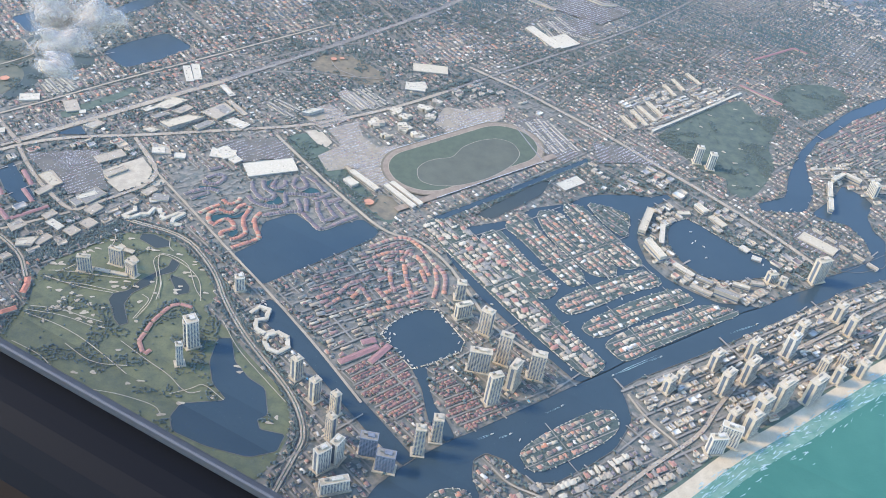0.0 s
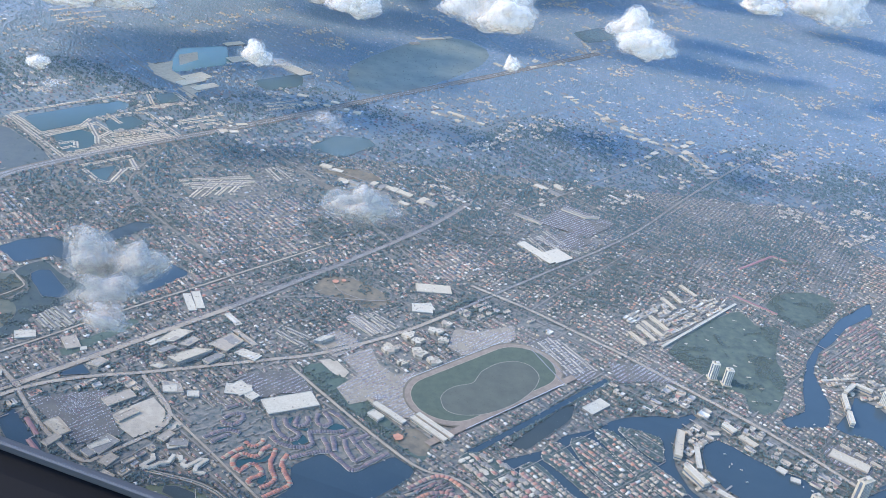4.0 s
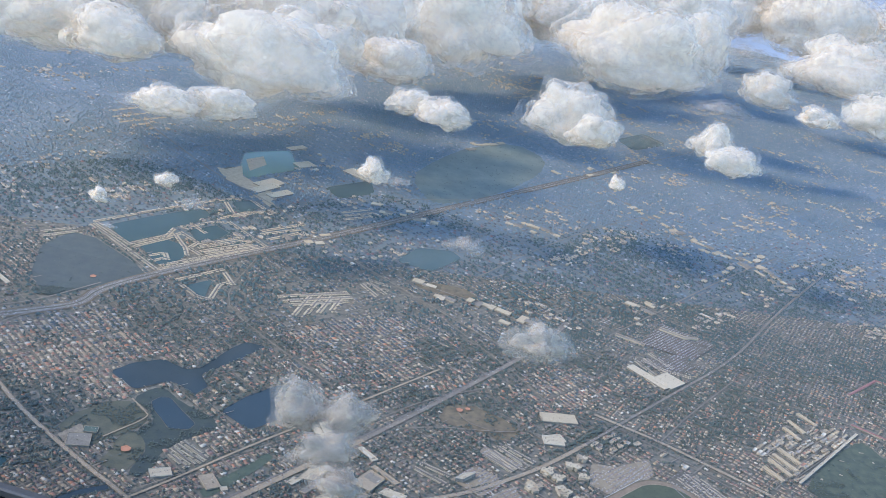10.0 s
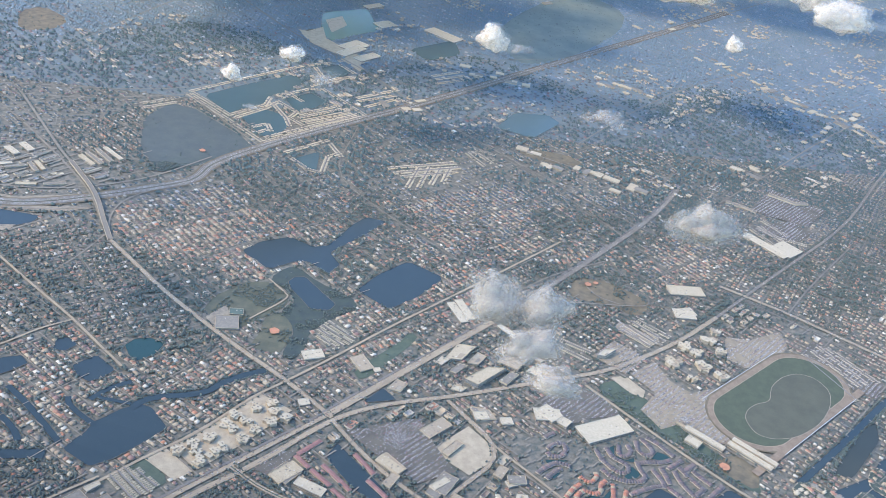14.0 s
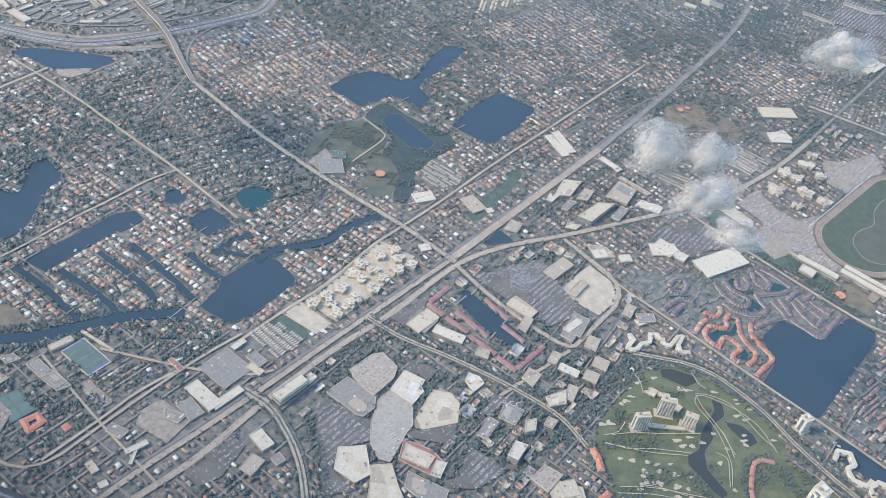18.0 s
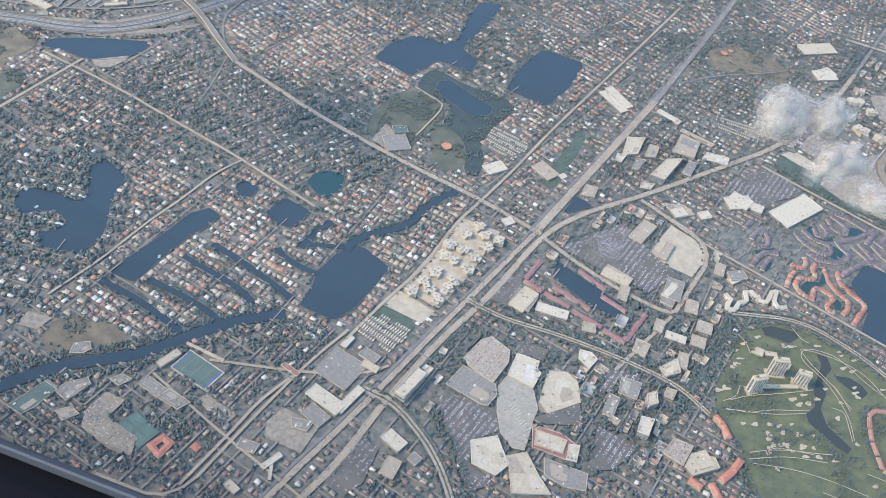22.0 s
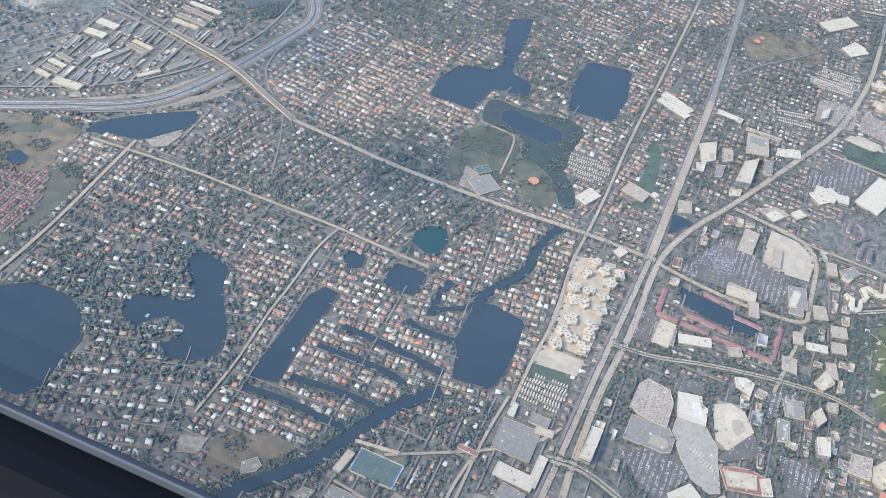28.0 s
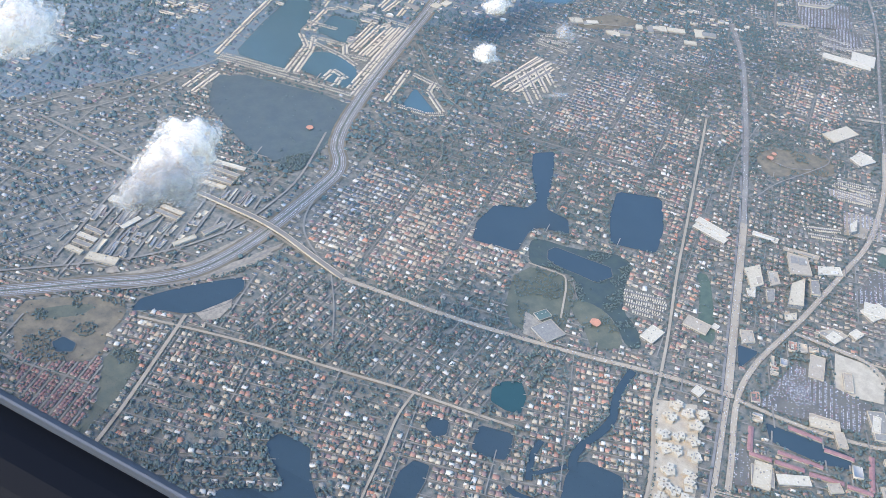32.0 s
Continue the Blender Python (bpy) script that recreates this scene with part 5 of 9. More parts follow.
block(-111.7, 855.4, 23, 52.2, 23.3, 2.5, 'white_roof', 'large flat white-roofed store')
block(-161.5, 872.7, 40, 16.0, 20.1, 2.5, 'white_roof', 'large flat white-roofed store')
block(-149.1, 861.5, 49, 10.4, 10.0, 2.5, 'white_roof', 'large flat white-roofed store')
block(201.1, 1236.3, 36, 13.6, 63.0, 2.5, 'white_roof', 'large flat white-roofed store')
block(227.9, 1231.8, 37, 32.4, 30.5, 2.5, 'white_roof', 'large flat white-roofed store')
block(-331.2, 1759.2, 50, 58.2, 19.0, 2.5, 'white_roof', 'far white warehouse')
block(-305.6, 1740.0, 45, 47.5, 18.9, 2.5, 'white_roof', 'far white warehouse')
block(-162.0, 1899.5, 47, 28.2, 68.2, 2.5, 'white_roof', 'far white warehouse')
block(-285.1, 2011.5, 42, 41.5, 16.1, 2.5, 'white_roof', 'far white warehouse')
block(-267.7, 1914.9, 37, 35.9, 27.0, 2.5, 'white_roof', 'far white warehouse')
block(-326.4, 1785.8, 50, 49.1, 29.8, 2.5, 'white_roof', 'far white warehouse')
block(33.7, 1062.5, 17, 23.3, 15.5, 2.5, 'white_roof', 'white-roofed church hall')
block(-389.0, 866.0, 17, 9.4, 8.4, 2.0, 'white_roof', 'white-canopied petrol station')
block(-401.6, 776.4, -42, 17.4, 18.8, 2.5, 'grey_roof', 'grey flat-roofed store')
block(-382.9, 809.2, -136, 26.1, 4.0, 2.0, 'red_roof', 'long red-roofed apartment row round a pond')
block(-388.7, 791.5, -50, 17.7, 4.0, 2.0, 'red_roof', 'long red-roofed apartment row round a pond')
block(-373.6, 774.4, -48, 23.3, 4.0, 2.0, 'red_roof', 'long red-roofed apartment row round a pond')
block(-355.4, 752.4, -47, 26.6, 4.0, 2.0, 'red_roof', 'long red-roofed apartment row round a pond')
block(-339.1, 732.6, -49, 19.5, 4.0, 2.0, 'red_roof', 'long red-roofed apartment row round a pond')
block(-317.6, 739.7, -138, 36.0, 4.0, 2.0, 'red_roof', 'long red-roofed apartment row round a pond')
block(-327.6, 764.9, -51, 23.7, 4.0, 2.0, 'red_roof', 'long red-roofed apartment row round a pond')
block(-360.7, 775.4, -51, 35.6, 4.0, 2.0, 'red_roof', 'long red-roofed apartment row round a pond')
block(-337.4, 793.0, -55, 27.3, 4.0, 2.0, 'red_roof', 'long red-roofed apartment row round a pond')
block(-571.5, 701.3, -49, 28.0, 11.6, 2.5, 'white_roof', 'L-shaped white-roofed store')
block(-554.6, 699.3, 42, 26.4, 6.4, 2.5, 'white_roof', 'L-shaped white-roofed store wing')
block(-661.8, 675.2, 43, 4.6, 5.6, 1.5, 'orange_roof', 'small orange-roofed house')
block(-614.1, 657.0, 32, 15.8, 4.1, 2.0, 'white_roof', 'white-roofed shop row')
block(-615.4, 649.8, 77, 13.8, 2.1, 2.0, 'white_roof', 'white-roofed shop row')
block(-534.8, 726.5, -40, 13.2, 6.1, 2.0, 'cream_roof', 'flat-roofed depot')
block(-547.2, 752.0, 37, 10.9, 4.0, 2.0, 'white_roof', 'white depot')
block(-208.4, 780.7, 21, 17.8, 7.2, 2.0, 'white_roof', 'white clubhouse')
block(-729.7, 1298.3, -48, 22.9, 8.1, 2.2, 'white_roof', 'white warehouse')
block(-743.6, 1286.0, -46, 22.0, 7.9, 2.2, 'white_roof', 'white warehouse')
block(-781.5, 1211.6, -42, 28.1, 9.0, 2.2, 'cream_roof', 'cream warehouse')
block(-465.6, 976.2, 4, 22.0, 20.8, 2.4, 'grey_roof', 'grey school complex')
block(-458.2, 995.3, 0, 13.6, 9.7, 2.0, 'court', 'pale green sports court roof')
block(-382.1, 935.1, 17, 20.0, 12.8, 2.4, 'white_roof', 'white-roofed retirement home')
block(-223.6, 1031.9, 17, 8.9, 36.0, 2.0, 'white_roof', 'long white apartment row')
block(-232.0, 1025.9, 19, 8.3, 36.0, 2.0, 'white_roof', 'long white apartment row')
block(-335.7, 928.1, 27, 14.4, 22.3, 2.2, 'tan_roof', 'tan warehouse')
block(-321.4, 919.3, 19, 6.5, 5.6, 2.0, 'white_roof', 'white shed')
block(-163.3, 870.5, -0, 25.4, 16.2, 2.5, 'white_roof', 'large flat white-roofed store')
block(49.1, 1108.4, 2, 43.3, 19.5, 2.5, 'cream_roof', 'pale school block')
block(32.0, 1059.1, -1, 24.2, 17.5, 2.2, 'white_roof', 'white-roofed church hall')
block(-228.1, 862.9, 11, 12.8, 10.1, 2.5, 'white_roof', 'white office')
block(-204.9, 857.2, 7, 10.9, 8.8, 2.5, 'white_roof', 'white office')
block(-274.9, 772.9, 38, 18.8, 6.2, 3.0, 'white_roof', 'white medical block')
block(-259.4, 817.6, 47, 22.3, 7.4, 2.5, 'tan_roof', 'tan shop row')
block(-271.6, 842.6, 40, 29.0, 12.9, 2.5, 'tan_roof', 'tan shop row')
block(-314.0, 794.2, -49, 24.2, 10.8, 2.5, 'tan_roof', 'tan shop row')
block(-176.7, 581.3, 116, 12.3, 3.4, 2.2, 'terra_roof', 'curving terrace with orange tile roofs')
block(-178.7, 592.9, 77, 10.0, 3.4, 2.2, 'terra_roof', 'curving terrace with orange tile roofs')
block(-176.1, 605.2, 79, 10.8, 3.4, 2.2, 'terra_roof', 'curving terrace with orange tile roofs')
block(-172.4, 617.0, 66, 10.7, 3.4, 2.2, 'terra_roof', 'curving terrace with orange tile roofs')
block(-167.3, 627.7, 62, 9.8, 3.4, 2.2, 'terra_roof', 'curving terrace with orange tile roofs')
block(-160.9, 635.2, 25, 7.7, 3.4, 2.2, 'terra_roof', 'curving terrace with orange tile roofs')
block(-151.4, 635.6, -15, 10.5, 3.4, 2.2, 'terra_roof', 'curving terrace with orange tile roofs')
block(-170.1, 576.7, 57, 6.0, 3.4, 2.2, 'terra_roof', 'curving terrace with orange tile roofs')
block(-0.0, 598.3, -143, 39.2, 6.0, 2.5, 'red_roof', 'long red-roofed marina hall')
block(17.5, 601.6, -124, 27.3, 6.0, 2.5, 'red_roof', 'long red-roofed marina hall')
block(6.9, 615.3, 24, 12.8, 6.0, 2.5, 'red_roof', 'long red-roofed marina hall')
block(207.4, 891.2, 39, 30.2, 14.0, 2.2, 'white_roof', 'white-roofed school hall')
block(306.3, 1050.3, -66, 35.5, 5.0, 2.6, 'cream_roof', 'long pale apartment block')
block(317.6, 1062.3, -63, 36.4, 5.0, 2.6, 'cream_roof', 'long pale apartment block')
block(329.6, 1077.3, -65, 34.0, 5.0, 2.6, 'cream_roof', 'long pale apartment block')
block(357.6, 1129.9, -69, 28.6, 5.0, 2.6, 'cream_roof', 'long pale apartment block')
block(372.0, 1148.1, -69, 29.1, 5.0, 2.6, 'cream_roof', 'long pale apartment block')
block(396.8, 1169.4, -63, 30.4, 5.0, 2.6, 'cream_roof', 'long pale apartment block')
block(291.1, 1036.3, -63, 30.1, 5.0, 2.6, 'cream_roof', 'long pale apartment block')
block(386.7, 1084.3, 42, 184.0, 3.0, 2.6, 'white_roof', 'long white wall of garages beside the golf course')
block(534.9, 1278.0, 37, 88.9, 4.0, 2.4, 'red_roof', 'long red-roofed apartment row')
block(579.3, 1298.2, -36, 21.5, 4.0, 2.4, 'red_roof', 'long red-roofed apartment row')
block(484.1, 1150.2, -40, 62.1, 4.0, 2.4, 'red_roof', 'long red-roofed apartment row')
tower(111.1, 560.4, 25, 10.9, 6.7, 32.2, 'pale', 'pale condominium tower with balconies')
tower(129.3, 581.3, 60, 13.4, 6.7, 25.9, 'pale', 'pale condominium tower with balconies')
tower(149.3, 593.9, -10, 12.6, 7.6, 27.9, 'pale', 'pale condominium tower with balconies')
tower(121.6, 607.4, 70, 5.9, 10.9, 33.1, 'pale', 'pale condominium tower with balconies')
tower(100.8, 595.7, -5, 18.5, 6.7, 22.9, 'slab', 'wide pale condominium slab')
tower(107.6, 643.4, -30, 10.9, 7.6, 25.6, 'pale', 'pale condominium tower with balconies')
tower(88.0, 661.0, 28, 15.1, 5.9, 14.8, 'slab', 'wide pale condominium slab')
tower(85.4, 685.1, 0, 8.4, 7.6, 19.1, 'pale', 'pale condominium tower with balconies')
tower(52.5, 500.1, 0, 7.6, 6.7, 29.3, 'pale', 'pale condominium tower with balconies')
tower(66.2, 515.3, 0, 7.6, 7.6, 25.4, 'pale', 'pale condominium tower with balconies')
tower(-48.6, 566.3, -45, 6.7, 7.6, 22.1, 'pale', 'pale condominium tower with balconies')
tower(-31.4, 543.8, -45, 6.7, 7.6, 23.3, 'pale', 'pale condominium tower with balconies')
tower(-14.0, 531.7, -45, 6.7, 5.9, 23.3, 'pale', 'pale condominium tower with balconies')
tower(-15.0, 506.8, -40, 6.7, 5.9, 24.9, 'pale', 'pale condominium tower with balconies')
tower(-18.7, 476.4, 40, 11.8, 6.7, 23.2, 'white', 'white condominium slab')
tower(-8.6, 485.6, 60, 10.1, 6.7, 23.2, 'white', 'white condominium slab')
tower(14.6, 494.9, -5, 13.4, 7.6, 20.5, 'dark', 'grey glass office slab')
tower(28.3, 481.9, -8, 14.3, 7.6, 17.7, 'dark', 'grey glass office slab')
tower(-7.6, 458.0, 20, 21.8, 5.9, 11.7, 'white', 'terraced white apartment block')
tower(-142.4, 567.7, 20, 5.5, 5.0, 22.9, 'white', 'white golf-side tower')
tower(-141.4, 590.7, 20, 5.5, 5.0, 25.8, 'white', 'white golf-side tower')
tower(-111.2, 665.5, 20, 7.6, 6.7, 14.8, 'white', 'white tower with a star-shaped roof')
tower(362.3, 967.2, 0, 7.6, 7.6, 21.0, 'white', 'round-cornered white tower')
tower(375.7, 957.1, 0, 7.6, 7.6, 20.3, 'white', 'round-cornered white tower')
tower(447.2, 769.3, 25, 15.1, 7.6, 28.0, 'slab', 'tall pale hotel tower by the bridge')
tower(315.1, 600.8, -45, 6.7, 14.3, 23.3, 'slab', 'pale condominium tower with balconies')
tower(340.2, 617.8, -45, 6.7, 16.8, 23.4, 'slab', 'pale condominium tower with balconies')
tower(350.3, 647.4, -45, 6.7, 12.6, 20.5, 'slab', 'pale condominium tower with balconies')
tower(312.9, 629.2, -45, 6.7, 13.4, 17.8, 'slab', 'pale condominium tower with balconies')
tower(387.4, 655.7, -45, 8.4, 12.6, 24.4, 'white', 'pale condominium tower with balconies')
tower(361.3, 589.9, -50, 7.6, 20.2, 29.0, 'slab', 'pale condominium tower with balconies')
tower(393.6, 600.8, -50, 7.6, 20.2, 26.1, 'slab', 'pale condominium tower with balconies')
tower(339.9, 574.2, -50, 10.1, 15.1, 23.9, 'slab', 'pale condominium tower with balconies')
tower(326.3, 553.8, -50, 8.4, 13.4, 23.8, 'slab', 'pale condominium tower with balconies')
tower(413.9, 636.5, -45, 7.6, 7.6, 16.8, 'pale', 'pale condominium tower with balconies')
tower(424.6, 626.8, -45, 7.6, 8.4, 16.8, 'pale', 'pale condominium tower with balconies')
tower(434.0, 645.0, -45, 7.6, 7.6, 17.6, 'pale', 'pale condominium tower with balconies')
tower(450.4, 638.1, -45, 7.6, 10.1, 16.3, 'pale', 'pale condominium tower with balconies')
tower(452.5, 713.9, -45, 8.4, 11.8, 17.9, 'pale', 'pale condominium tower with balconies')
tower(457.8, 694.9, -45, 8.4, 10.1, 19.8, 'pale', 'pale condominium tower with balconies')
tower(480.5, 671.5, -50, 7.6, 16.8, 30.7, 'slab', 'tall dark-glassed beach tower')
tower(305.6, 541.0, 70, 6.7, 16.8, 20.6, 'white', 'curved white beach hotel')
tower(292.5, 530.5, 10, 13.4, 6.7, 18.7, 'white', 'curved white beach hotel')
tower(313.2, 560.1, -50, 6.7, 11.8, 18.8, 'pale', 'pale condominium tower with balconies')
tower(265.0, 595.3, -45, 6.7, 10.9, 13.8, 'pale', 'pale condominium tower with balconies')
tower(280.2, 610.8, -45, 5.9, 11.8, 9.5, 'pale', 'pale condominium tower with balconies')
tower(408.5, 687.4, -45, 8.4, 11.8, 13.1, 'pale', 'pale condominium tower with balconies')
tower(-137.7, 591.2, 30, 10.1, 10.1, 29.2, 'white', 'white golf-side tower')
block(-509.6, 704.6, 42, 26.7, 8.2, 8.0, 'white_roof', 'slim white office tower')
block(-315.3, 614.0, 8, 12.7, 13.1, 4.0, 'cream_roof', 'cream resort building')
block(-287.9, 645.0, -75, 8.4, 5.0, 4.0, 'orange_roof', 'orange-tiled resort wing by the golf course')
block(-286.8, 635.0, -90, 11.9, 5.0, 4.0, 'orange_roof', 'orange-tiled resort wing by the golf course')
block(-290.8, 606.7, -143, 13.0, 5.0, 4.0, 'orange_roof', 'orange-tiled resort wing by the golf course')
block(-302.2, 599.6, -153, 13.9, 5.0, 4.0, 'orange_roof', 'orange-tiled resort wing by the golf course')
block(-315.8, 589.6, -87, 12.5, 5.0, 4.0, 'orange_roof', 'orange-tiled resort wing by the golf course')
block(-327.8, 597.2, -51, 9.9, 5.0, 4.0, 'orange_roof', 'orange-tiled resort wing by the golf course')
block(-270.9, 773.5, -34, 14.5, 24.0, 2.8, 'grey_roof', 'flat-roofed office block among trees')
block(-281.3, 761.8, -40, 11.2, 8.3, 2.8, 'grey_roof', 'flat-roofed office block among trees')
block(-262.9, 753.6, -30, 10.4, 14.6, 2.8, 'tan_roof', 'flat-roofed office block among trees')
block(-261.2, 731.4, -31, 12.4, 11.5, 2.8, 'tan_roof', 'flat-roofed office block among trees')
block(-272.7, 718.1, -32, 11.6, 11.0, 2.8, 'tan_roof', 'flat-roofed office block among trees')
block(-289.7, 724.6, -33, 16.8, 7.4, 2.8, 'white_roof', 'flat-roofed office block among trees')
block(-298.6, 737.7, -36, 7.8, 12.3, 2.8, 'tan_roof', 'flat-roofed office block among trees')
block(-293.3, 701.4, -31, 8.1, 15.8, 2.8, 'tan_roof', 'flat-roofed office block among trees')
block(-207.3, 782.8, 1, 15.8, 9.6, 2.8, 'grey_roof', 'flat-roofed office block among trees')
block(-220.0, 791.2, -34, 8.3, 14.5, 2.8, 'tan_roof', 'flat-roofed office block among trees')
block(-315.6, 774.5, -33, 7.9, 16.8, 2.8, 'tan_roof', 'flat-roofed office block among trees')
block(-315.6, 792.4, -43, 24.8, 10.2, 2.8, 'cream_roof', 'flat-roofed office block among trees')
block(-357.3, 742.4, -23, 10.6, 8.9, 2.8, 'tan_roof', 'flat-roofed office block among trees')
block(-381.8, 762.5, -30, 26.0, 9.2, 2.8, 'white_roof', 'flat-roofed office block among trees')
block(-401.5, 776.9, -48, 13.5, 25.7, 2.8, 'cream_roof', 'flat-roofed office block among trees')
tower(-246.7, 669.0, 4, 11.3, 4.6, 16.1, 'pale', 'pale resort tower with dark window columns')
tower(-222.3, 681.3, -14, 11.7, 4.6, 18.1, 'pale', 'pale resort tower with dark window columns')
tower(-206.4, 669.4, -29, 9.7, 4.6, 14.5, 'pale', 'pale resort tower with dark window columns')
block(-223.6, 668.4, -8, 29.6, 3.4, 1.8, 'cream_roof', 'low cream resort wing')
block(-209.8, 688.1, -47, 8.7, 6.7, 1.8, 'cream_roof', 'low cream resort wing')
block(-225.1, 702.6, -39, 6.3, 7.9, 1.8, 'cream_roof', 'low cream resort wing')
block(-216.5, 699.4, -17, 9.8, 4.6, 1.8, 'cream_roof', 'low cream resort wing')
block(-556.4, 727.8, 44, 27.9, 28.2, 1.2, 'grey_roof', 'flat grey warehouse roof')
block(-533.8, 735.8, 42, 8.9, 14.2, 2.6, 'grey_roof', 'grey shop block by the railway')
block(-580.1, 689.5, 36, 12.1, 17.3, 2.0, 'grey_roof', 'grey flat-roofed hall')
block(-548.3, 750.4, 45, 9.8, 4.7, 2.2, 'white_roof', 'white depot beside a lot')
block(-675.7, 751.0, 35, 17.6, 5.7, 2.6, 'concrete', 'pale concrete stadium stand')
block(-650.6, 754.2, 52, 2.1, 31.3, 1.6, 'concrete', 'pale concrete stadium wall')
block(-687.5, 727.4, 42, 9.4, 16.7, 2.4, 'grey_roof', 'grey school block')
block(-675.4, 717.2, 49, 8.3, 16.7, 2.4, 'grey_roof', 'dark school block')
block(-592.3, 730.8, 41, 4.0, 14.8, 2.0, 'brick_roof', 'rust-roofed hall beside trees')
block(-530.0, 661.2, 35, 9.9, 16.2, 3.0, 'white_roof', 'white-roofed office')
block(-518.9, 644.9, 35, 7.5, 7.3, 2.4, 'grey_roof', 'grey office beside a road')
block(-536.7, 640.5, 53, 15.2, 10.6, 2.6, 'tan_roof', 'tan store beside a car park')
block(-641.2, 641.4, 36, 5.3, 10.0, 2.2, 'cream_roof', 'cream shop beside the road')
block(-632.5, 627.6, 29, 5.9, 4.8, 2.0, 'white_roof', 'white shop beside the road')
trailer_row([(-566, 1519), (-488, 1596), (-411, 1668), (-364, 1698)])
trailer_row([(-566, 1511), (-510, 1447), (-455, 1383)])
trailer_row([(-455, 1383), (-390, 1440), (-315, 1505)])
trailer_row([(-453, 1397), (-390, 1451), (-326, 1508)])
trailer_row([(-560, 1517), (-539, 1495), (-503, 1455)])
trailer_row([(-505, 1456), (-458, 1504), (-452, 1535)])
trailer_row([(-495, 1451), (-457, 1492), (-442, 1517)])
trailer_row([(-443, 1523), (-413, 1491), (-423, 1469), (-403, 1448)])
trailer_row([(-450, 1515), (-428, 1467), (-422, 1442)])
trailer_row([(-472, 1426), (-452, 1441), (-445, 1417)])
trailer_row([(-465, 1409), (-451, 1423)])
trailer_row([(-433, 1548), (-395, 1582), (-378, 1581)])
trailer_row([(-428, 1556), (-405, 1529)])
trailer_row([(-396, 1591), (-356, 1634), (-326, 1652)])
trailer_row([(-378, 1588), (-355, 1558), (-315, 1507)])
trailer_row([(-413, 1482), (-354, 1530)])
trailer_row([(-410, 1473), (-348, 1521)])
trailer_row([(-406, 1462), (-338, 1514)])
trailer_row([(-401, 1456), (-332, 1508)])
trailer_row([(-395, 1448), (-326, 1502)])
trailer_row([(-373, 1612), (-338, 1643)])
trailer_row([(-390, 1671), (-373, 1621)])
trailer_row([(-351, 1695), (-326, 1661)])
trailer_row([(-426, 1358), (-395, 1386), (-368, 1411)])
trailer_row([(-420, 1350), (-395, 1319), (-377, 1312)])
trailer_row([(-376, 1317), (-369, 1360), (-352, 1376)])
trailer_row([(-367, 1402), (-351, 1364)])
trailer_row([(-653, 2078), (-590, 2150)])
trailer_row([(-641, 2042), (-558, 2127)])
trailer_row([(-623, 2015), (-547, 2090)])
trailer_row([(-595, 2010), (-558, 2047)])
trailer_row([(-201, 1694), (-147, 1731)])
trailer_row([(-196, 1682), (-145, 1714)])
trailer_row([(-197, 1664), (-150, 1692)])
trailer_row([(-326, 1567), (-260, 1619)])
trailer_row([(-326, 1554), (-267, 1594)])
trailer_row([(-315, 1536), (-268, 1579)])
trailer_row([(-291, 1346), (-195, 1382)])
trailer_row([(-276, 1338), (-191, 1371)])
trailer_row([(-271, 1327), (-204, 1351)])
trailer_row([(-623, 1461), (-583, 1489)])
trailer_row([(-617, 1449), (-576, 1479)])
trailer_row([(152, 1003), (185, 946)])
trailer_row([(165, 1012), (196, 951)])
trailer_row([(177, 1019), (207, 955)])
trailer_row([(188, 1018), (222, 959)])
trailer_row([(153, 993), (180, 927)])
trailer_row([(224, 1308), (246, 1271)])
trailer_row([(208, 1287), (235, 1259)])
trailer_row([(231, 1262), (265, 1250)])
trailer_row([(-46, 1031), (-20, 1000)])
trailer_row([(-53, 1019), (-26, 993)])
trailer_row([(-40, 1039), (-12, 1012)])
trailer_row([(-130, 995), (-97, 974)])
trailer_row([(-134, 984), (-100, 957)])
trailer_row([(301, 1079), (315, 1046)])
block(-711.0, 1250.2, -55, 24.2, 5.0, 2.2, 'grey_roof', 'long warehouse shed beside the highway')
block(-704.6, 1255.1, -55, 24.3, 5.0, 2.2, 'cream_roof', 'long warehouse shed beside the highway')
block(-729.1, 1248.3, 24, 25.4, 5.0, 2.2, 'grey_roof', 'long warehouse shed beside the highway')
block(-744.6, 1250.6, 23, 20.6, 5.0, 2.2, 'white_roof', 'long warehouse shed beside the highway')
block(-678.9, 1214.8, 16, 24.2, 5.0, 2.2, 'grey_roof', 'long warehouse shed beside the highway')
block(-708.8, 1208.5, 9, 22.2, 5.0, 2.2, 'cream_roof', 'long warehouse shed beside the highway')
block(-777.4, 1252.5, -54, 19.2, 5.0, 2.2, 'grey_roof', 'long warehouse shed beside the highway')
block(-785.3, 1245.1, -54, 19.0, 5.0, 2.2, 'white_roof', 'long warehouse shed beside the highway')
block(-791.5, 1238.1, -51, 18.0, 5.0, 2.2, 'grey_roof', 'long warehouse shed beside the highway')
block(-799.8, 1232.9, -54, 16.6, 5.0, 2.2, 'cream_roof', 'long warehouse shed beside the highway')
block(-640.6, 1297.7, -52, 38.6, 5.0, 2.2, 'grey_roof', 'long warehouse shed beside the highway')
block(-631.1, 1304.5, -48, 36.8, 5.0, 2.2, 'white_roof', 'long warehouse shed beside the highway')
block(-649.8, 1287.5, -50, 34.7, 5.0, 2.2, 'grey_roof', 'long warehouse shed beside the highway')
block(-657.2, 1280.6, -48, 29.5, 5.0, 2.2, 'cream_roof', 'long warehouse shed beside the highway')
trailer_row([(-248, 1357), (-268, 1296)])
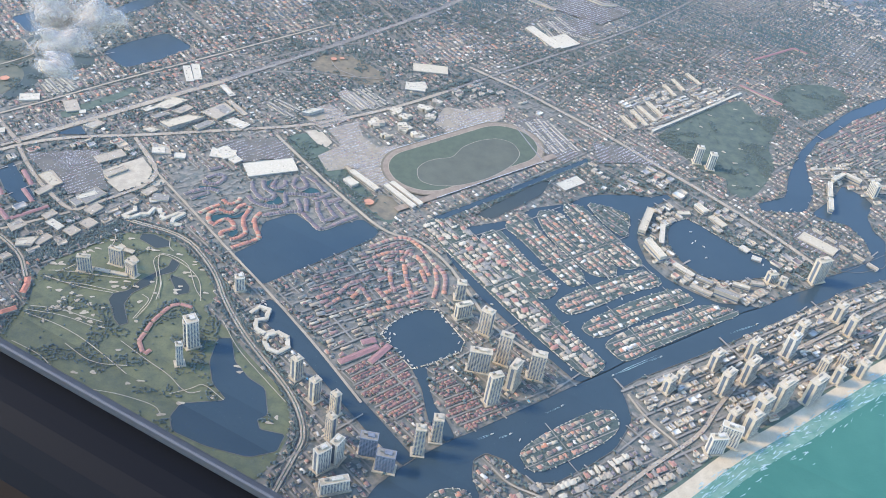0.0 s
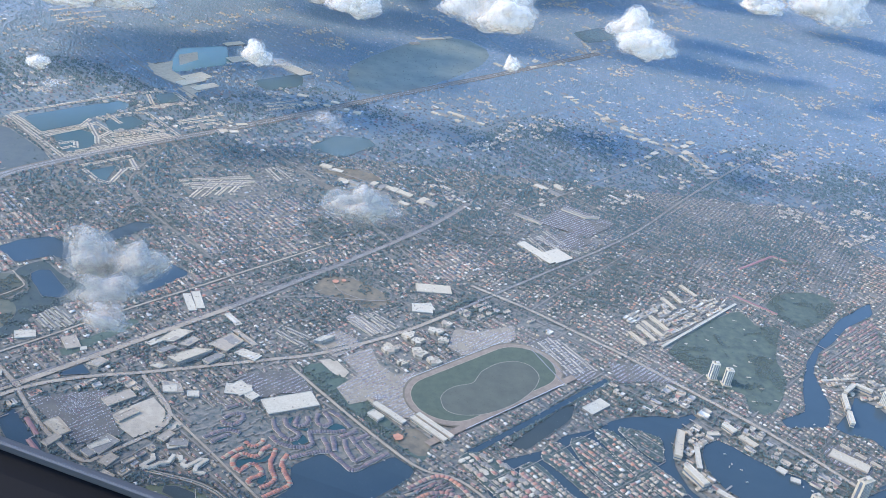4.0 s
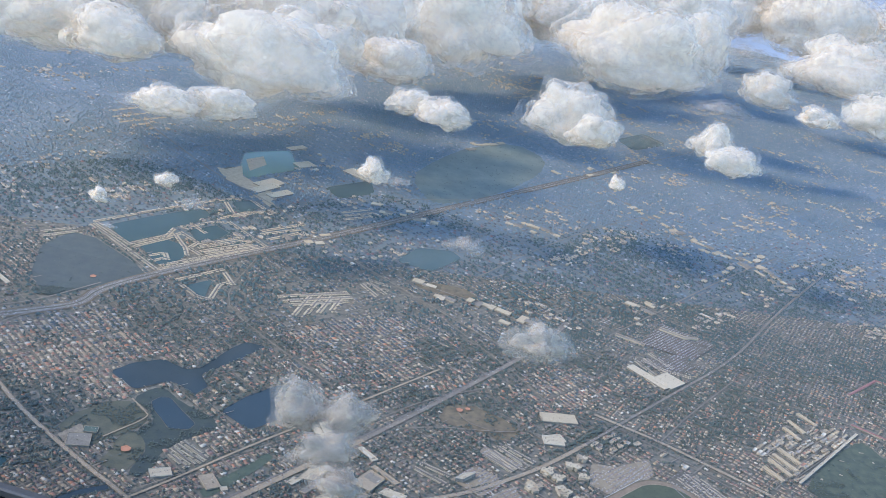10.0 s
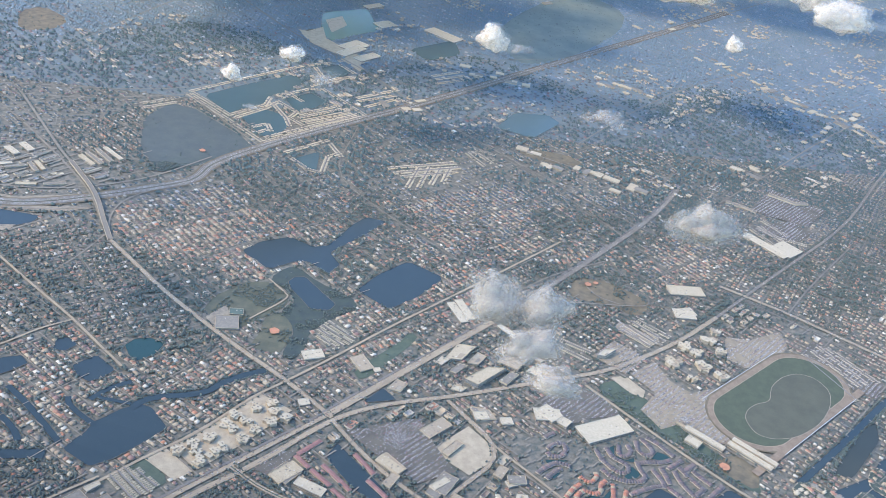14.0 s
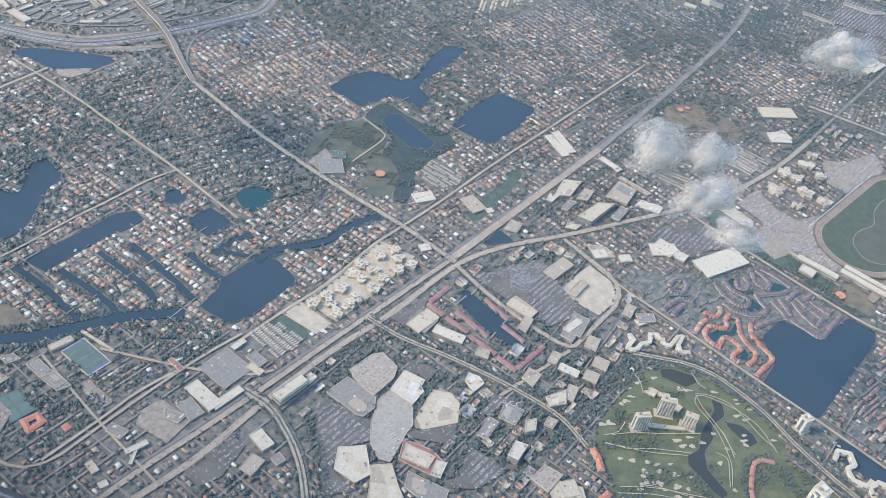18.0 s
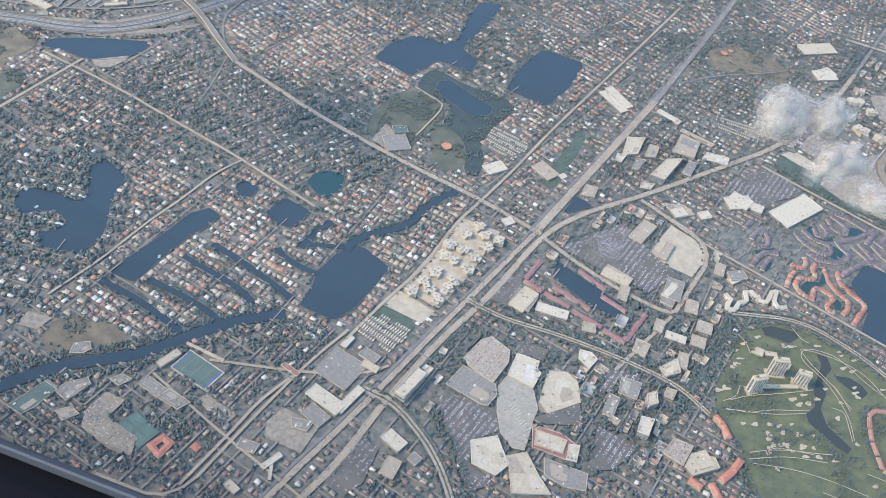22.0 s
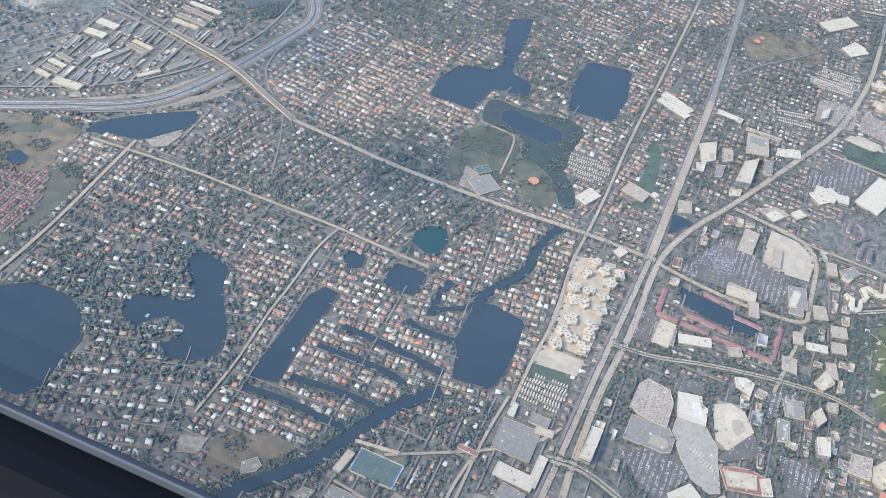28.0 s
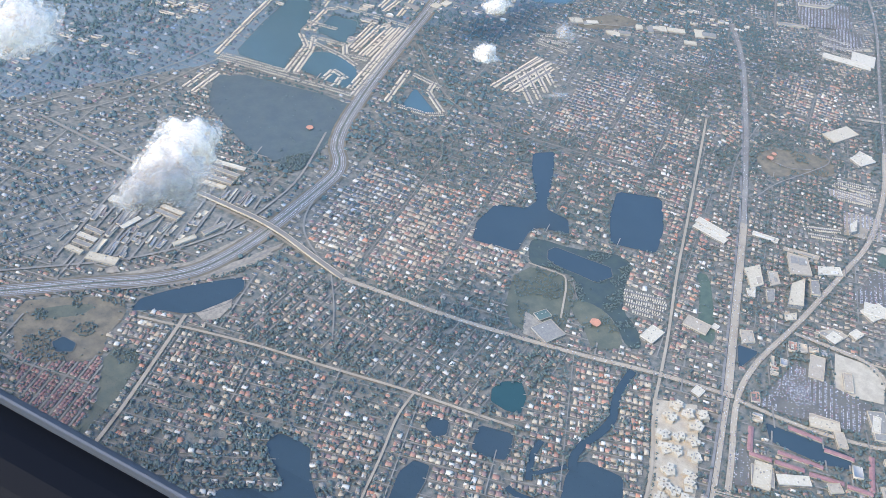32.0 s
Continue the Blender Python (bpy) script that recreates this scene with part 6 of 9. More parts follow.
trailer_row([(-233, 1361), (-253, 1300)])
trailer_row([(-218, 1365), (-236, 1311)])
trailer_row([(-205, 1366), (-220, 1319)])
trailer_row([(-176, 1420), (-154, 1382)])
trailer_row([(-166, 1428), (-142, 1394)])
trailer_row([(-369, 992), (-341, 965)])
trailer_row([(-374, 985), (-346, 959)])
trailer_row([(-377, 979), (-353, 953)])
trailer_row([(-379, 970), (-359, 948)])
trailer_row([(214, 1292), (236, 1235)])
trailer_row([(197, 1281), (223, 1224)])
trailer_row([(184, 1269), (207, 1214)])
trailer_row([(-291, 1345), (-196, 1385)])
trailer_row([(-283, 1333), (-189, 1370)])
trailer_row([(-276, 1324), (-195, 1357)])
trailer_row([(-167, 1438), (-132, 1420)])
trailer_row([(-173, 1422), (-138, 1406)])
trailer_row([(-36, 1037), (-8, 1004)])
trailer_row([(-43, 1028), (-19, 997)])
trailer_row([(-29, 1041), (2, 1012)])
trailer_row([(-48, 1020), (-27, 992)])
trailer_row([(-528, 774), (-505, 749)])
trailer_row([(-532, 770), (-510, 745)])
trailer_row([(-537, 765), (-515, 740)])
trailer_row([(-519, 773), (-500, 755)])
house_row([(-167, 767), (-158, 778), (-150, 784)], 'amber', 2.6, 4.6, 2.0)
house_row([(-149, 793), (-146, 788), (-140, 786), (-133, 794), (-133, 800)], 'amber', 2.6, 4.6, 2.0)
house_row([(-126, 790), (-133, 783), (-134, 775), (-141, 772), (-150, 777), (-159, 767), (-156, 756), (-149, 751)], 'amber', 2.6, 4.6, 2.0)
house_row([(-149, 753), (-143, 762), (-138, 763), (-132, 756), (-130, 749), (-141, 743), (-142, 738), (-138, 735)], 'amber', 2.6, 4.6, 2.0)
house_row([(-121, 786), (-122, 778), (-125, 767), (-123, 756), (-118, 745), (-124, 736), (-131, 732)], 'amber', 2.6, 4.6, 2.0)
house_row([(-110, 779), (-115, 767), (-112, 756), (-107, 745), (-105, 738), (-118, 728), (-128, 720)], 'amber', 2.6, 4.6, 2.0)
house_row([(-108, 774), (-96, 780), (-80, 786), (-72, 787), (-66, 780), (-58, 770), (-53, 763), (-46, 764), (-35, 775), (-18, 790)], 'curl', 2.6, 4.6, 2.0)
house_row([(-72, 787), (-75, 799), (-79, 807)], 'curl', 2.6, 4.6, 2.0)
house_row([(-67, 789), (-68, 801), (-70, 811)], 'curl', 2.6, 4.6, 2.0)
house_row([(-46, 821), (-63, 809)], 'curl', 2.6, 4.6, 2.0)
house_row([(-93, 813), (-79, 816), (-67, 816), (-56, 821)], 'curl', 2.6, 4.6, 2.0)
house_row([(-91, 813), (-90, 804), (-87, 797), (-94, 790), (-110, 790), (-121, 795), (-127, 805)], 'curl', 2.6, 4.6, 2.0)
house_row([(-126, 828), (-124, 816), (-118, 807), (-112, 800), (-103, 801), (-100, 810), (-106, 815), (-113, 820), (-116, 833)], 'curl', 2.6, 4.6, 2.0)
house_row([(-103, 836), (-106, 823), (-100, 821), (-92, 828), (-94, 836)], 'curl', 2.6, 4.6, 2.0)
house_row([(-84, 843), (-86, 831), (-80, 823), (-71, 828), (-72, 836), (-78, 846)], 'curl', 2.6, 4.6, 2.0)
house_row([(-73, 849), (-64, 842), (-58, 833), (-53, 826)], 'curl', 2.6, 4.6, 2.0)
house_row([(-58, 806), (-57, 795), (-53, 785), (-48, 775)], 'curl', 2.6, 4.6, 2.0)
house_row([(-52, 812), (-49, 805), (-47, 799)], 'curl', 2.6, 4.6, 2.0)
house_row([(-48, 807), (-36, 816)], 'curl', 2.6, 4.6, 2.0)
house_row([(-40, 808), (-36, 801), (-28, 791)], 'curl', 2.6, 4.6, 2.0)
house_row([(-46, 799), (-41, 790), (-36, 784)], 'curl', 2.6, 4.6, 2.0)
house_row([(-49, 775), (-38, 785)], 'curl', 2.6, 4.6, 2.0)
house_row([(-172, 825), (-165, 833), (-155, 834), (-154, 826), (-161, 816), (-171, 816), (-173, 821)], 'curl', 2.6, 4.6, 2.0)
house_row([(-187, 794), (-177, 803), (-166, 809), (-156, 805)], 'curl', 2.6, 4.6, 2.0)
house_row([(-180, 788), (-169, 799), (-163, 802)], 'curl', 2.6, 4.6, 2.0)
house_row([(-172, 840), (-162, 847)], 'curl', 2.6, 4.6, 2.0)
house_row([(-1, 743), (17, 759), (34, 765), (48, 752), (62, 728), (73, 714), (71, 689)], 'orange', 4.6, 4.2, 2.4)
house_row([(3, 728), (19, 740), (35, 742), (49, 732), (57, 711)], 'orange', 4.6, 4.2, 2.4)
house_row([(-24, 672), (-15, 689), (0, 696)], 'orange', 4.6, 4.2, 2.4)
house_row([(-12, 668), (-4, 683)], 'orange', 4.6, 4.2, 2.4)
house_row([(-4, 683), (5, 667)], 'orange', 4.6, 4.2, 2.4)
house_row([(9, 685), (23, 666)], 'orange', 4.6, 4.2, 2.4)
house_row([(20, 714), (21, 697), (27, 680)], 'orange', 4.6, 4.2, 2.4)
house_row([(33, 723), (36, 699), (43, 677)], 'orange', 4.6, 4.2, 2.4)
house_row([(49, 718), (55, 698)], 'orange', 4.6, 4.2, 2.4)
house_row([(62, 722), (65, 700), (61, 680)], 'orange', 4.6, 4.2, 2.4)
house_row([(17, 680), (37, 695)], 'orange', 4.6, 4.2, 2.4)
house_row([(3, 651), (23, 662), (48, 674)], 'orange', 4.6, 4.2, 2.4)
house_row([(43, 738), (54, 727)], 'orange', 4.6, 4.2, 2.4)
house_row([(24, 730), (38, 728)], 'orange', 4.6, 4.2, 2.4)
house_row([(30, 671), (47, 685)], 'orange', 4.6, 4.2, 2.4)
house_row([(6, 723), (12, 711), (25, 715)], 'orange', 4.6, 4.2, 2.4)
house_row([(-43, 663), (-29, 674)], 'orange', 4.6, 4.2, 2.4)
house_row([(-34, 653), (-23, 666)], 'orange', 4.6, 4.2, 2.4)
pitch(-656.9, 739.1, 43, 18.5, 30.6)
courts(-698.6, 694.4, 39, 18.5, 24.8)
clay(-71, 1104, 4)
clay(-61, 1108, 3)
clay(-7, 815, 5)
clay(-420, 968, 5)
clay(-528, 1338, 4)
bunkers([(-275, 672), (-268, 673), (-254, 692), (-249, 695), (-229, 704), (-225, 707), (-242, 635), (-255, 625), (-258, 618), (-242, 613), (-234, 607), (-231, 615), (-261, 614), (-249, 619), (-224, 605), (-261, 600), (-219, 657), (-208, 651), (-200, 708), (-187, 662), (-181, 648), (-194, 705), (-156, 691), (-155, 675), (-164, 651), (-129, 634), (-147, 685), (-188, 611), (-220, 547), (-206, 549), (-177, 541), (-168, 545), (-213, 600), (-193, 576), (-97, 571), (-94, 565), (-58, 521), (-63, 515), (-133, 526), (-110, 535)])
bunkers([(-145, 513)])
bunkers([(353, 1037), (401, 1081), (439, 1104), (445, 1084), (450, 1059), (410, 975), (418, 953), (427, 932), (399, 927), (441, 935), (460, 985), (452, 1020), (424, 1008), (401, 997), (384, 1050), (533, 1193), (550, 1181), (580, 1204)])
bunkers([(-253, 630), (-253, 628), (-242, 629), (-231, 626), (-230, 625), (-254, 621), (-255, 619), (-244, 619), (-244, 617), (-232, 616), (-233, 614), (-224, 613), (-219, 623), (-248, 637), (-220, 728), (-219, 718), (-200, 706), (-198, 706), (-172, 703), (-156, 695), (-161, 679), (-162, 660), (-164, 655), (-191, 635), (-208, 659), (-216, 651), (-219, 656), (-199, 654), (-139, 655), (-131, 659), (-244, 707), (-253, 704), (-260, 698), (-244, 699), (-239, 718), (-269, 675), (-275, 673), (-251, 694), (-234, 713), (-231, 635)])
bunkers([(-260, 639), (-269, 641)])
cart_path([(-277, 574), (-251, 562), (-239, 551)])
cart_path([(-277, 607), (-249, 598), (-225, 585), (-196, 563), (-180, 550)])
cart_path([(-279, 611), (-248, 609), (-220, 599)])
cart_path([(-236, 577), (-210, 558), (-182, 559)])
cart_path([(-207, 531), (-181, 529), (-151, 521), (-145, 513)])
cart_path([(-194, 586), (-168, 567), (-148, 554), (-136, 541), (-128, 536), (-120, 540)])
cart_path([(-189, 614), (-182, 633), (-182, 655), (-184, 670), (-194, 692), (-186, 702), (-160, 686), (-146, 669), (-141, 643)])
cart_path([(-118, 622), (-100, 590), (-77, 564), (-53, 537)])
cart_path([(-277, 655), (-245, 645), (-215, 642)])
cart_path([(-143, 534), (-127, 542), (-120, 549), (-101, 533)])
cart_path([(-277, 654), (-268, 652), (-261, 649), (-241, 649), (-230, 647), (-211, 644)])
cart_path([(-276, 616), (-260, 616), (-242, 613), (-229, 609), (-213, 605)])
cart_path([(-235, 722), (-232, 714), (-233, 702)])
cart_path([(-276, 662), (-264, 664), (-256, 674)])
cart_path([(-185, 724), (-183, 711), (-178, 706)])
cart_path([(-182, 671), (-179, 661), (-178, 650), (-176, 641)])
cart_path([(-182, 670), (-178, 660), (-178, 649), (-178, 639)])
cart_path([(-191, 644), (-183, 639), (-187, 626), (-191, 613)])
cart_path([(-189, 700), (-188, 688), (-182, 671)])
cart_path([(-189, 701), (-177, 700), (-161, 690), (-154, 672), (-148, 657), (-141, 647)])
cart_path([(-270, 662), (-254, 664), (-224, 662), (-198, 662)])
cart_path([(-260, 616), (-253, 617), (-239, 612), (-227, 607)])
boats([(24.1, 637.9), (28.7, 644.4), (34.4, 651.2), (39.3, 654.9), (45.7, 660.4), (63.4, 662.4), (69.6, 656.6), (73.8, 649.9), (80.4, 636.3), (84.9, 625.6), (81.9, 613.4), (76.6, 607.8), (69.4, 604.0), (62.2, 597.6), (25.1, 618.9), (30.4, 610.6), (34.5, 606.4), (38.0, 602.2), (41.6, 597.3), (44.6, 592.4), (20.6, 628.7), (24.6, 627.9), (28.5, 627.8)])
boats([(329.5, 828.2), (327.7, 808.7), (331.5, 813.2), (338.9, 805.1), (338.2, 786.5), (24.9, 622.3), (21.8, 633.9), (421.0, 882.5), (431.1, 884.4), (440.9, 885.2), (475.1, 976.6), (482.1, 990.0), (489.3, 1003.6), (359.2, 830.7), (369.1, 820.0), (384.9, 809.5), (455.7, 892.2), (397.1, 785.8), (404.5, 779.9)])
boats([(-93.8, 653.2), (-88.7, 651.8), (-95.3, 647.0), (-85.7, 648.5), (220.6, 659.0), (214.0, 669.2), (240.2, 708.5), (252.5, 718.6), (181.3, 719.2), (178.9, 723.0), (248.9, 655.9), (266.2, 665.9), (290.8, 684.9), (133.6, 522.5), (182.2, 607.2), (115.1, 680.5), (132.5, 723.5), (122.2, 738.6), (157.1, 771.0), (166.8, 746.3), (249.2, 734.7), (203.5, 620.6)])
wake(220, 606, 264, 636, 4.0)
wake(367, 692, 337, 675, 2.5)
wake(170, 563, 156, 553, 2.0)
wake(110, 525, 100, 519, 2.5)
wake(125, 527, 115, 521, 1.8)
wake(265, 634, 255, 628, 1.5)
pools([(365, 652), (392, 601), (141, 568), (143, 565), (-39, 565), (17, 490), (273, 517), (278, 523), (341, 655), (-32, 569)])
pools([(-215, 669), (-212, 668), (-288, 657), (-309, 612)])
pools([(-817, 958), (-771, 917), (-679, 853), (-628, 847), (-627, 825), (-670, 828), (-504, 901), (-478, 900)])
strip([(-106, 1442), (-53, 1419), (5, 1381), (62, 1342)], 14)
strip([(355, 1975), (402, 1889), (444, 1803), (495, 1751)], 16)
strip([(504, 1759), (552, 1694), (586, 1590)], 18)
strip([(421, 1590), (511, 1675), (621, 1768)], 8)
strip([(252, 1480), (279, 1454)], 5)
strip([(108, 1763), (178, 1714)], 8)
strip([(80, 2199), (182, 2264)], 6)
strip([(268, 2094), (410, 2188)], 6)
strip([(1002, 2542), (1065, 2479)], 4)
strip([(-146, 1741), (-31, 1716)], 8)
strip([(-286, 1542), (-215, 1575)], 5)
strip([(950, 2638), (1016, 2572)], 5)


# ---- the shopping mall and the offices round it ----
def hall(points, h, roof, label):
    """A building with an uneven footprint: wall, parapet, flat roof with its plant."""
    p = np.array(points, float)
    if ((p[:, 0] * np.roll(p[:, 1], -1)) - (np.roll(p[:, 0], -1) * p[:, 1])).sum() < 0:
        p = p[::-1]
    note(p, 6)
    c = p.mean(0)
    q = p - c
    ob = thing("building", c[0], c[1], 0, label, "building")
    inner = q * (1 - 0.5 / np.linalg.norm(q, axis=1)[:, None])

    def prism(low, high, ring):
        bm = bmesh.new()
        a, b = [[bm.verts.new((*x, z)) for x in ring] for z in (low, high)]
        for k in range(len(ring)):
            n = (k + 1) % len(ring)
            bm.faces.new((a[k], a[n], b[n], b[k]))
        bm.faces.new(b)
        bm.faces.new(a[::-1])
        return bm

    part("wall", prism(0, h * 0.9, q), M["wall"], ob)
    bm = bmesh.new()
    rings = [[bm.verts.new((*x, z)) for x in r] for r, z in ((q * 1.004, h * 0.88), (q * 1.004, h + 0.2), (inner, h + 0.2), (inner, h * 0.88))]
    for lo, hi in zip(rings[:-1], rings[1:]):
        for k in range(len(q)):
            n = (k + 1) % len(q)
            bm.faces.new((lo[k], lo[n], hi[n], hi[k]))
    part("parapet", bm, M["white" if roof == "white_roof" else "concrete"], ob)
    top = part("roof", prism(h * 0.9, h * 0.94, inner), M[roof], ob, "flat roof")
    rnd = random.Random(int(c[0] * 5 + c[1]))
    if "deck" not in label and h < 5:
        for k in range(2):
            j = rnd.randrange(len(inner))
            patch = inner[j] * rnd.uniform(0.25, 0.5) + inner * rnd.uniform(0.3, 0.42)
            part("roof_section", prism(h * 0.93, h * 0.94 + 0.05 + 0.16 * k, patch), M[rnd.choice({"white_roof": ("cream_roof", "white"), "cream_roof": ("tan_roof", "white_roof")}.get(roof, ("grey_roof", "mall_roof", "tan_roof")))], top, "re-covered stretch of flat roof")
    if "deck" in label:
        r = np.abs(q).max()
        where, hit = inside(p)
        a = radians(43)
        spots = [(c[0] + u * math.cos(a) - v * math.sin(a), c[1] + u * math.sin(a) + v * math.cos(a)) for v in np.arange(-r, r, 2.7) for u in np.arange(-r, r, 0.85) if rnd.random() < 0.6]
        for x, y in spots:
            i, j = int(x - X0) - where[1].start, int(y - Y0) - where[0].start
            if 0 < i < hit.shape[1] and 0 < j < hit.shape[0] and hit[j, i]:
                cars_at.append(np.array([(x, y, h * 0.94 + 0.02)]))
    else:
        for k in range(min(8, 3 + int(np.ptp(q[:, 0]) / 5))):
            a, b, t = rnd.randrange(len(q)), rnd.randrange(len(q)), rnd.random()
            x, y = (inner[a] * t + inner[b] * (1 - t)) * 0.75
            w = rnd.uniform(0.6, 2.0)
            part("roof_unit", boxed(x, y, h * 0.94, w, w * rnd.uniform(0.5, 1), rnd.uniform(0.25, 0.6), 0.75), M["grey_roof" if rnd.random() < 0.6 else "white"], top, "rooftop air-conditioning unit")
    if h > 5:
        for k in range(1, int(h / 0.9)):
            part("window_band", prism(k * 0.9, k * 0.9 + 0.4, q * 1.01), M["glass"], ob, "dark window band")
    else:
        part("window_band", prism(h * 0.3, h * 0.5, q * 1.006), M["glass"], ob, "dark window band")
    return ob, h


def skylights(built):
    """Ridged skylights set across a mall's roof, and plant boxes between them."""
    ob, h = built
    a = radians(-62)
    along, over = np.array((math.cos(a), math.sin(a))), np.array((-math.sin(a), math.cos(a)))
    rnd = random.Random(8)
    for side, start, many in ((2.5, -9, 5), (-1.5, 2, 6), (4.0, 14, 4)):
        for k in range(many):
            x, y = along * (start + k * 2.3) + over * side
            bm = bmesh.new()
            ends = [[bm.verts.new((u, v, z)) for v, z in ((-0.55, 0), (0, 0.7), (0.55, 0))] for u in (-2.3, 2.3)]
            for i in range(2):
                bm.faces.new((ends[0][i], ends[1][i], ends[1][i + 1], ends[0][i + 1]))
            for e in ends:
                bm.faces.new(e)
            bmesh.ops.recalc_face_normals(bm, faces=bm.faces)
            bm.transform(pose(x, y, h * 0.94, 0, 0, math.degrees(a) + 90))
            part("skylight", bm, M["white"], ob, "white ridged skylight")
    for k in range(14):
        x, y = along * rnd.uniform(-17, 20) + over * rnd.uniform(-5, 6)
        w = rnd.uniform(0.5, 1.6)
        part("roof_unit", boxed(x, y, h * 0.94, w, w * rnd.uniform(0.4, 1), rnd.uniform(0.2, 0.7), rnd.choice((0.2, 0.75, 1.2))), M["grey_roof" if rnd.random() < 0.5 else "concrete"], ob, "rooftop air-conditioning unit")


parking([(276, 1411), (343, 1357), (286, 1301), (220, 1336)])
courts(302, 1352, -46, 17, 15)
hall([(263, 1386), (268, 1392), (300, 1370), (318, 1372), (318, 1366), (297, 1363)], 3.6, 'grey_roof', 'grey grandstand roof round a ball ground')
hall([(186, 1350), (190, 1357), (226, 1333), (222, 1326)], 2.6, 'grey_roof', 'long grey-roofed hall near the ball ground')
hall([(-464, 726), (-446, 741), (-437, 743), (-427, 728), (-431, 717), (-448, 700), (-457, 710), (-462, 718)], 2.4, 'tan_roof', 'tan parking deck with parked cars')
hall([(-483, 704), (-466, 719), (-446, 699), (-448, 689), (-457, 681), (-462, 683)], 2.0, 'grey_roof', 'grey mall store with a patched roof')
hall([(-422, 725), (-407, 715), (-411, 708), (-409, 704), (-419, 692), (-435, 706)], 2.6, 'white_roof', 'large white-roofed mall store')
hall([(-403, 707), (-388, 703), (-383, 693), (-387, 675), (-415, 669), (-418, 680)], 1.2, 'cream_roof', 'cream flat roof of a low mall store')
hall([(-429, 661), (-409, 650), (-402, 639), (-410, 627), (-415, 630), (-435, 643)], 2.0, 'brick_roof', 'rust-red mall store with a flat roof')
hall([(-428, 656), (-408, 644), (-415, 634), (-433, 644)], 2.8, 'cream_roof', 'cream raised roof over a mall store')
hall([(-408, 641), (-400, 639), (-407, 626), (-414, 629)], 2.6, 'white_roof', 'white-roofed mall wing')
hall([(-477, 654), (-457, 655), (-456, 640), (-455, 631), (-467, 624), (-481, 636)], 2.6, 'white_roof', 'large white-roofed mall store')
hall([(-456, 638), (-440, 639), (-437, 620), (-433, 604), (-460, 609), (-456, 629)], 2.8, 'cream_roof', 'cream-roofed mall wing')
hall([(-429, 633), (-402, 616), (-408, 603), (-423, 609), (-433, 620)], 2.2, 'grey_roof', 'grey curved mall wing')
hall([(-372, 722), (-364, 718), (-361, 711), (-371, 703), (-376, 714)], 3.0, 'white_roof', 'white-roofed hall beside trees')
hall([(-348, 693), (-334, 685), (-344, 671), (-356, 679)], 2.6, 'grey_roof', 'grey office block among trees')
hall([(-363, 680), (-356, 674), (-368, 658), (-375, 663)], 2.6, 'grey_roof', 'grey office block among trees')
hall([(-336, 673), (-327, 675), (-330, 664), (-339, 662)], 6.0, 'cream_roof', 'pale office tower with a flat roof')
hall([(-348, 654), (-339, 650), (-349, 637), (-356, 642)], 7.0, 'white_roof', 'white office tower with dark windows')
hall([(-317, 678), (-310, 674), (-316, 667), (-322, 671)], 4.0, 'tan_roof', 'tan office block with a flat roof')
hall([(-342, 624), (-329, 635), (-317, 626), (-331, 612)], 3.4, 'tan_roof', 'tan parking deck with a ribbed roof')
hall([(-321, 621), (-305, 615), (-305, 606), (-327, 603), (-330, 612)], 3.6, 'cream_roof', 'cream resort building with stepped roofs')
hall([(-315, 697), (-297, 704), (-300, 690), (-313, 688)], 4.0, 'cream_roof', 'pale apartment block among trees')
hall([(-322, 728), (-313, 720), (-323, 708), (-330, 717)], 2.4, 'tan_roof', 'tan shop court with a flat roof')
parking([(-420, 736), (-405, 732), (-396, 725), (-404, 716), (-421, 726)])
parking([(-427, 667), (-388, 674), (-392, 655), (-425, 662)])
parking([(-491, 695), (-471, 691), (-453, 675), (-452, 660), (-475, 655), (-482, 638), (-469, 618), (-486, 616), (-490, 627), (-489, 654), (-492, 673)])
parking([(-382, 653), (-366, 642), (-358, 631), (-383, 617), (-400, 619)])
parking([(-356, 703), (-331, 694), (-336, 688), (-351, 693), (-361, 681), (-370, 683)])
parking([(-421, 788), (-399, 796), (-396, 790), (-415, 772), (-427, 780)])
skylights(hall([(-445, 697), (-435, 706), (-419, 692), (-421, 673), (-427, 665), (-436, 649), (-441, 641), (-449, 644), (-454, 658), (-452, 675)], 1.6, 'mall_roof', 'pale grey mall roof with rows of skylights'))


# ---- workshops by the railway, the school by the canal ----
hall([(-238, 970), (-220, 967), (-237, 944), (-253, 945)], 2.6, 'cream_roof', 'cream warehouse beside the railway')
hall([(-257, 947), (-248, 944), (-258, 934), (-263, 938)], 2.4, 'white_roof', 'white shed beside the railway')
hall([(-240, 938), (-232, 935), (-245, 922), (-251, 925)], 2.6, 'grey_roof', 'grey flat-roofed workshop')
hall([(-219, 958), (-211, 952), (-221, 938), (-232, 940)], 2.6, 'tan_roof', 'tan flat-roofed workshop')
hall([(-180, 970), (-166, 956), (-182, 934), (-201, 945)], 3.2, 'tan_roof', 'tan warehouse beside the avenue')
hall([(-213, 932), (-195, 932), (-226, 904), (-238, 912)], 5.4, 'cream_roof', 'cream office block with dark windows')
hall([(-165, 942), (-145, 932), (-152, 922), (-174, 933)], 2.6, 'white_roof', 'white shop row beside the avenue')
hall([(-190, 929), (-182, 926), (-197, 909), (-204, 914)], 3.6, 'grey_roof', 'grey office block beside the avenue')
hall([(-175, 979), (-151, 953), (-156, 950), (-179, 976)], 2.2, 'tan_roof', 'long tan shed beside the avenue')
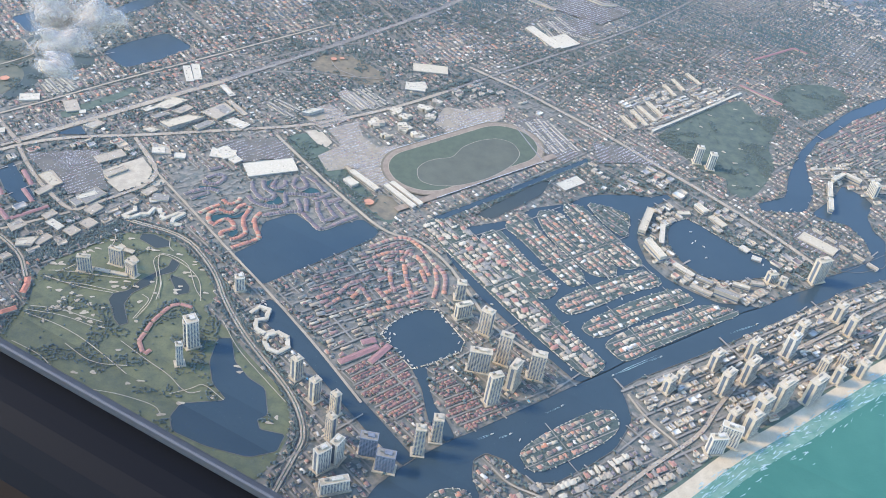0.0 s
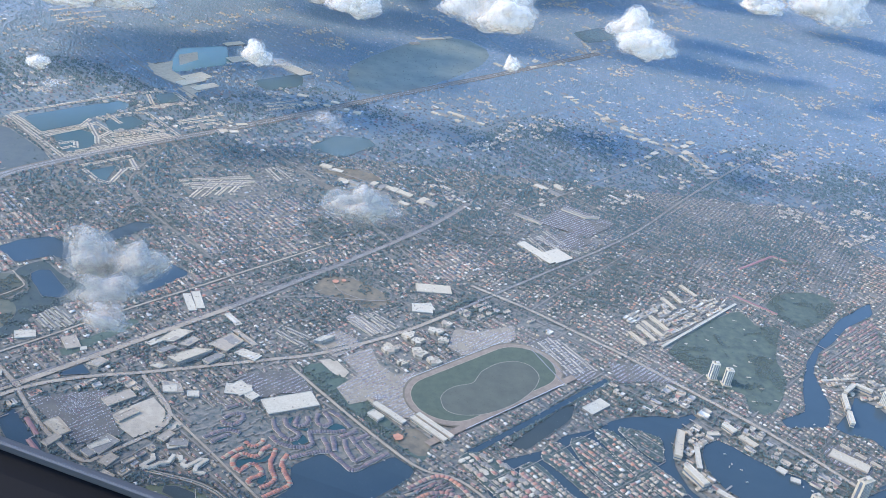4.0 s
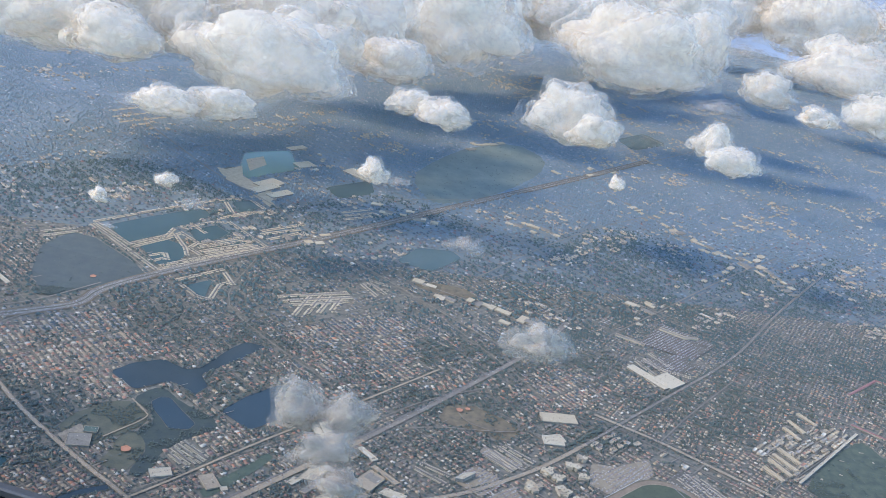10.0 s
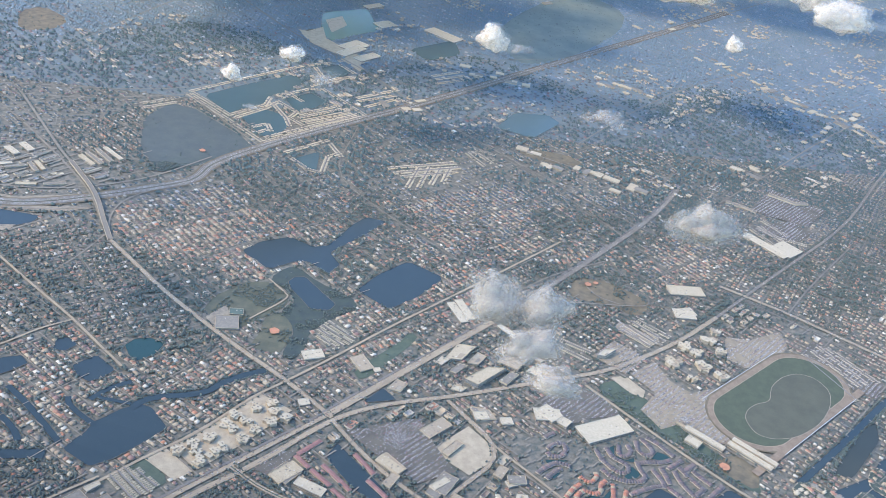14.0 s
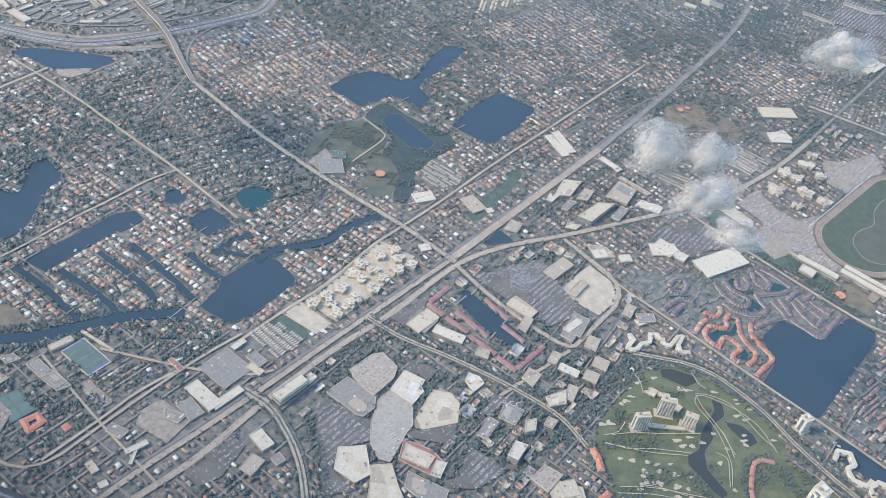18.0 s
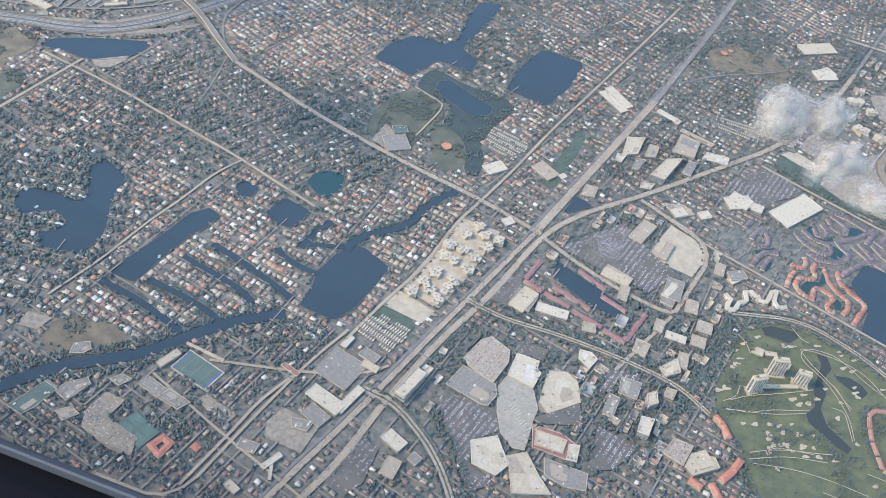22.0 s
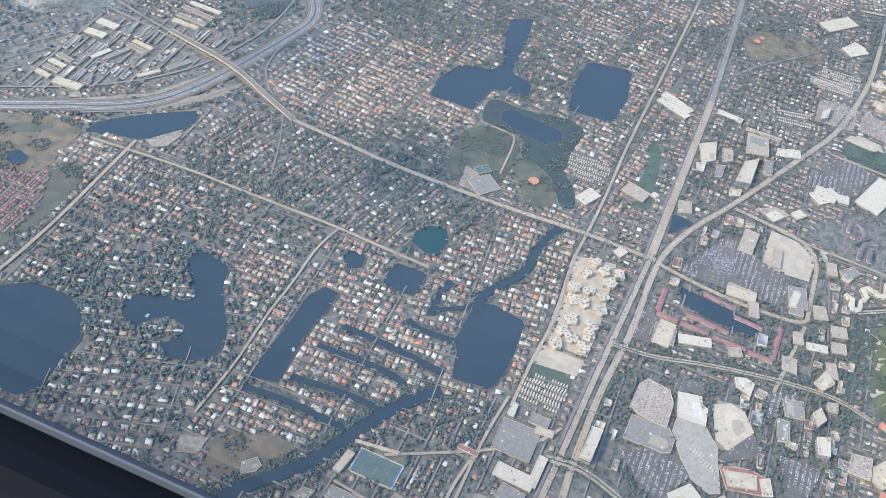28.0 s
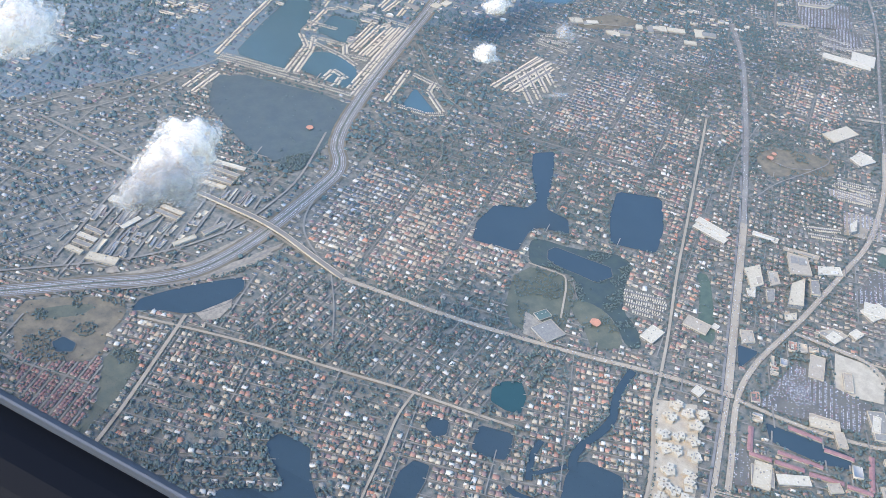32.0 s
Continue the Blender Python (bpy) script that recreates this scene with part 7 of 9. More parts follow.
hall([(-187, 1011), (-171, 990), (-177, 986), (-192, 1007)], 2.2, 'white_roof', 'long white shed beside the railway')
hall([(-303, 907), (-293, 901), (-301, 889), (-313, 893)], 2.4, 'tan_roof', 'tan flat-roofed shop')
hall([(-249, 905), (-236, 902), (-243, 895), (-253, 898)], 2.2, 'cream_roof', 'cream shop by a small yard')
hall([(-240, 876), (-219, 872), (-214, 859), (-229, 857)], 2.4, 'tan_roof', 'tan shop by the avenue')
hall([(-83, 976), (-70, 978), (-85, 965), (-93, 966)], 5.5, 'white_roof', 'white office tower with dark windows')
hall([(-740, 773), (-729, 773), (-728, 766), (-733, 763), (-743, 764)], 1.8, 'grey_roof', 'grey flat-roofed building in a brown field')
hall([(-781, 724), (-758, 742), (-750, 734), (-763, 721), (-772, 716)], 1.6, 'court', 'dull green roof of a sports hall')
hall([(-751, 732), (-745, 738), (-730, 741), (-728, 735), (-744, 723)], 2.2, 'grey_roof', 'grey school building by the canal')
hall([(-692, 735), (-679, 724), (-682, 720), (-694, 730)], 2.2, 'concrete', 'pale school wing')
hall([(-685, 718), (-677, 724), (-663, 711), (-672, 706)], 2.4, 'grey_roof', 'dark flat-roofed school block')
hall([(-751, 716), (-740, 718), (-735, 711), (-746, 707)], 2.2, 'tan_roof', 'tan school building')
hall([(-716, 738), (-707, 741), (-701, 736), (-710, 731)], 2.2, 'grey_roof', 'grey school building by the canal')
hall([(-632, 678), (-620, 671), (-625, 664), (-636, 671)], 2.2, 'grey_roof', 'grey shop with a patched roof')
hall([(-597, 690), (-582, 684), (-588, 677), (-598, 682)], 2.2, 'grey_roof', 'grey flat-roofed depot')
parking([(-732, 714), (-718, 728), (-706, 719), (-717, 707), (-699, 688), (-703, 674), (-717, 681), (-734, 701)])


# ---- grandstands, shopping village, lakeside crescent ----
def bar(x, y, x2, y2, deep, h, roof, label):
    """A long building from one end to the other."""
    block((x + x2) / 2, (y + y2) / 2, math.degrees(math.atan2(y2 - y, x2 - x)), math.dist((x, y), (x2, y2)), deep, h, roof, label)


for x, y, x2, y2, deep in ((-29, 865, 0, 837, 5.5), (-33, 850, -23, 840, 9), (8, 847, 39, 814, 5), (14, 852, 46, 819, 5)):
    bar(x, y, x2, y2, deep, 4.0, "white_roof", "long white-roofed racetrack grandstand")
bar(-36, 872, -2, 840, 2.4, 3.0, "tan_roof", "low tan stand beside the track")


def courtyard(corners, deep, roof, label):
    """Four wings with hip roofs round an open court."""
    p = np.array(corners, float)
    c = p.mean(0)
    ob = thing("building", c[0], c[1], 0, label, "building")
    for a, b in zip(p, np.roll(p, -1, 0)):
        n = c - (a + b) / 2
        m = (a + b) / 2 - c + n / np.linalg.norm(n) * deep / 2
        yaw, w = math.atan2(b[1] - a[1], b[0] - a[0]), math.dist(a, b)
        wing = part("wing", boxed(m[0], m[1], 0, w, deep, 1.7, yaw), M["wall"], ob)
        bm = hipped(0, 0, 1.6, w + 0.3, deep + 0.5, 0.8)
        bm.transform(Matrix.Translation((m[0], m[1], 0)) @ Matrix.Rotation(yaw, 4, "Z"))
        part("roof", bm, M[roof], wing, "orange tiled hip roof")
    note(p, 6)


def hipped(x, y, z, w, d, h):
    bm = bmesh.new()
    low = [bm.verts.new((x + i * w / 2, y + j * d / 2, z)) for i, j in ((-1, -1), (1, -1), (1, 1), (-1, 1))]
    k = min(w, d) / 2 * 0.95
    a, b = (((x - w / 2 + k, y, z + h), (x + w / 2 - k, y, z + h)) if w >= d else ((x, y - d / 2 + k, z + h), (x, y + d / 2 - k, z + h)))
    a, b = bm.verts.new(a), bm.verts.new(b)
    rings = ((0, 1, b, a), (1, 2, b), (2, 3, a, b), (3, 0, a)) if w >= d else ((0, 1, a), (1, 2, b, a), (2, 3, b), (3, 0, a, b))
    for r in rings:
        bm.faces.new([low[q] if isinstance(q, int) else q for q in r])
    bm.faces.new(low[::-1])
    return bm


courtyard([(-693, 681), (-682, 688), (-675, 680), (-686, 669)], 4.2, "orange_roof", "orange-tiled building round an open court")


def mall_cluster(x, y, turn, size, label="cream and white shop cluster with stepped roofs", name="shopping_village", group="shopping village"):
    """A shopping village house: joined wings of unlike size with cream and white roofs at odd angles."""
    footprint(x, y, turn, size, size)
    rnd = random.Random(int(x * 3 + y))
    ob = thing(name, x, y, turn, label, "building", group)
    for k in range(5):
        a = k * 1.3 + rnd.uniform(0, 1)
        w, d, h = size * rnd.uniform(0.35, 0.6), size * rnd.uniform(0.28, 0.5), rnd.uniform(2.4, 4.4) + k * 0.12
        cx, cy, yaw = size * 0.3 * math.cos(a) * (k > 0), size * 0.3 * math.sin(a) * (k > 0), rnd.uniform(-0.7, 0.7)
        wing = part("wing", boxed(cx, cy, 0, w, d, h, yaw), M["wall"], ob)
        part("roof", boxed(cx, cy, h, w + 0.3, d + 0.3, 0.25, yaw), M[rnd.choice(("cream_roof", "white_roof", "white_roof", "tan_roof") if name == "shopping_village" else ("white_roof", "white_roof", "cream_roof"))], wing, "flat stepped roof")
        part("roof_unit", boxed(cx + rnd.uniform(-1, 1), cy + rnd.uniform(-1, 1), h + 0.25, 1.3, 1.0, 0.5, yaw), M["grey_roof"], wing, "rooftop unit")


for x, y, turn, size in ((-9, 967, 30, 18), (13, 997, 60, 15), (22, 988, 20, 14), (23, 964, 50, 17), (45, 1013, 35, 16), (51, 992, 0, 12), (58, 1029, 20, 12), (3, 942, 10, 11), (38, 950, 65, 14)):
    mall_cluster(x, y, turn, size)

for k, (x, y) in enumerate([(-447, 842), (-431, 854), (-417, 862), (-449, 826), (-466, 813), (-478, 805), (-489, 796), (-472, 785), (-475, 796), (-455, 801), (-439, 814), (-430, 826), (-417, 837), (-404, 843), (-437, 836), (-455, 831), (-414, 851), (-462, 794)]):
    mall_cluster(x, y, 45 + 90 * (k % 2), 10.5, "cream and white flats in stepped wings on sandy ground", "low_flats", "flats of the pale village")

def zigzag(points):
    """A stepped terrace: a chain of white wings, each turned against the last."""
    p = np.array(points, float)
    c = p.mean(0)
    ob = thing("apartment_terrace", c[0], c[1], 0, "stepped white apartment terrace in a zigzag", "building", "white terraces")
    for k, (a, b) in enumerate(zip(p[:-1], p[1:])):
        m, d = (a + b) / 2 - c, b - a
        yaw, w, h = math.atan2(d[1], d[0]), np.linalg.norm(d) + 1.6, 3.0 + 0.5 * (k % 3)
        wing = part("wing", boxed(m[0], m[1], 0, w, 3.4, h, yaw), M["white"], ob)
        part("roof", boxed(m[0], m[1], h, w - 0.4, 3.0, 0.12, yaw), M["white_roof" if k % 2 else "cream_roof"], wing, "flat roof")
        part("window_band", boxed(m[0], m[1], h * 0.35, w + 0.06, 3.46, h * 0.22, yaw), M["glass"], wing, "dark window band")
        part("bay", boxed(m[0] + 1.4 * math.sin(yaw), m[1] - 1.4 * math.cos(yaw), 0, w * 0.35, 2.0, h * 0.8, yaw), M["white"], wing)
    note_line(p, 5, 6)


for line in ([(-96, 635), (-90, 643), (-81, 640), (-82, 629), (-90, 626), (-89, 615), (-81, 610), (-74, 615)], [(-80, 602), (-78, 609), (-70, 613), (-61, 608), (-59, 597), (-67, 589), (-75, 592), (-80, 602)],
             [(-227, 764), (-225, 758), (-234, 748), (-228, 746), (-220, 753), (-212, 755), (-209, 764), (-203, 764), (-202, 758)], [(-199, 759), (-200, 753), (-195, 751), (-185, 761), (-180, 762), (-188, 751), (-188, 745), (-180, 744)]):
    zigzag(line)

# flats and slabs round the half-moon lake, and the quays behind it
for x, y, x2, y2, deep, h, roof in ((290, 856, 274, 814, 8, 6, "cream_roof"), (300, 833, 293, 800, 5, 3.4, "white_roof"), (277, 797, 289, 771, 7, 9, "white_roof"), (301, 769, 318, 753, 5, 3.4, "white_roof"),
                                    (320, 752, 336, 744, 5, 3.4, "grey_roof"), (312, 738, 331, 727, 5, 3.2, "tan_roof"), (334, 732, 356, 722, 7, 8, "grey_roof"), (356, 747, 372, 742, 5, 4, "cream_roof"),
                                    (376, 751, 388, 750, 5, 4.5, "tan_roof"), (344, 876, 352, 863, 7, 5, "white_roof"), (357, 859, 369, 843, 8, 3, "cream_roof"), (379, 811, 386, 804, 7, 2.4, "white_roof"),
                                    (387, 795, 396, 791, 6, 2.4, "white_roof"), (321, 858, 334, 860, 6, 3, "cream_roof"), (283, 800, 286, 792, 4, 3, "tan_roof")):
    bar(x, y, x2, y2, deep, h, roof, "lakeside apartment building with a " + {"cream_roof": "cream", "white_roof": "white", "grey_roof": "grey", "tan_roof": "tan"}[roof] + " flat roof")
bar(452, 843, 483, 818, 15, 3.0, "cream_roof", "large cream flat-roofed store")
tower(398, 761, 20, 9, 7, 11, "pale", "stepped cream apartment tower by the lake")
tower(409, 757, 60, 8, 7, 8, "pale", "stepped cream apartment tower by the lake")
for x, y, x2, y2, h in ((516, 950, 508, 921, 6), (506, 915, 500, 893, 7), (520, 954, 538, 970, 7.5), (541, 971, 556, 959, 7)):
    bar(x, y, x2, y2, 4.6, h, "white_roof", "white apartment slab bent round a lagoon")
tower(564, 941, -65, 11, 6, 17, "white", "white apartment tower by the lagoon")
for k in range(5):
    bar(470 + k * 11, 858 - k * 13, 478 + k * 11, 849 - k * 13, 4, 2.6, "tan_roof", "low tan apartment row by the quay")


# ---- docks along the shores of the finger islands ----
def docks(line, closed, step):
    p = np.array(line, float)
    p = np.vstack([p, p[:1]]) if closed else p
    s = np.concatenate([[0], np.cumsum(np.linalg.norm(np.diff(p, axis=0), axis=1))])
    at = np.arange(1, s[-1], step)
    at = at[np.random.rand(len(at)) < 0.75] + np.random.uniform(-0.8, 0.8)
    q = np.column_stack([np.interp(at, s, p[:, 0]), np.interp(at, s, p[:, 1])])
    d = np.column_stack([np.interp(at + 0.5, s, p[:, 0]), np.interp(at + 0.5, s, p[:, 1])]) - q
    turn = np.arctan2(d[:, 1], d[:, 0]) + np.random.choice((0, math.pi / 2), len(q), p=(0.7, 0.3))
    quay_at.append(np.column_stack([q, turn]))


quay_at = []


# ---- houses, streets and trees by district ----
# street spacing, lot, house width, depth, height, kind of roof, trees per lot, share of lots built, street width
STYLES = {
    "suburb": (14.5, 4.9, 4.5, 4.5, 1.6, "suburb", 2.0, 0.95, 0.9),
    "wooded": (17.5, 6.4, 4.9, 4.2, 1.6, "wooded", 5.6, 0.85, 0.8),
    "leafy": (15.5, 5.6, 4.0, 3.8, 1.6, "leafy", 3.4, 0.88, 0.9),
    "town": (15, 5.4, 4.2, 3.2, 1.7, "leafy", 2.0, 0.85, 1.4),
    "villa": (15.5, 5.0, 4.5, 4.3, 1.7, "villa", 3.0, 0.95, 0.9),
    "redtown": (9.5, 3.6, 3.3, 3.2, 2.0, "redtown", 1.2, 0.95, 1.4),
    "redapt": (13, 9.0, 8.0, 3.8, 2.3, "redapt", 2.0, 0.85, 1.8),
    "shed": (12, 22, 19, 3.6, 1.7, "shed", 1.0, 0.85, 2.0),
    "commerce": (19, 12, 9.5, 6.6, 2.4, "commerce", 14, 0.6, 1.3),
    "midrise": (17, 10, 7.0, 5.4, 3.0, "commerce", 8.0, 0.7, 1.6),
    "midrow": (11, 12, 10.5, 3.4, 2.6, "coast", 1.5, 0.9, 1.6),
    "coast": (15, 9, 7.0, 4.6, 2.6, "coast", 2.2, 0.85, 2.0),
    "dense": (13.5, 5.4, 4.0, 3.6, 1.4, "mid", 2.8, 0.8, 0.8),
    "grove": (14, 6, 4, 3, 2, "curl", 2.2, 0.0, 1.3),
    "faraway": (16.5, 7.0, 4.6, 4.2, 1.7, "far", 1.1, 0.68, 0.9),
}
FLAT = ("shed", "commerce", "midrise", "coast", "midrow")
streets_pos, streets_size, streets_turn = [], [], []
tree_pos, tree_size = [], []


def free_at(q, where, hit):
    i, j = np.floor(q[:, 0] - X0).astype(int) - where[1].start, np.floor(q[:, 1] - Y0).astype(int) - where[0].start
    ok = (i >= 0) & (j >= 0) & (i < hit.shape[1]) & (j < hit.shape[0])
    ok[ok] &= hit[j[ok], i[ok]]
    return ok


lot_count = [0]
VILLA_ROOFS = (("white_roof", "white villa with a pale hip roof by the water"), ("cream_roof", "villa with a cream tiled hip roof by the water"), ("tan_roof", "villa with a tan tiled hip roof by the water"),
               ("grey_roof", "villa with a weathered grey hip roof by the water"), ("terra_roof", "villa with a terracotta tiled hip roof by the water"), ("brown_roof", "villa with a dark brown hip roof by the water"))
villas, villa_count = {}, [0]


def lone_villas(pos, size, turns):
    """Waterfront villas, each with its walls, hip roof, side wing and porch; hands back what is past the first 290."""
    n = min(len(pos), 290 - villa_count[0])
    for (x, y, z), (w, d, h), a in zip(pos[:n], size[:n], turns[:n]):
        k = int(abs(x * 3.1 + y * 7.7)) % 17
        k = (0, 0, 1, 1, 2, 2, 2, 3, 3, 4, 4, 4, 5, 5, 5, 2, 3)[k]
        m = pose(x, y, z, 0, 0, math.degrees(a)) @ Matrix.Diagonal((w / 4.6, d / 4.2, h / 1.7, 1))
        if k in villas:
            copy_thing(villas[k], m)
            continue
        roof, label = VILLA_ROOFS[k]
        ob = villas[k] = tagged(new("house"), label, "house", "waterfront villas")
        ob.matrix_world = m
        part("wall", boxed(0, 0, 0, 4.4, 3.4, 1.1), M["wall"], ob)
        part("roof", hipped(0, 0, 1.05, 4.8, 3.8, 0.85), M[roof], ob)
        part("wing_wall", boxed(1.0 if k % 2 else -1.0, 2.0, 0, 2.0, 1.6, 1.0), M["wall"], ob)
        part("wing_roof", hipped(1.0 if k % 2 else -1.0, 1.9, 0.97, 2.4, 2.2, 0.6), M[roof], ob)
        part("porch", boxed(0.2, -2.0, 0, 1.6, 0.9, 0.75), M["concrete"], ob, "pale porch")
    villa_count[0] += max(n, 0)
    return pos[n:], size[n:], turns[n:]


def district(points, style, turn):
    gap, lot, w, d, h, roof, trees, share, lane = STYLES[style]
    where, hit = inside(points)
    hit = hit & ~taken[where]
    open_hit = hit & ((plan[where] == 0) )
    taken[where] |= hit
    if style in ("commerce", "midrise", "coast", "shed", "town"):
        lot_count[0] += 1
        sheet("lots", points, max(0.012, 0.094 - 0.003 * lot_count[0]), M["lot"], "patchy paved and bare lots between buildings", "ground")
    p = np.asarray(points, float)
    c, r = (p.max(0) + p.min(0)) / 2, np.hypot(*(p.max(0) - p.min(0))) / 2
    a = radians(turn)
    u, v = np.array((math.cos(a), math.sin(a))), np.array((-math.sin(a), math.cos(a)))
    # rows keep one grid over the whole town
    s0, t0 = round(c @ u / lot) * lot, round(c @ v / gap) * gap
    s, t = np.arange(s0 - r, s0 + r, lot), np.arange(t0 - r, t0 + r, gap)
    S, T = (x.ravel() for x in np.meshgrid(s, t))
    col = np.round((S / lot)).astype(int)
    bend = np.zeros_like(S)
    if style == "grove":
        bend = 7 * np.sin(S / 15.0) + 4 * np.sin(S / 6.3 + T / 9)

    def place(S, T):
        return S[:, None] * u + T[:, None] * v

    # streets
    q = place(S, T + bend)
    ok = free_at(q, where, open_hit)
    streets_pos.append(np.column_stack([q[ok], np.full(ok.sum(), 1.32)]))
    streets_size.append(np.column_stack([np.full(ok.sum(), lot * 1.03), np.full(ok.sum(), lane), np.ones(ok.sum())]))
    streets_turn.append(np.full(ok.sum(), a))
    cross = (col % 14 == 0) & ok
    q2 = q[cross] + v * gap / 2
    streets_pos.append(np.column_stack([q2, np.full(len(q2), 1.31)]))
    streets_size.append(np.column_stack([np.full(len(q2), lane), np.full(len(q2), gap), np.ones(len(q2))]))
    streets_turn.append(np.full(len(q2), a))
    # houses on both sides
    pos, size, turns = [], [], []
    for side in (-1, 1):
        m = (np.random.rand(len(S)) < share) & (col % 14 != 0)
        n = m.sum()
        off = side * (lane / 2 + 0.9 + d / 2 + np.random.rand(n) * max(0.1, gap / 2 - lane / 2 - 1.2 - d) * 0.6)
        q = place(S[m] + np.random.normal(0, lot * 0.05, n), T[m] + bend[m] + off)
        leaf = 0.5 * field(q, 45, 3) + 0.5 * field(q, 150, 4)
        ok = free_at(q, where, open_hit) & (np.random.rand(n) > np.clip((leaf - 0.52) * 2.6, 0, 0.75) * {"suburb": 1, "leafy": 1, "dense": 1, "town": 1, "faraway": 0.35}.get(style, 0))
        for dx, dy in ((w * 0.36, 0), (-w * 0.36, 0), (0, d * 0.42), (0, -d * 0.42)):
            ok &= free_at(q + dx * u + dy * v, where, open_hit)
        n = ok.sum()
        k = np.exp(np.random.normal(0, 0.2 if style not in FLAT else 0.34, (n, 3)))
        k = np.clip(k, 0.55, 1.35 if style not in FLAT else 1.25)
        pos.append(np.column_stack([q[ok], np.full(n, 1.0 if style == "villa" else 0.4)]))
        size.append(np.array((w, d, h)) * k)
        turns.append(a + np.random.normal(0, 0.09, n) + (np.random.rand(n) < (0.4 if style in ("suburb", "leafy", "villa", "dense") else 0)) * math.pi / 2)
    pos, size, turns = np.vstack(pos), np.vstack(size), np.concatenate(turns)
    if style == "villa" and len(pos):
        pos, size, turns = lone_villas(pos, size, turns)
    if len(pos):
        flat = style in FLAT
        warm = (field(pos, 70, 8) + 0.6 * field(pos, 220, 9) + np.random.normal(0, 0.12, len(pos)) > 0.92) if style in ("suburb", "villa", "dense") else None
        other = ROOFS["warm"]
        if warm is not None:
            warm = np.where(pos[:, 1] + np.random.normal(0, 80, len(pos)) > 1220, 2, np.maximum(warm.astype(int), style == "dense"))
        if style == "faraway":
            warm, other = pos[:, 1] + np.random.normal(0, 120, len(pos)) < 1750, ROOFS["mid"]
        pick = np.random.choice(4, len(pos), p=(0.3, 0.25, 0.3, 0.15))
        pick[(pos[:, 1] > 1500) & (not flat)] = 4
        made = []
        for k, (shape, tris, slots) in enumerate((*(FLATS if flat else HOUSES), (ROOF_V, ROOF_T, ROOF_S))):
            on = pick == k
            if on.any():
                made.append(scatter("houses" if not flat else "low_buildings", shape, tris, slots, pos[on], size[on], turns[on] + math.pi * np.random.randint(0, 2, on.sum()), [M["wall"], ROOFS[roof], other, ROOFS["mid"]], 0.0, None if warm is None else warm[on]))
        words = {"suburb": "detached houses in rows with tan, grey and terracotta roofs", "leafy": "grey-roofed houses half hidden under trees", "wooded": "pale and brown roofs scattered under dense trees", "villa": "waterfront villas with white and terracotta roofs",
                 "redtown": "close rows of red-tiled townhouses", "shed": "long grey warehouse sheds",
                 "commerce": "flat-roofed shops and offices in pale tones", "coast": "low flat-roofed apartment blocks near the beach", "dense": "dense small houses with pale roofs"}
        for ob in made:
            tagged(ob, words.get(style, "rows of low buildings with mixed pale roofs"), "houses", "", "stuff")
    # trees between them
    n = int(len(S) * 4.2 * trees)
    if n:
        q = place(np.random.choice(S, n) + np.random.uniform(-lot / 2, lot / 2, n), np.random.choice(t, n) + gap * np.random.choice((0.5, 0.5, 0.5, 0.16, -0.16), n) + np.random.normal(0, gap * 0.09, n))
        leaf = 0.5 * field(q, 45, 3) + 0.5 * field(q, 150, 4)
        ok = free_at(q, where, open_hit) & (np.random.rand(n) < np.clip((leaf - 0.22) * 1.5, 0.06, 1))
        q = q[ok]
        k = np.random.uniform(0.7, 1.7, len(q)) * {"faraway": 3.4, "suburb": 2.15, "leafy": 2.25, "wooded": 2.6, "dense": 2.1, "town": 2.2, "commerce": 2.2, "midrise": 2.2}.get(style, 1.85)
        tree_pos.append(np.column_stack([q, k * 0.45 + 0.3]))
        tree_size.append(np.column_stack([k * np.random.uniform(0.8, 1.3, len(q)), k * np.random.uniform(0.8, 1.3, len(q)), np.minimum(k * np.random.uniform(0.8, 1.3, len(q)), 3.5)]))


district([(-60, 683), (12, 758), (45, 760), (78, 714), (68, 681), (53, 667), (28, 652), (-0, 633), (-40, 641)], 'redapt', 33)
district([(-20, 588), (20, 618), (41, 591), (54, 560), (58, 539), (34, 530), (11, 548)], 'redtown', 41)
district([(62, 594), (93, 572), (112, 556), (176, 590), (93, 526), (75, 539)], 'redtown', 33)
district([(-211, 834), (-145, 848), (-64, 854), (-18, 789), (-46, 766), (-79, 785), (-106, 764), (-106, 733), (-128, 720), (-180, 773)], 'grove', 39)
district([(-875, 1132), (-823, 1121), (-807, 1105), (-818, 1051), (-839, 1037), (-860, 1030), (-885, 1025)], 'redtown', 44)
district([(-71, 666), (-29, 673), (10, 627), (-16, 589)], 'redapt', 38)
district([(-814, 1221), (-816, 1248), (-732, 1320), (-655, 1286), (-612, 1254), (-631, 1224), (-675, 1202), (-767, 1208)], 'shed', 46)
district([(-231, 953), (-155, 1153), (-52, 1119), (-27, 988), (-121, 924), (-202, 901)], 'leafy', -48)
district([(-381, 843), (-262, 882), (-224, 832), (-204, 806), (-240, 734), (-308, 722), (-342, 733)], 'commerce', 50)
district([(-278, 945), (-118, 1090), (-19, 1109), (11, 1046), (-13, 980), (-158, 928), (-278, 890), (-318, 894)], 'leafy', -48)
district([(-736, 742), (-684, 751), (-637, 760), (-571, 758), (-545, 769), (-521, 734), (-547, 708), (-616, 649), (-678, 626), (-725, 664)], 'town', 44)
district([(-453, 755), (-347, 703), (-272, 707), (-348, 616), (-399, 615), (-549, 669), (-488, 746)], 'commerce', 45)
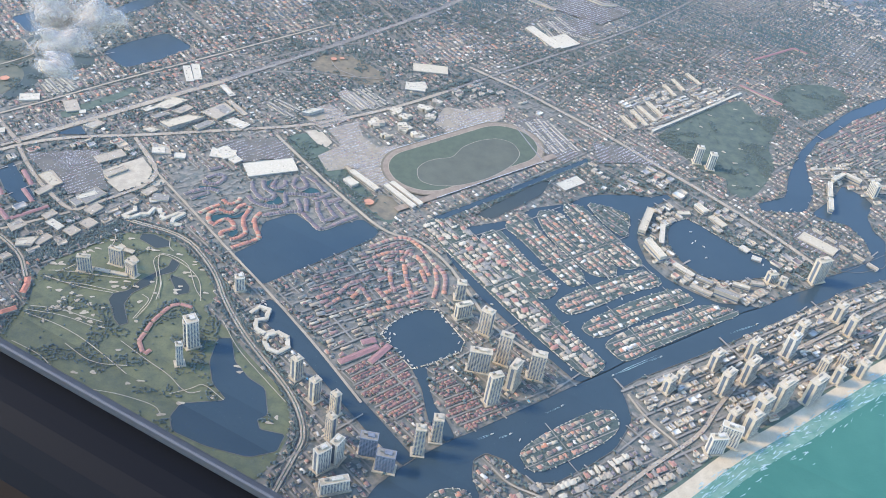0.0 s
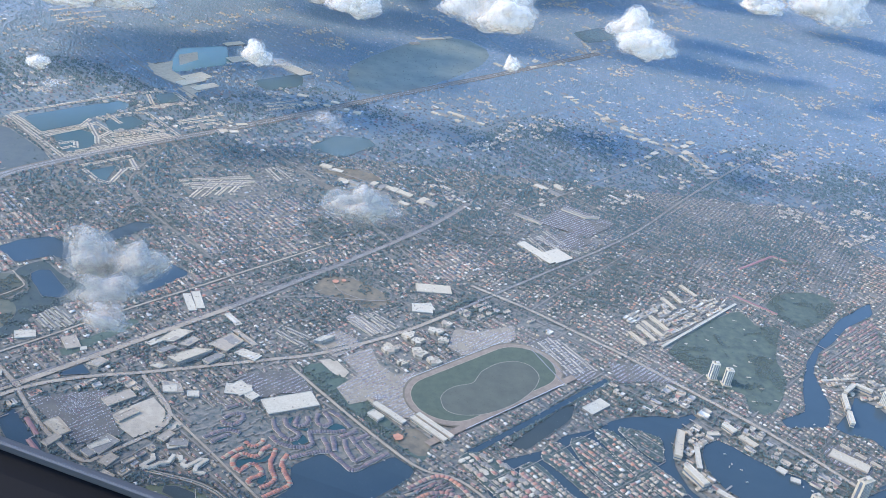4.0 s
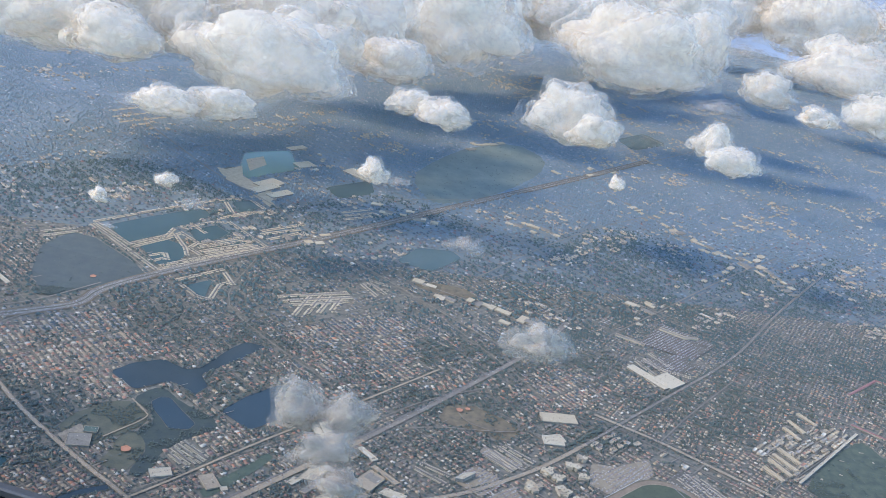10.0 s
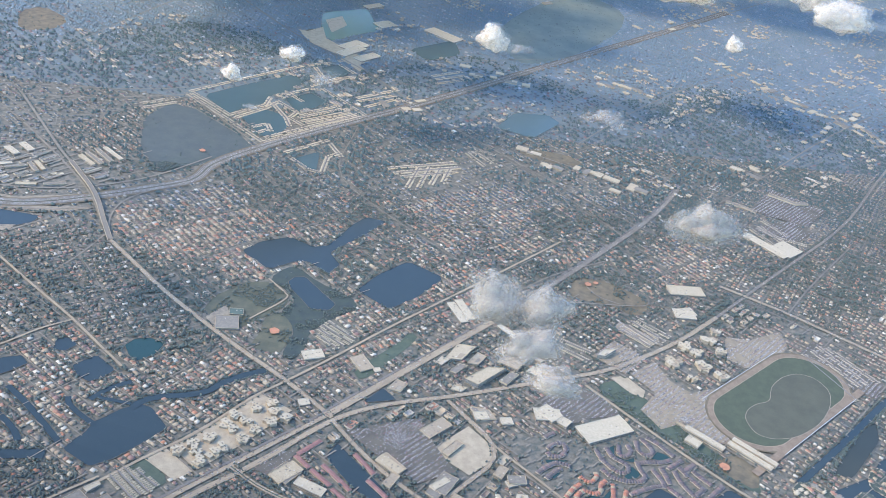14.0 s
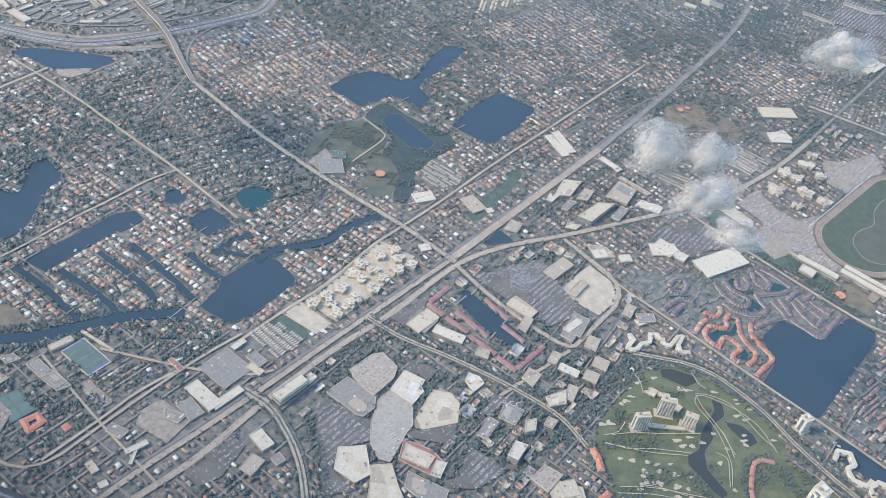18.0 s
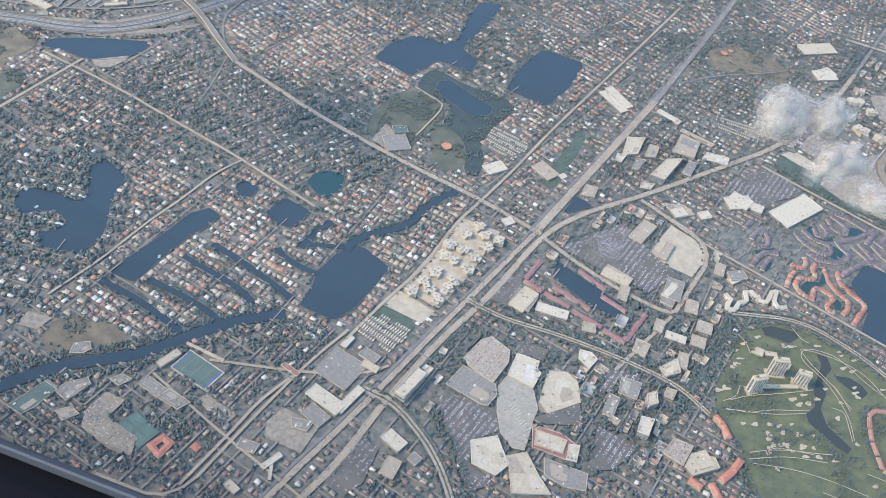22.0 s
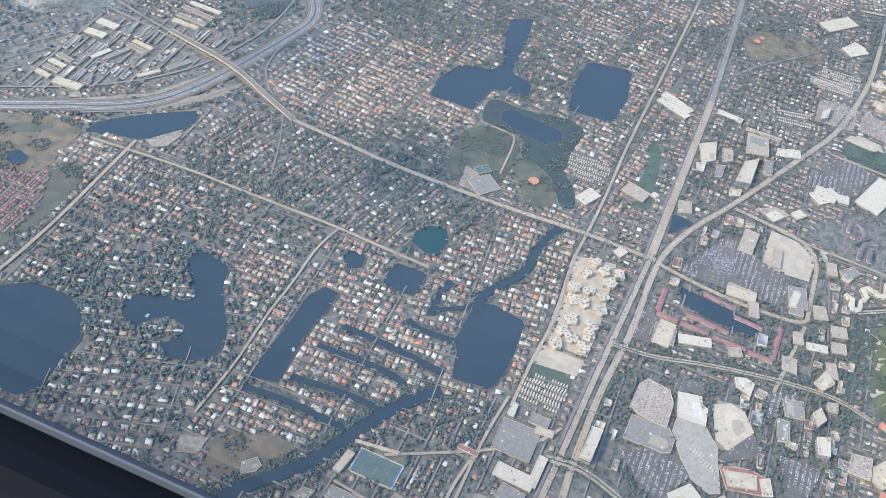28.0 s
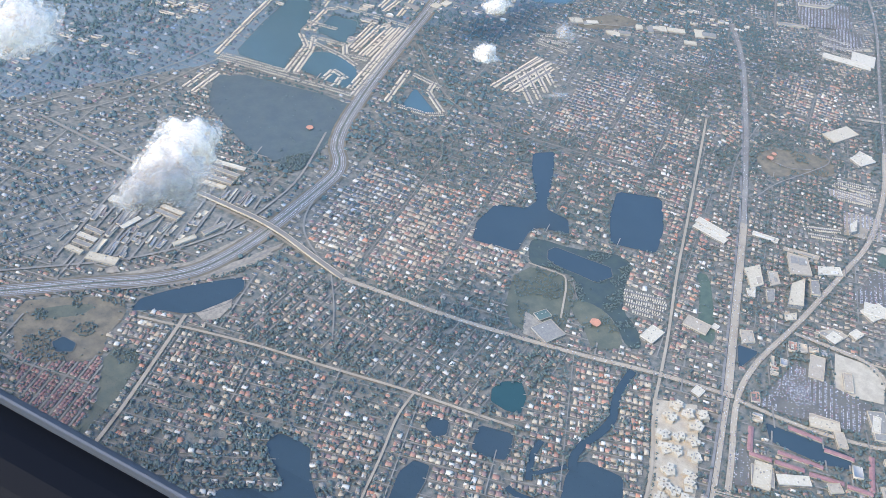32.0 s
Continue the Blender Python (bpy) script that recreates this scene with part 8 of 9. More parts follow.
district([(-230, 773), (-232, 736), (-288, 681), (-315, 651), (-328, 683), (-290, 738)], 'midrise', 41)
district([(224, 590), (304, 642), (407, 711), (526, 781), (484, 661), (422, 613), (311, 533), (276, 500), (241, 536)], 'coast', 32)
district([(240, 533), (276, 497), (201, 440), (104, 430), (101, 463), (142, 478), (186, 501)], 'villa', 33)
district([(231, 937), (310, 942), (408, 854), (463, 788), (418, 754), (345, 853), (321, 889), (238, 878)], 'commerce', -42)
district([(315, 894), (330, 855), (308, 836), (297, 796), (325, 752), (360, 751), (418, 776), (432, 761), (364, 720), (313, 731), (274, 769), (274, 830)], 'coast', -49)
district([(501, 982), (557, 1006), (595, 978), (574, 917), (522, 940)], 'coast', 12)
district([(543, 1080), (660, 1163), (604, 1003), (519, 998)], 'redapt', 39)
district([(283, 1088), (374, 1153), (465, 1153), (316, 1022)], 'midrow', 39)
district([(47, 789), (64, 805), (95, 789), (117, 760), (143, 717), (165, 685), (186, 654), (213, 622), (213, 614), (201, 601), (194, 600), (185, 608), (159, 637), (131, 673), (105, 708), (76, 746)], 'villa', -53)
district([(106, 782), (124, 797), (135, 781), (148, 756), (166, 733), (179, 719), (177, 705), (166, 695), (156, 699), (130, 734), (109, 762)], 'villa', -53)
district([(139, 819), (157, 829), (167, 800), (183, 776), (198, 756), (208, 736), (204, 723), (192, 717), (180, 731), (162, 759), (144, 787), (131, 799)], 'villa', -53)
district([(164, 833), (188, 841), (209, 808), (226, 779), (241, 755), (239, 741), (224, 737), (211, 741), (191, 768), (173, 797)], 'villa', -53)
district([(192, 849), (214, 856), (232, 827), (249, 801), (266, 777), (269, 764), (258, 755), (246, 753), (226, 779), (209, 813)], 'villa', -53)
district([(175, 692), (191, 709), (245, 744), (272, 757), (285, 741), (280, 733), (247, 718), (211, 690), (188, 677), (179, 683)], 'villa', 32)
district([(197, 664), (213, 680), (257, 711), (297, 734), (313, 720), (307, 713), (264, 689), (223, 656), (209, 650), (199, 656)], 'villa', 32)
district([(216, 644), (234, 661), (281, 691), (324, 715), (353, 709), (352, 702), (317, 681), (275, 654), (237, 625), (229, 624), (219, 636)], 'villa', 32)
district([(132, 508), (140, 519), (172, 545), (200, 563), (214, 564), (218, 548), (210, 535), (183, 514), (152, 494), (139, 492)], 'villa', 32)
district([(57, 454), (69, 467), (88, 470), (96, 461), (92, 433), (60, 430)], 'villa', 32)
district([(-850, 975), (-780, 990), (-725, 985), (-698, 945), (-705, 890), (-727, 842), (-756, 822), (-790, 799), (-838, 763), (-920, 740), (-930, 860), (-860, 860)], 'wooded', -28)
district([(-823, 1125), (-767, 1153), (-739, 1117), (-706, 1069), (-653, 1012), (-609, 967), (-573, 929), (-587, 857), (-676, 760), (-744, 798), (-784, 788), (-847, 838), (-857, 871), (-900, 875), (-889, 990), (-865, 994)], 'suburb', -44)
district([(-620, 868), (-551, 922), (-460, 937), (-406, 892), (-450, 851), (-514, 787), (-573, 743), (-676, 760), (-671, 850)], 'suburb', -40)
district([(-602, 1114), (-546, 1071), (-457, 943), (-549, 902), (-609, 967), (-702, 1067), (-698, 1105), (-643, 1140)], 'leafy', 30)
district([(-606, 1175), (-468, 1285), (-395, 1268), (-132, 1195), (-71, 1192), (-272, 986), (-375, 897), (-403, 898), (-388, 977), (-349, 1038), (-390, 1081), (-530, 1026), (-597, 1115)], 'suburb', -52)
district([(-71, 1192), (28, 1170), (-143, 1015), (-262, 941)], 'suburb', -75)
district([(-574, 1110), (-411, 1202), (-142, 1333), (65, 1334), (142, 1182), (-38, 1038), (-164, 1039), (-307, 1157), (-410, 1028), (-527, 1049)], 'suburb', -53)
district([(-61, 1229), (157, 1347), (791, 1538), (677, 1213), (612, 1181), (571, 1258), (462, 1175), (290, 1089), (214, 1038), (168, 1081), (98, 1099)], 'dense', -36)
district([(-27, 988), (36, 1049), (98, 1099), (168, 1081), (214, 1038), (172, 1028), (139, 1067), (63, 1035)], 'commerce', 39)
district([(34, 1246), (203, 1423), (488, 1540), (731, 1478), (481, 1042), (383, 1097), (190, 1192)], 'dense', -41)
district([(-523, 1247), (-310, 1278), (-61, 1229), (-38, 1123), (-155, 1153), (-253, 1024), (-421, 956)], 'suburb', 63)
district([(-689, 1190), (-433, 1340), (-170, 1497), (142, 1775), (1246, 2376), (754, 1304), (488, 1540), (65, 1334), (-173, 1260), (-652, 1093)], 'faraway', -53)
district([(-699, 1216), (-258, 1580), (177, 1975), (726, 2513), (1771, 3293), (1214, 2321), (137, 1745), (-171, 1476), (-458, 1282)], 'faraway', -53)
district([(-909, 1270), (-901, 1624), (-593, 2109), (-318, 2055), (101, 2567), (770, 2758), (425, 2194), (-128, 1735), (-301, 1726), (-560, 1499), (-750, 1365)], 'faraway', -49)
district([(-1024, 1297), (-966, 1477), (-787, 1602), (-579, 1505), (-654, 1417), (-743, 1312), (-832, 1241)], 'faraway', 9)
district([(-836, 1659), (-611, 1778), (-399, 1717), (-569, 1515), (-812, 1475)], 'faraway', 9)


# what the named quarters leave over
district([(-1240, 420), (-300, 420), (500, 420), (900, 1000), (700, 1500), (-1000, 1500), (-1240, 1100)], "town", -46)
district([(-1240, 1100), (-1000, 1500), (700, 1500), (900, 1000), (2040, 1600), (2040, 3590), (-1240, 3590)], "faraway", -46)


def beyond():
    """The far plain: roofs and tree clumps thin out towards the horizon."""
    n = 26000
    r, a = np.sqrt(np.random.uniform(3100 ** 2, 5600 ** 2, n)), np.random.uniform(radians(35), radians(125), n)
    q = np.column_stack([r * np.cos(a) - 300, r * np.sin(a) + 150])
    t = radians(-46)
    grid = np.array(((math.cos(t), -math.sin(t)), (math.sin(t), math.cos(t))))
    g = np.round(q @ grid / (34, 26)) * (34, 26) + np.random.normal(0, 3, q.shape)
    q = g @ grid.T
    out = (q[:, 0] < X0) | (q[:, 0] > X0 + NX) | (q[:, 1] > Y0 + NY)
    q = q[out]
    n = len(q)
    s = np.column_stack([np.random.uniform(5, 16, n), np.random.uniform(4, 9, n), np.random.uniform(1.5, 3, n)])
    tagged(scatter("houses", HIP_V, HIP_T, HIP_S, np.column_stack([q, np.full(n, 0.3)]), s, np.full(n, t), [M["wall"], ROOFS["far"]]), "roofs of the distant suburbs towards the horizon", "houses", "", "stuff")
    tree_pos.append(np.column_stack([q + np.random.normal(0, 9, q.shape), np.full(n, 1.2)]))
    tree_size.append(np.column_stack([np.random.uniform(5, 14, n), np.random.uniform(5, 14, n), np.random.uniform(2, 4, n)]))


beyond()


def far_districts():
    """Flat roofs of far shopping streets and works, in loose clusters on the town's grid."""
    rng = np.random.default_rng(31)
    t = radians(-46)
    u, v = np.array((math.cos(t), math.sin(t))), np.array((-math.sin(t), math.cos(t)))
    pos, size = [], []
    for _ in range(360):
        c = np.array((rng.uniform(-900, 2000), rng.uniform(1420, 3500)))
        long, n = rng.uniform(30, 130), rng.integers(6, 26)
        a, b = (u, v) if rng.random() < 0.5 else (v, u)
        q = c + rng.uniform(-long, long, (n, 1)) * a + np.round(rng.normal(0, 1.0, (n, 1))) * rng.uniform(9, 15) * b
        kind, _ = cell(q[:, 0], q[:, 1])
        q = q[kind == 0]
        pos.append(np.column_stack([q, np.full(len(q), 0.4)]))
        size.append(np.column_stack([np.exp(rng.normal(1.85, 0.4, len(q))), rng.uniform(3, 6.5, len(q)), rng.uniform(1.6, 3, len(q))]))
    pos, size = np.vstack(pos), np.vstack(size)
    tagged(scatter("low_buildings", BOX_V, BOX_T, BOX_S, pos, size, np.full(len(pos), t), [M["wall"], ROOFS["works"]]), "pale flat roofs of distant shopping streets and works", "buildings", "", "stuff")


far_districts()


def finish_streets():
    quad = np.array([(-.5, -.5, 0), (.5, -.5, 0), (.5, .5, 0), (-.5, .5, 0)])
    ob = scatter("streets", quad, np.array([(0, 1, 2), (0, 2, 3)]), None, np.vstack(streets_pos), np.vstack(streets_size), np.concatenate(streets_turn), [M["street"]])
    tagged(ob, "pale residential streets between rows of houses", "road", "", "stuff")


finish_streets()


def wooded(value, step, big, material, name, label, share=0.8):
    """Trees over all cells of one kind."""
    j, i = np.nonzero(plan[::step, ::step] == value)
    q = np.column_stack([i * step + X0, j * step + Y0]) + np.random.uniform(0, step, (len(i), 2))
    q = q[np.random.rand(len(q)) < share]
    k = np.random.uniform(0.7, 1.4, len(q)) * big
    s = np.column_stack([k, k * np.random.uniform(0.8, 1.2, len(q)), k * np.random.uniform(0.7, 1.1, len(q))])
    tagged(scatter(name, CROWN_V, CROWN_T, None, np.column_stack([q, k * 0.35 + 0.2]), s, np.random.rand(len(q)) * 6, [material], 0.22), label, "trees", "", "stuff")


wooded(7, 2, 2.6, M["tree_dark"], "thicket", "dense dark thicket of trees")
wooded(2, 5, 2.0, M["tree"], "golf_trees", "scattered trees on open grass", 0.1)


def copses():
    """Groves on the grass of the golf courses, thick in some patches and none in others."""
    j, i = np.nonzero(plan[::2, ::2] == 2)
    q = np.column_stack([i * 2 + X0, j * 2 + Y0]) + np.random.uniform(0, 2, (len(i), 2))
    q = q[(q[:, 1] < 1300) & (field(q, 15, 21) * 0.6 + field(q, 38, 22) * 0.4 > np.where(q[:, 1] < 780, 0.66, 0.57))]
    q = q[np.random.rand(len(q)) < 0.62]
    k = np.random.uniform(1.3, 2.8, len(q))
    tree_pos.append(np.column_stack([q, k * 0.4 + 0.3]))
    tree_size.append(np.column_stack([k, k, k * 0.9]))


copses()


def belt(points, width, density=0.3):
    """A belt of trees along a line."""
    p = smooth(points, 2, False)
    s = np.concatenate([[0], np.cumsum(np.linalg.norm(np.diff(p, axis=0), axis=1))])
    n = int(s[-1] * width * density)
    m = np.random.uniform(0, s[-1], n)
    q = np.column_stack([np.interp(m, s, p[:, 0]), np.interp(m, s, p[:, 1])]) + np.random.uniform(-width / 2, width / 2, (n, 2))
    kind, _ = cell(q[:, 0], q[:, 1])
    q = q[(kind != 1) & (kind != 6) & (kind != 4)]
    k = np.random.uniform(1.5, 3.0, len(q))
    tree_pos.append(np.column_stack([q, k * 0.4 + 0.3]))
    tree_size.append(np.column_stack([k, k, k * 0.9]))


belt([(-292, 672), (-270, 694), (-237, 725), (-217, 740), (-183, 735), (-156, 708), (-139, 684), (-125, 663), (-117, 649), (-95, 612), (-60, 566), (-42, 530), (-40, 490)], 13, 0.26)
belt([(-318, 655), (-300, 672), (-276, 692), (-250, 722), (-225, 748)], 12, 0.28)
belt([(-288, 650), (-286, 607), (-300, 560), (-330, 520)], 12, 0.22)
belt([(-180, 575), (-183, 600), (-176, 625), (-160, 642)], 5, 0.3)
belt([(-150, 640), (-135, 600), (-125, 560)], 12, 0.2)
belt([(-500, 690), (-492, 660), (-488, 620), (-488, 585)], 10, 0.3)
belt([(-505, 715), (-480, 735), (-450, 760), (-420, 765), (-380, 745), (-340, 715), (-300, 690)], 9, 0.24)
belt([(-588, 770), (-612, 773), (-654, 764), (-687, 752), (-717, 745), (-754, 745)], 6, 0.4)
belt([(-592, 796), (-622, 791), (-652, 783), (-681, 773), (-716, 766), (-754, 765), (-783, 755)], 7, 0.4)
belt([(-430, 904), (-470, 884), (-520, 862)], 10, 0.34)
belt([(-100, 920), (-82, 890), (-50, 845), (0, 790)], 13, 0.16)
belt([(70, 800), (120, 840), (190, 900), (240, 945)], 12, 0.26)
belt([(-600, 735), (-575, 745), (-560, 765), (-600, 765)], 14, 0.25)
belt([(-690, 700), (-660, 690), (-640, 705), (-655, 660)], 12, 0.2)
belt([(-620, 1165), (-680, 1150), (-760, 1160), (-830, 1185)], 5, 0.2)
for shore_line in shores:
    docks(shore_line, True, 4.6)
docks([(312, 842), (330, 852), (343, 842), (363, 822), (379, 810), (401, 800), (416, 780)], False, 2.2)
docks([(51, 664), (66, 665), (79, 645), (90, 628), (86, 614), (62, 597), (45, 588), (25, 615), (17, 627), (24, 640), (38, 655)], True, 2.0)


def tree_lines():
    """Trees on both sides of canals and avenues."""
    for p, off, wide, share in lined:
        s = np.concatenate([[0], np.cumsum(np.linalg.norm(np.diff(p, axis=0), axis=1))])
        at = np.arange(0, s[-1], 1.5)
        at = at[np.random.rand(len(at)) < share]
        for side in (-1, 1):
            m = at + np.random.uniform(-0.6, 0.6, len(at))
            q = np.column_stack([np.interp(m, s, p[:, 0]), np.interp(m, s, p[:, 1])])
            d = np.column_stack([np.interp(m + 1, s, p[:, 0]), np.interp(m + 1, s, p[:, 1])]) - q
            d /= np.linalg.norm(d, axis=1)[:, None] + 1e-6
            q = q + np.column_stack([-d[:, 1], d[:, 0]]) * (side * (off + np.random.uniform(0, wide, len(m))))[:, None]
            kind, _ = cell(q[:, 0], q[:, 1])
            q = q[(kind != 1) & (kind != 6)]
            k = np.random.uniform(1.3, 2.4, len(q))
            tree_pos.append(np.column_stack([q, k * 0.4 + 0.5]))
            tree_size.append(np.column_stack([k, k, k * 0.9]))


tree_lines()


def finish_trees():
    p, s = np.vstack(tree_pos), np.vstack(tree_size)
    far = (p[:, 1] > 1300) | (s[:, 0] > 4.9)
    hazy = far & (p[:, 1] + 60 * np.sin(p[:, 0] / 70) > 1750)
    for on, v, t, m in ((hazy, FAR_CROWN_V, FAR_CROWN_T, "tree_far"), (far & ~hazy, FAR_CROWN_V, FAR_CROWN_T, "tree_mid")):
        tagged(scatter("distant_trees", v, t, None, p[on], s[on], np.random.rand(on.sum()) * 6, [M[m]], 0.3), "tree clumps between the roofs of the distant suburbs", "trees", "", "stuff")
    p, s = p[~far], s[~far]
    tagged(scatter("street_trees", CROWN_V, CROWN_T, None, p, s, np.random.rand(len(p)) * 6, [M["tree"]], 0.3), "leafy garden and street trees with uneven crowns", "trees", "", "stuff")


finish_trees()


def finish_docks():
    q = np.vstack(quay_at)
    n = len(q)
    size = np.column_stack([np.random.uniform(1.4, 3.4, n), np.random.uniform(0.6, 1.0, n), np.random.uniform(0.3, 0.7, n)])
    tagged(scatter("docks", BOX_V, BOX_T, None, np.column_stack([q[:, :2], np.full(n, 0.7)]), size, q[:, 2], [M["white_roof"]]), "small white docks and boats along the sea walls", "docks", "", "stuff")


finish_docks()


def finish_rows():
    words = {"curl": "curving rows of brown-roofed villas", "amber": "curving rows of orange-roofed villas", "orange": "orange-tiled apartment rows in arcs", "redtown": "close rows of red-tiled townhouses"}
    for kind, rows in rows_at.items():
        q = np.vstack(rows)
        n = len(q)
        size = q[:, 3:6] * np.exp(np.random.normal(0, 0.08, (n, 3)))
        size[:, 0] = q[:, 3] * 0.97
        ob = scatter("villas", HIP_V, HIP_T, HIP_S, np.column_stack([q[:, :2], np.full(n, 0.4)]), size, q[:, 2] + np.random.normal(0, 0.05, n), [M["wall"], ROOFS[kind]])
        tagged(ob, words[kind], "houses", "", "stuff")


finish_rows()


def finish_cars():
    q = np.vstack(cars_at)
    n = len(q)
    s = np.column_stack([np.full(n, 0.55), np.full(n, 1.1), np.full(n, 0.42)])
    tagged(scatter("parked_cars", ROOF_V, ROOF_T, None, q, s, np.full(n, radians(43)), [M["car"]]), "rows of parked cars in mixed colours", "cars", "", "stuff")
    q = np.vstack(traffic_at)
    n = len(q)
    s = np.column_stack([np.full(n, 1.15), np.full(n, 0.52), np.full(n, 0.42)])
    tagged(scatter("cars", HIP_V, HIP_T, None, q[:, :3], s, q[:, 3], [M["car"]]), "cars strung out along the avenues and highway", "cars", "", "stuff")
    q = np.vstack(trailer_at)
    n = len(q)
    s = np.column_stack([np.random.uniform(2.6, 3.4, n), np.random.uniform(1.2, 1.5, n), np.full(n, 0.9)])
    q = q[(keep := np.random.rand(n) < 0.88)]
    s, n = s[keep], len(q)
    tagged(scatter("mobile_homes", HIP_V, HIP_T, HIP_S, np.column_stack([q[:, :2], np.full(n, 0.6)]), s, q[:, 2], [M["white_roof"], M["white_roof"]]), "white mobile homes in close rows", "mobile homes", "", "stuff")


finish_cars()


# ---- clouds: lumps of dense mist with loose droplets at the edges ----
def cloud_matter(name, cover, metres, low, high, round_off, white=0.87):
    """White mist that scatters light and lets some through; patches of it thin out to nothing. round_off weighs the slope of the whole body against the surface's own."""
    m = bpy.data.materials.new(name)
    m.use_nodes = True
    t = m.node_tree
    t.nodes.remove(t.nodes["Principled BSDF"])

    def vec(how, a, b=None, scale=None):
        n = t.nodes.new("ShaderNodeVectorMath")
        n.operation = how
        t.links.new(a, n.inputs[0])
        if b is not None:
            t.links.new(b, n.inputs[1])
        if scale is not None:
            n.inputs["Scale"].default_value = scale
        return n.outputs[0]

    b, info, geo = t.nodes.new("ShaderNodeBump"), t.nodes.new("ShaderNodeObjectInfo"), t.nodes.new("ShaderNodeNewGeometry")
    b.inputs["Strength"].default_value, b.inputs["Distance"].default_value = 0.3, metres * 0.35
    t.links.new(noisy(t, metres * 1.4, 4, 0.5), b.inputs["Height"])
    body_slope = vec("NORMALIZE", vec("SUBTRACT", geo.outputs["Position"], info.outputs["Location"]))
    slope = vec("NORMALIZE", vec("ADD", b.outputs[0], vec("SCALE", body_slope, None, round_off)))
    lit, deep, body = t.nodes.new("ShaderNodeBsdfDiffuse"), t.nodes.new("ShaderNodeBsdfTranslucent"), t.nodes.new("ShaderNodeMixShader")
    for n in (lit, deep):
        n.inputs["Color"].default_value = (white, white * 0.91, white * 0.77, 1)
        t.links.new(slope, n.inputs["Normal"])
    body.inputs[0].default_value = 0.38
    t.links.new(lit.outputs[0], body.inputs[1])
    t.links.new(deep.outputs[0], body.inputs[2])
    clear, mix = t.nodes.new("ShaderNodeBsdfTransparent"), t.nodes.new("ShaderNodeMixShader")
    t.links.new(ramp(t, noisy(t, metres, 7, 0.6), [(low, (0, 0, 0)), (high, (cover, cover, cover))]), mix.inputs[0])
    t.links.new(clear.outputs[0], mix.inputs[1])
    t.links.new(body.outputs[0], mix.inputs[2])
    t.links.new(mix.outputs[0], t.nodes["Material Output"].inputs["Surface"])
    return m


def shells(name, metres, rows, white=0.97):
    return [(size, cloud_matter(name, cover, metres, low, high, 0.6, white)) for size, cover, low, high in rows]


# size of each shell of a cloud, its cover, and the part of its patches that is bare
MIST = {"near": shells("near_cloud", 9, ((0.74, 0.8, 0.1, 0.4), (0.85, 0.62, 0.25, 0.55), (0.95, 0.5, 0.32, 0.6), (1.05, 0.38, 0.38, 0.66), (1.15, 0.22, 0.44, 0.7))),
        "far": shells("far_cloud", 34, ((0.84, 0.5, 0.0, 0.2), (0.93, 0.55, 0.28, 0.58), (1.03, 0.42, 0.34, 0.64), (1.13, 0.26, 0.42, 0.7))),
        "soft": shells("soft_cloud", 12, ((0.5, 0.7, 0.1, 0.5), (0.66, 0.58, 0.2, 0.55), (0.82, 0.46, 0.28, 0.6), (0.98, 0.34, 0.34, 0.66), (1.14, 0.2, 0.4, 0.72)), 0.7),
        "thin": shells("thin_cloud", 11, ((0.5, 0.42, 0.36, 0.64), (0.75, 0.34, 0.4, 0.66), (1.0, 0.24, 0.43, 0.68), (1.2, 0.16, 0.46, 0.7)), 0.68)}


cloud_count = [0]


def heap(D, centres, radii, floor, sharp):
    """How far out a heap of balls reaches along each direction, with softly joined creases."""
    along = D @ centres.T
    inner = radii ** 2 - (centres ** 2).sum(1) + along ** 2
    reach = np.where(inner > 0, along + np.sqrt(np.maximum(inner, 0)), 0)
    reach = np.maximum(reach, floor)
    return np.log(np.exp(sharp * reach).mean(1) + np.exp(sharp * (reach.max(1) - 0.06))) / sharp


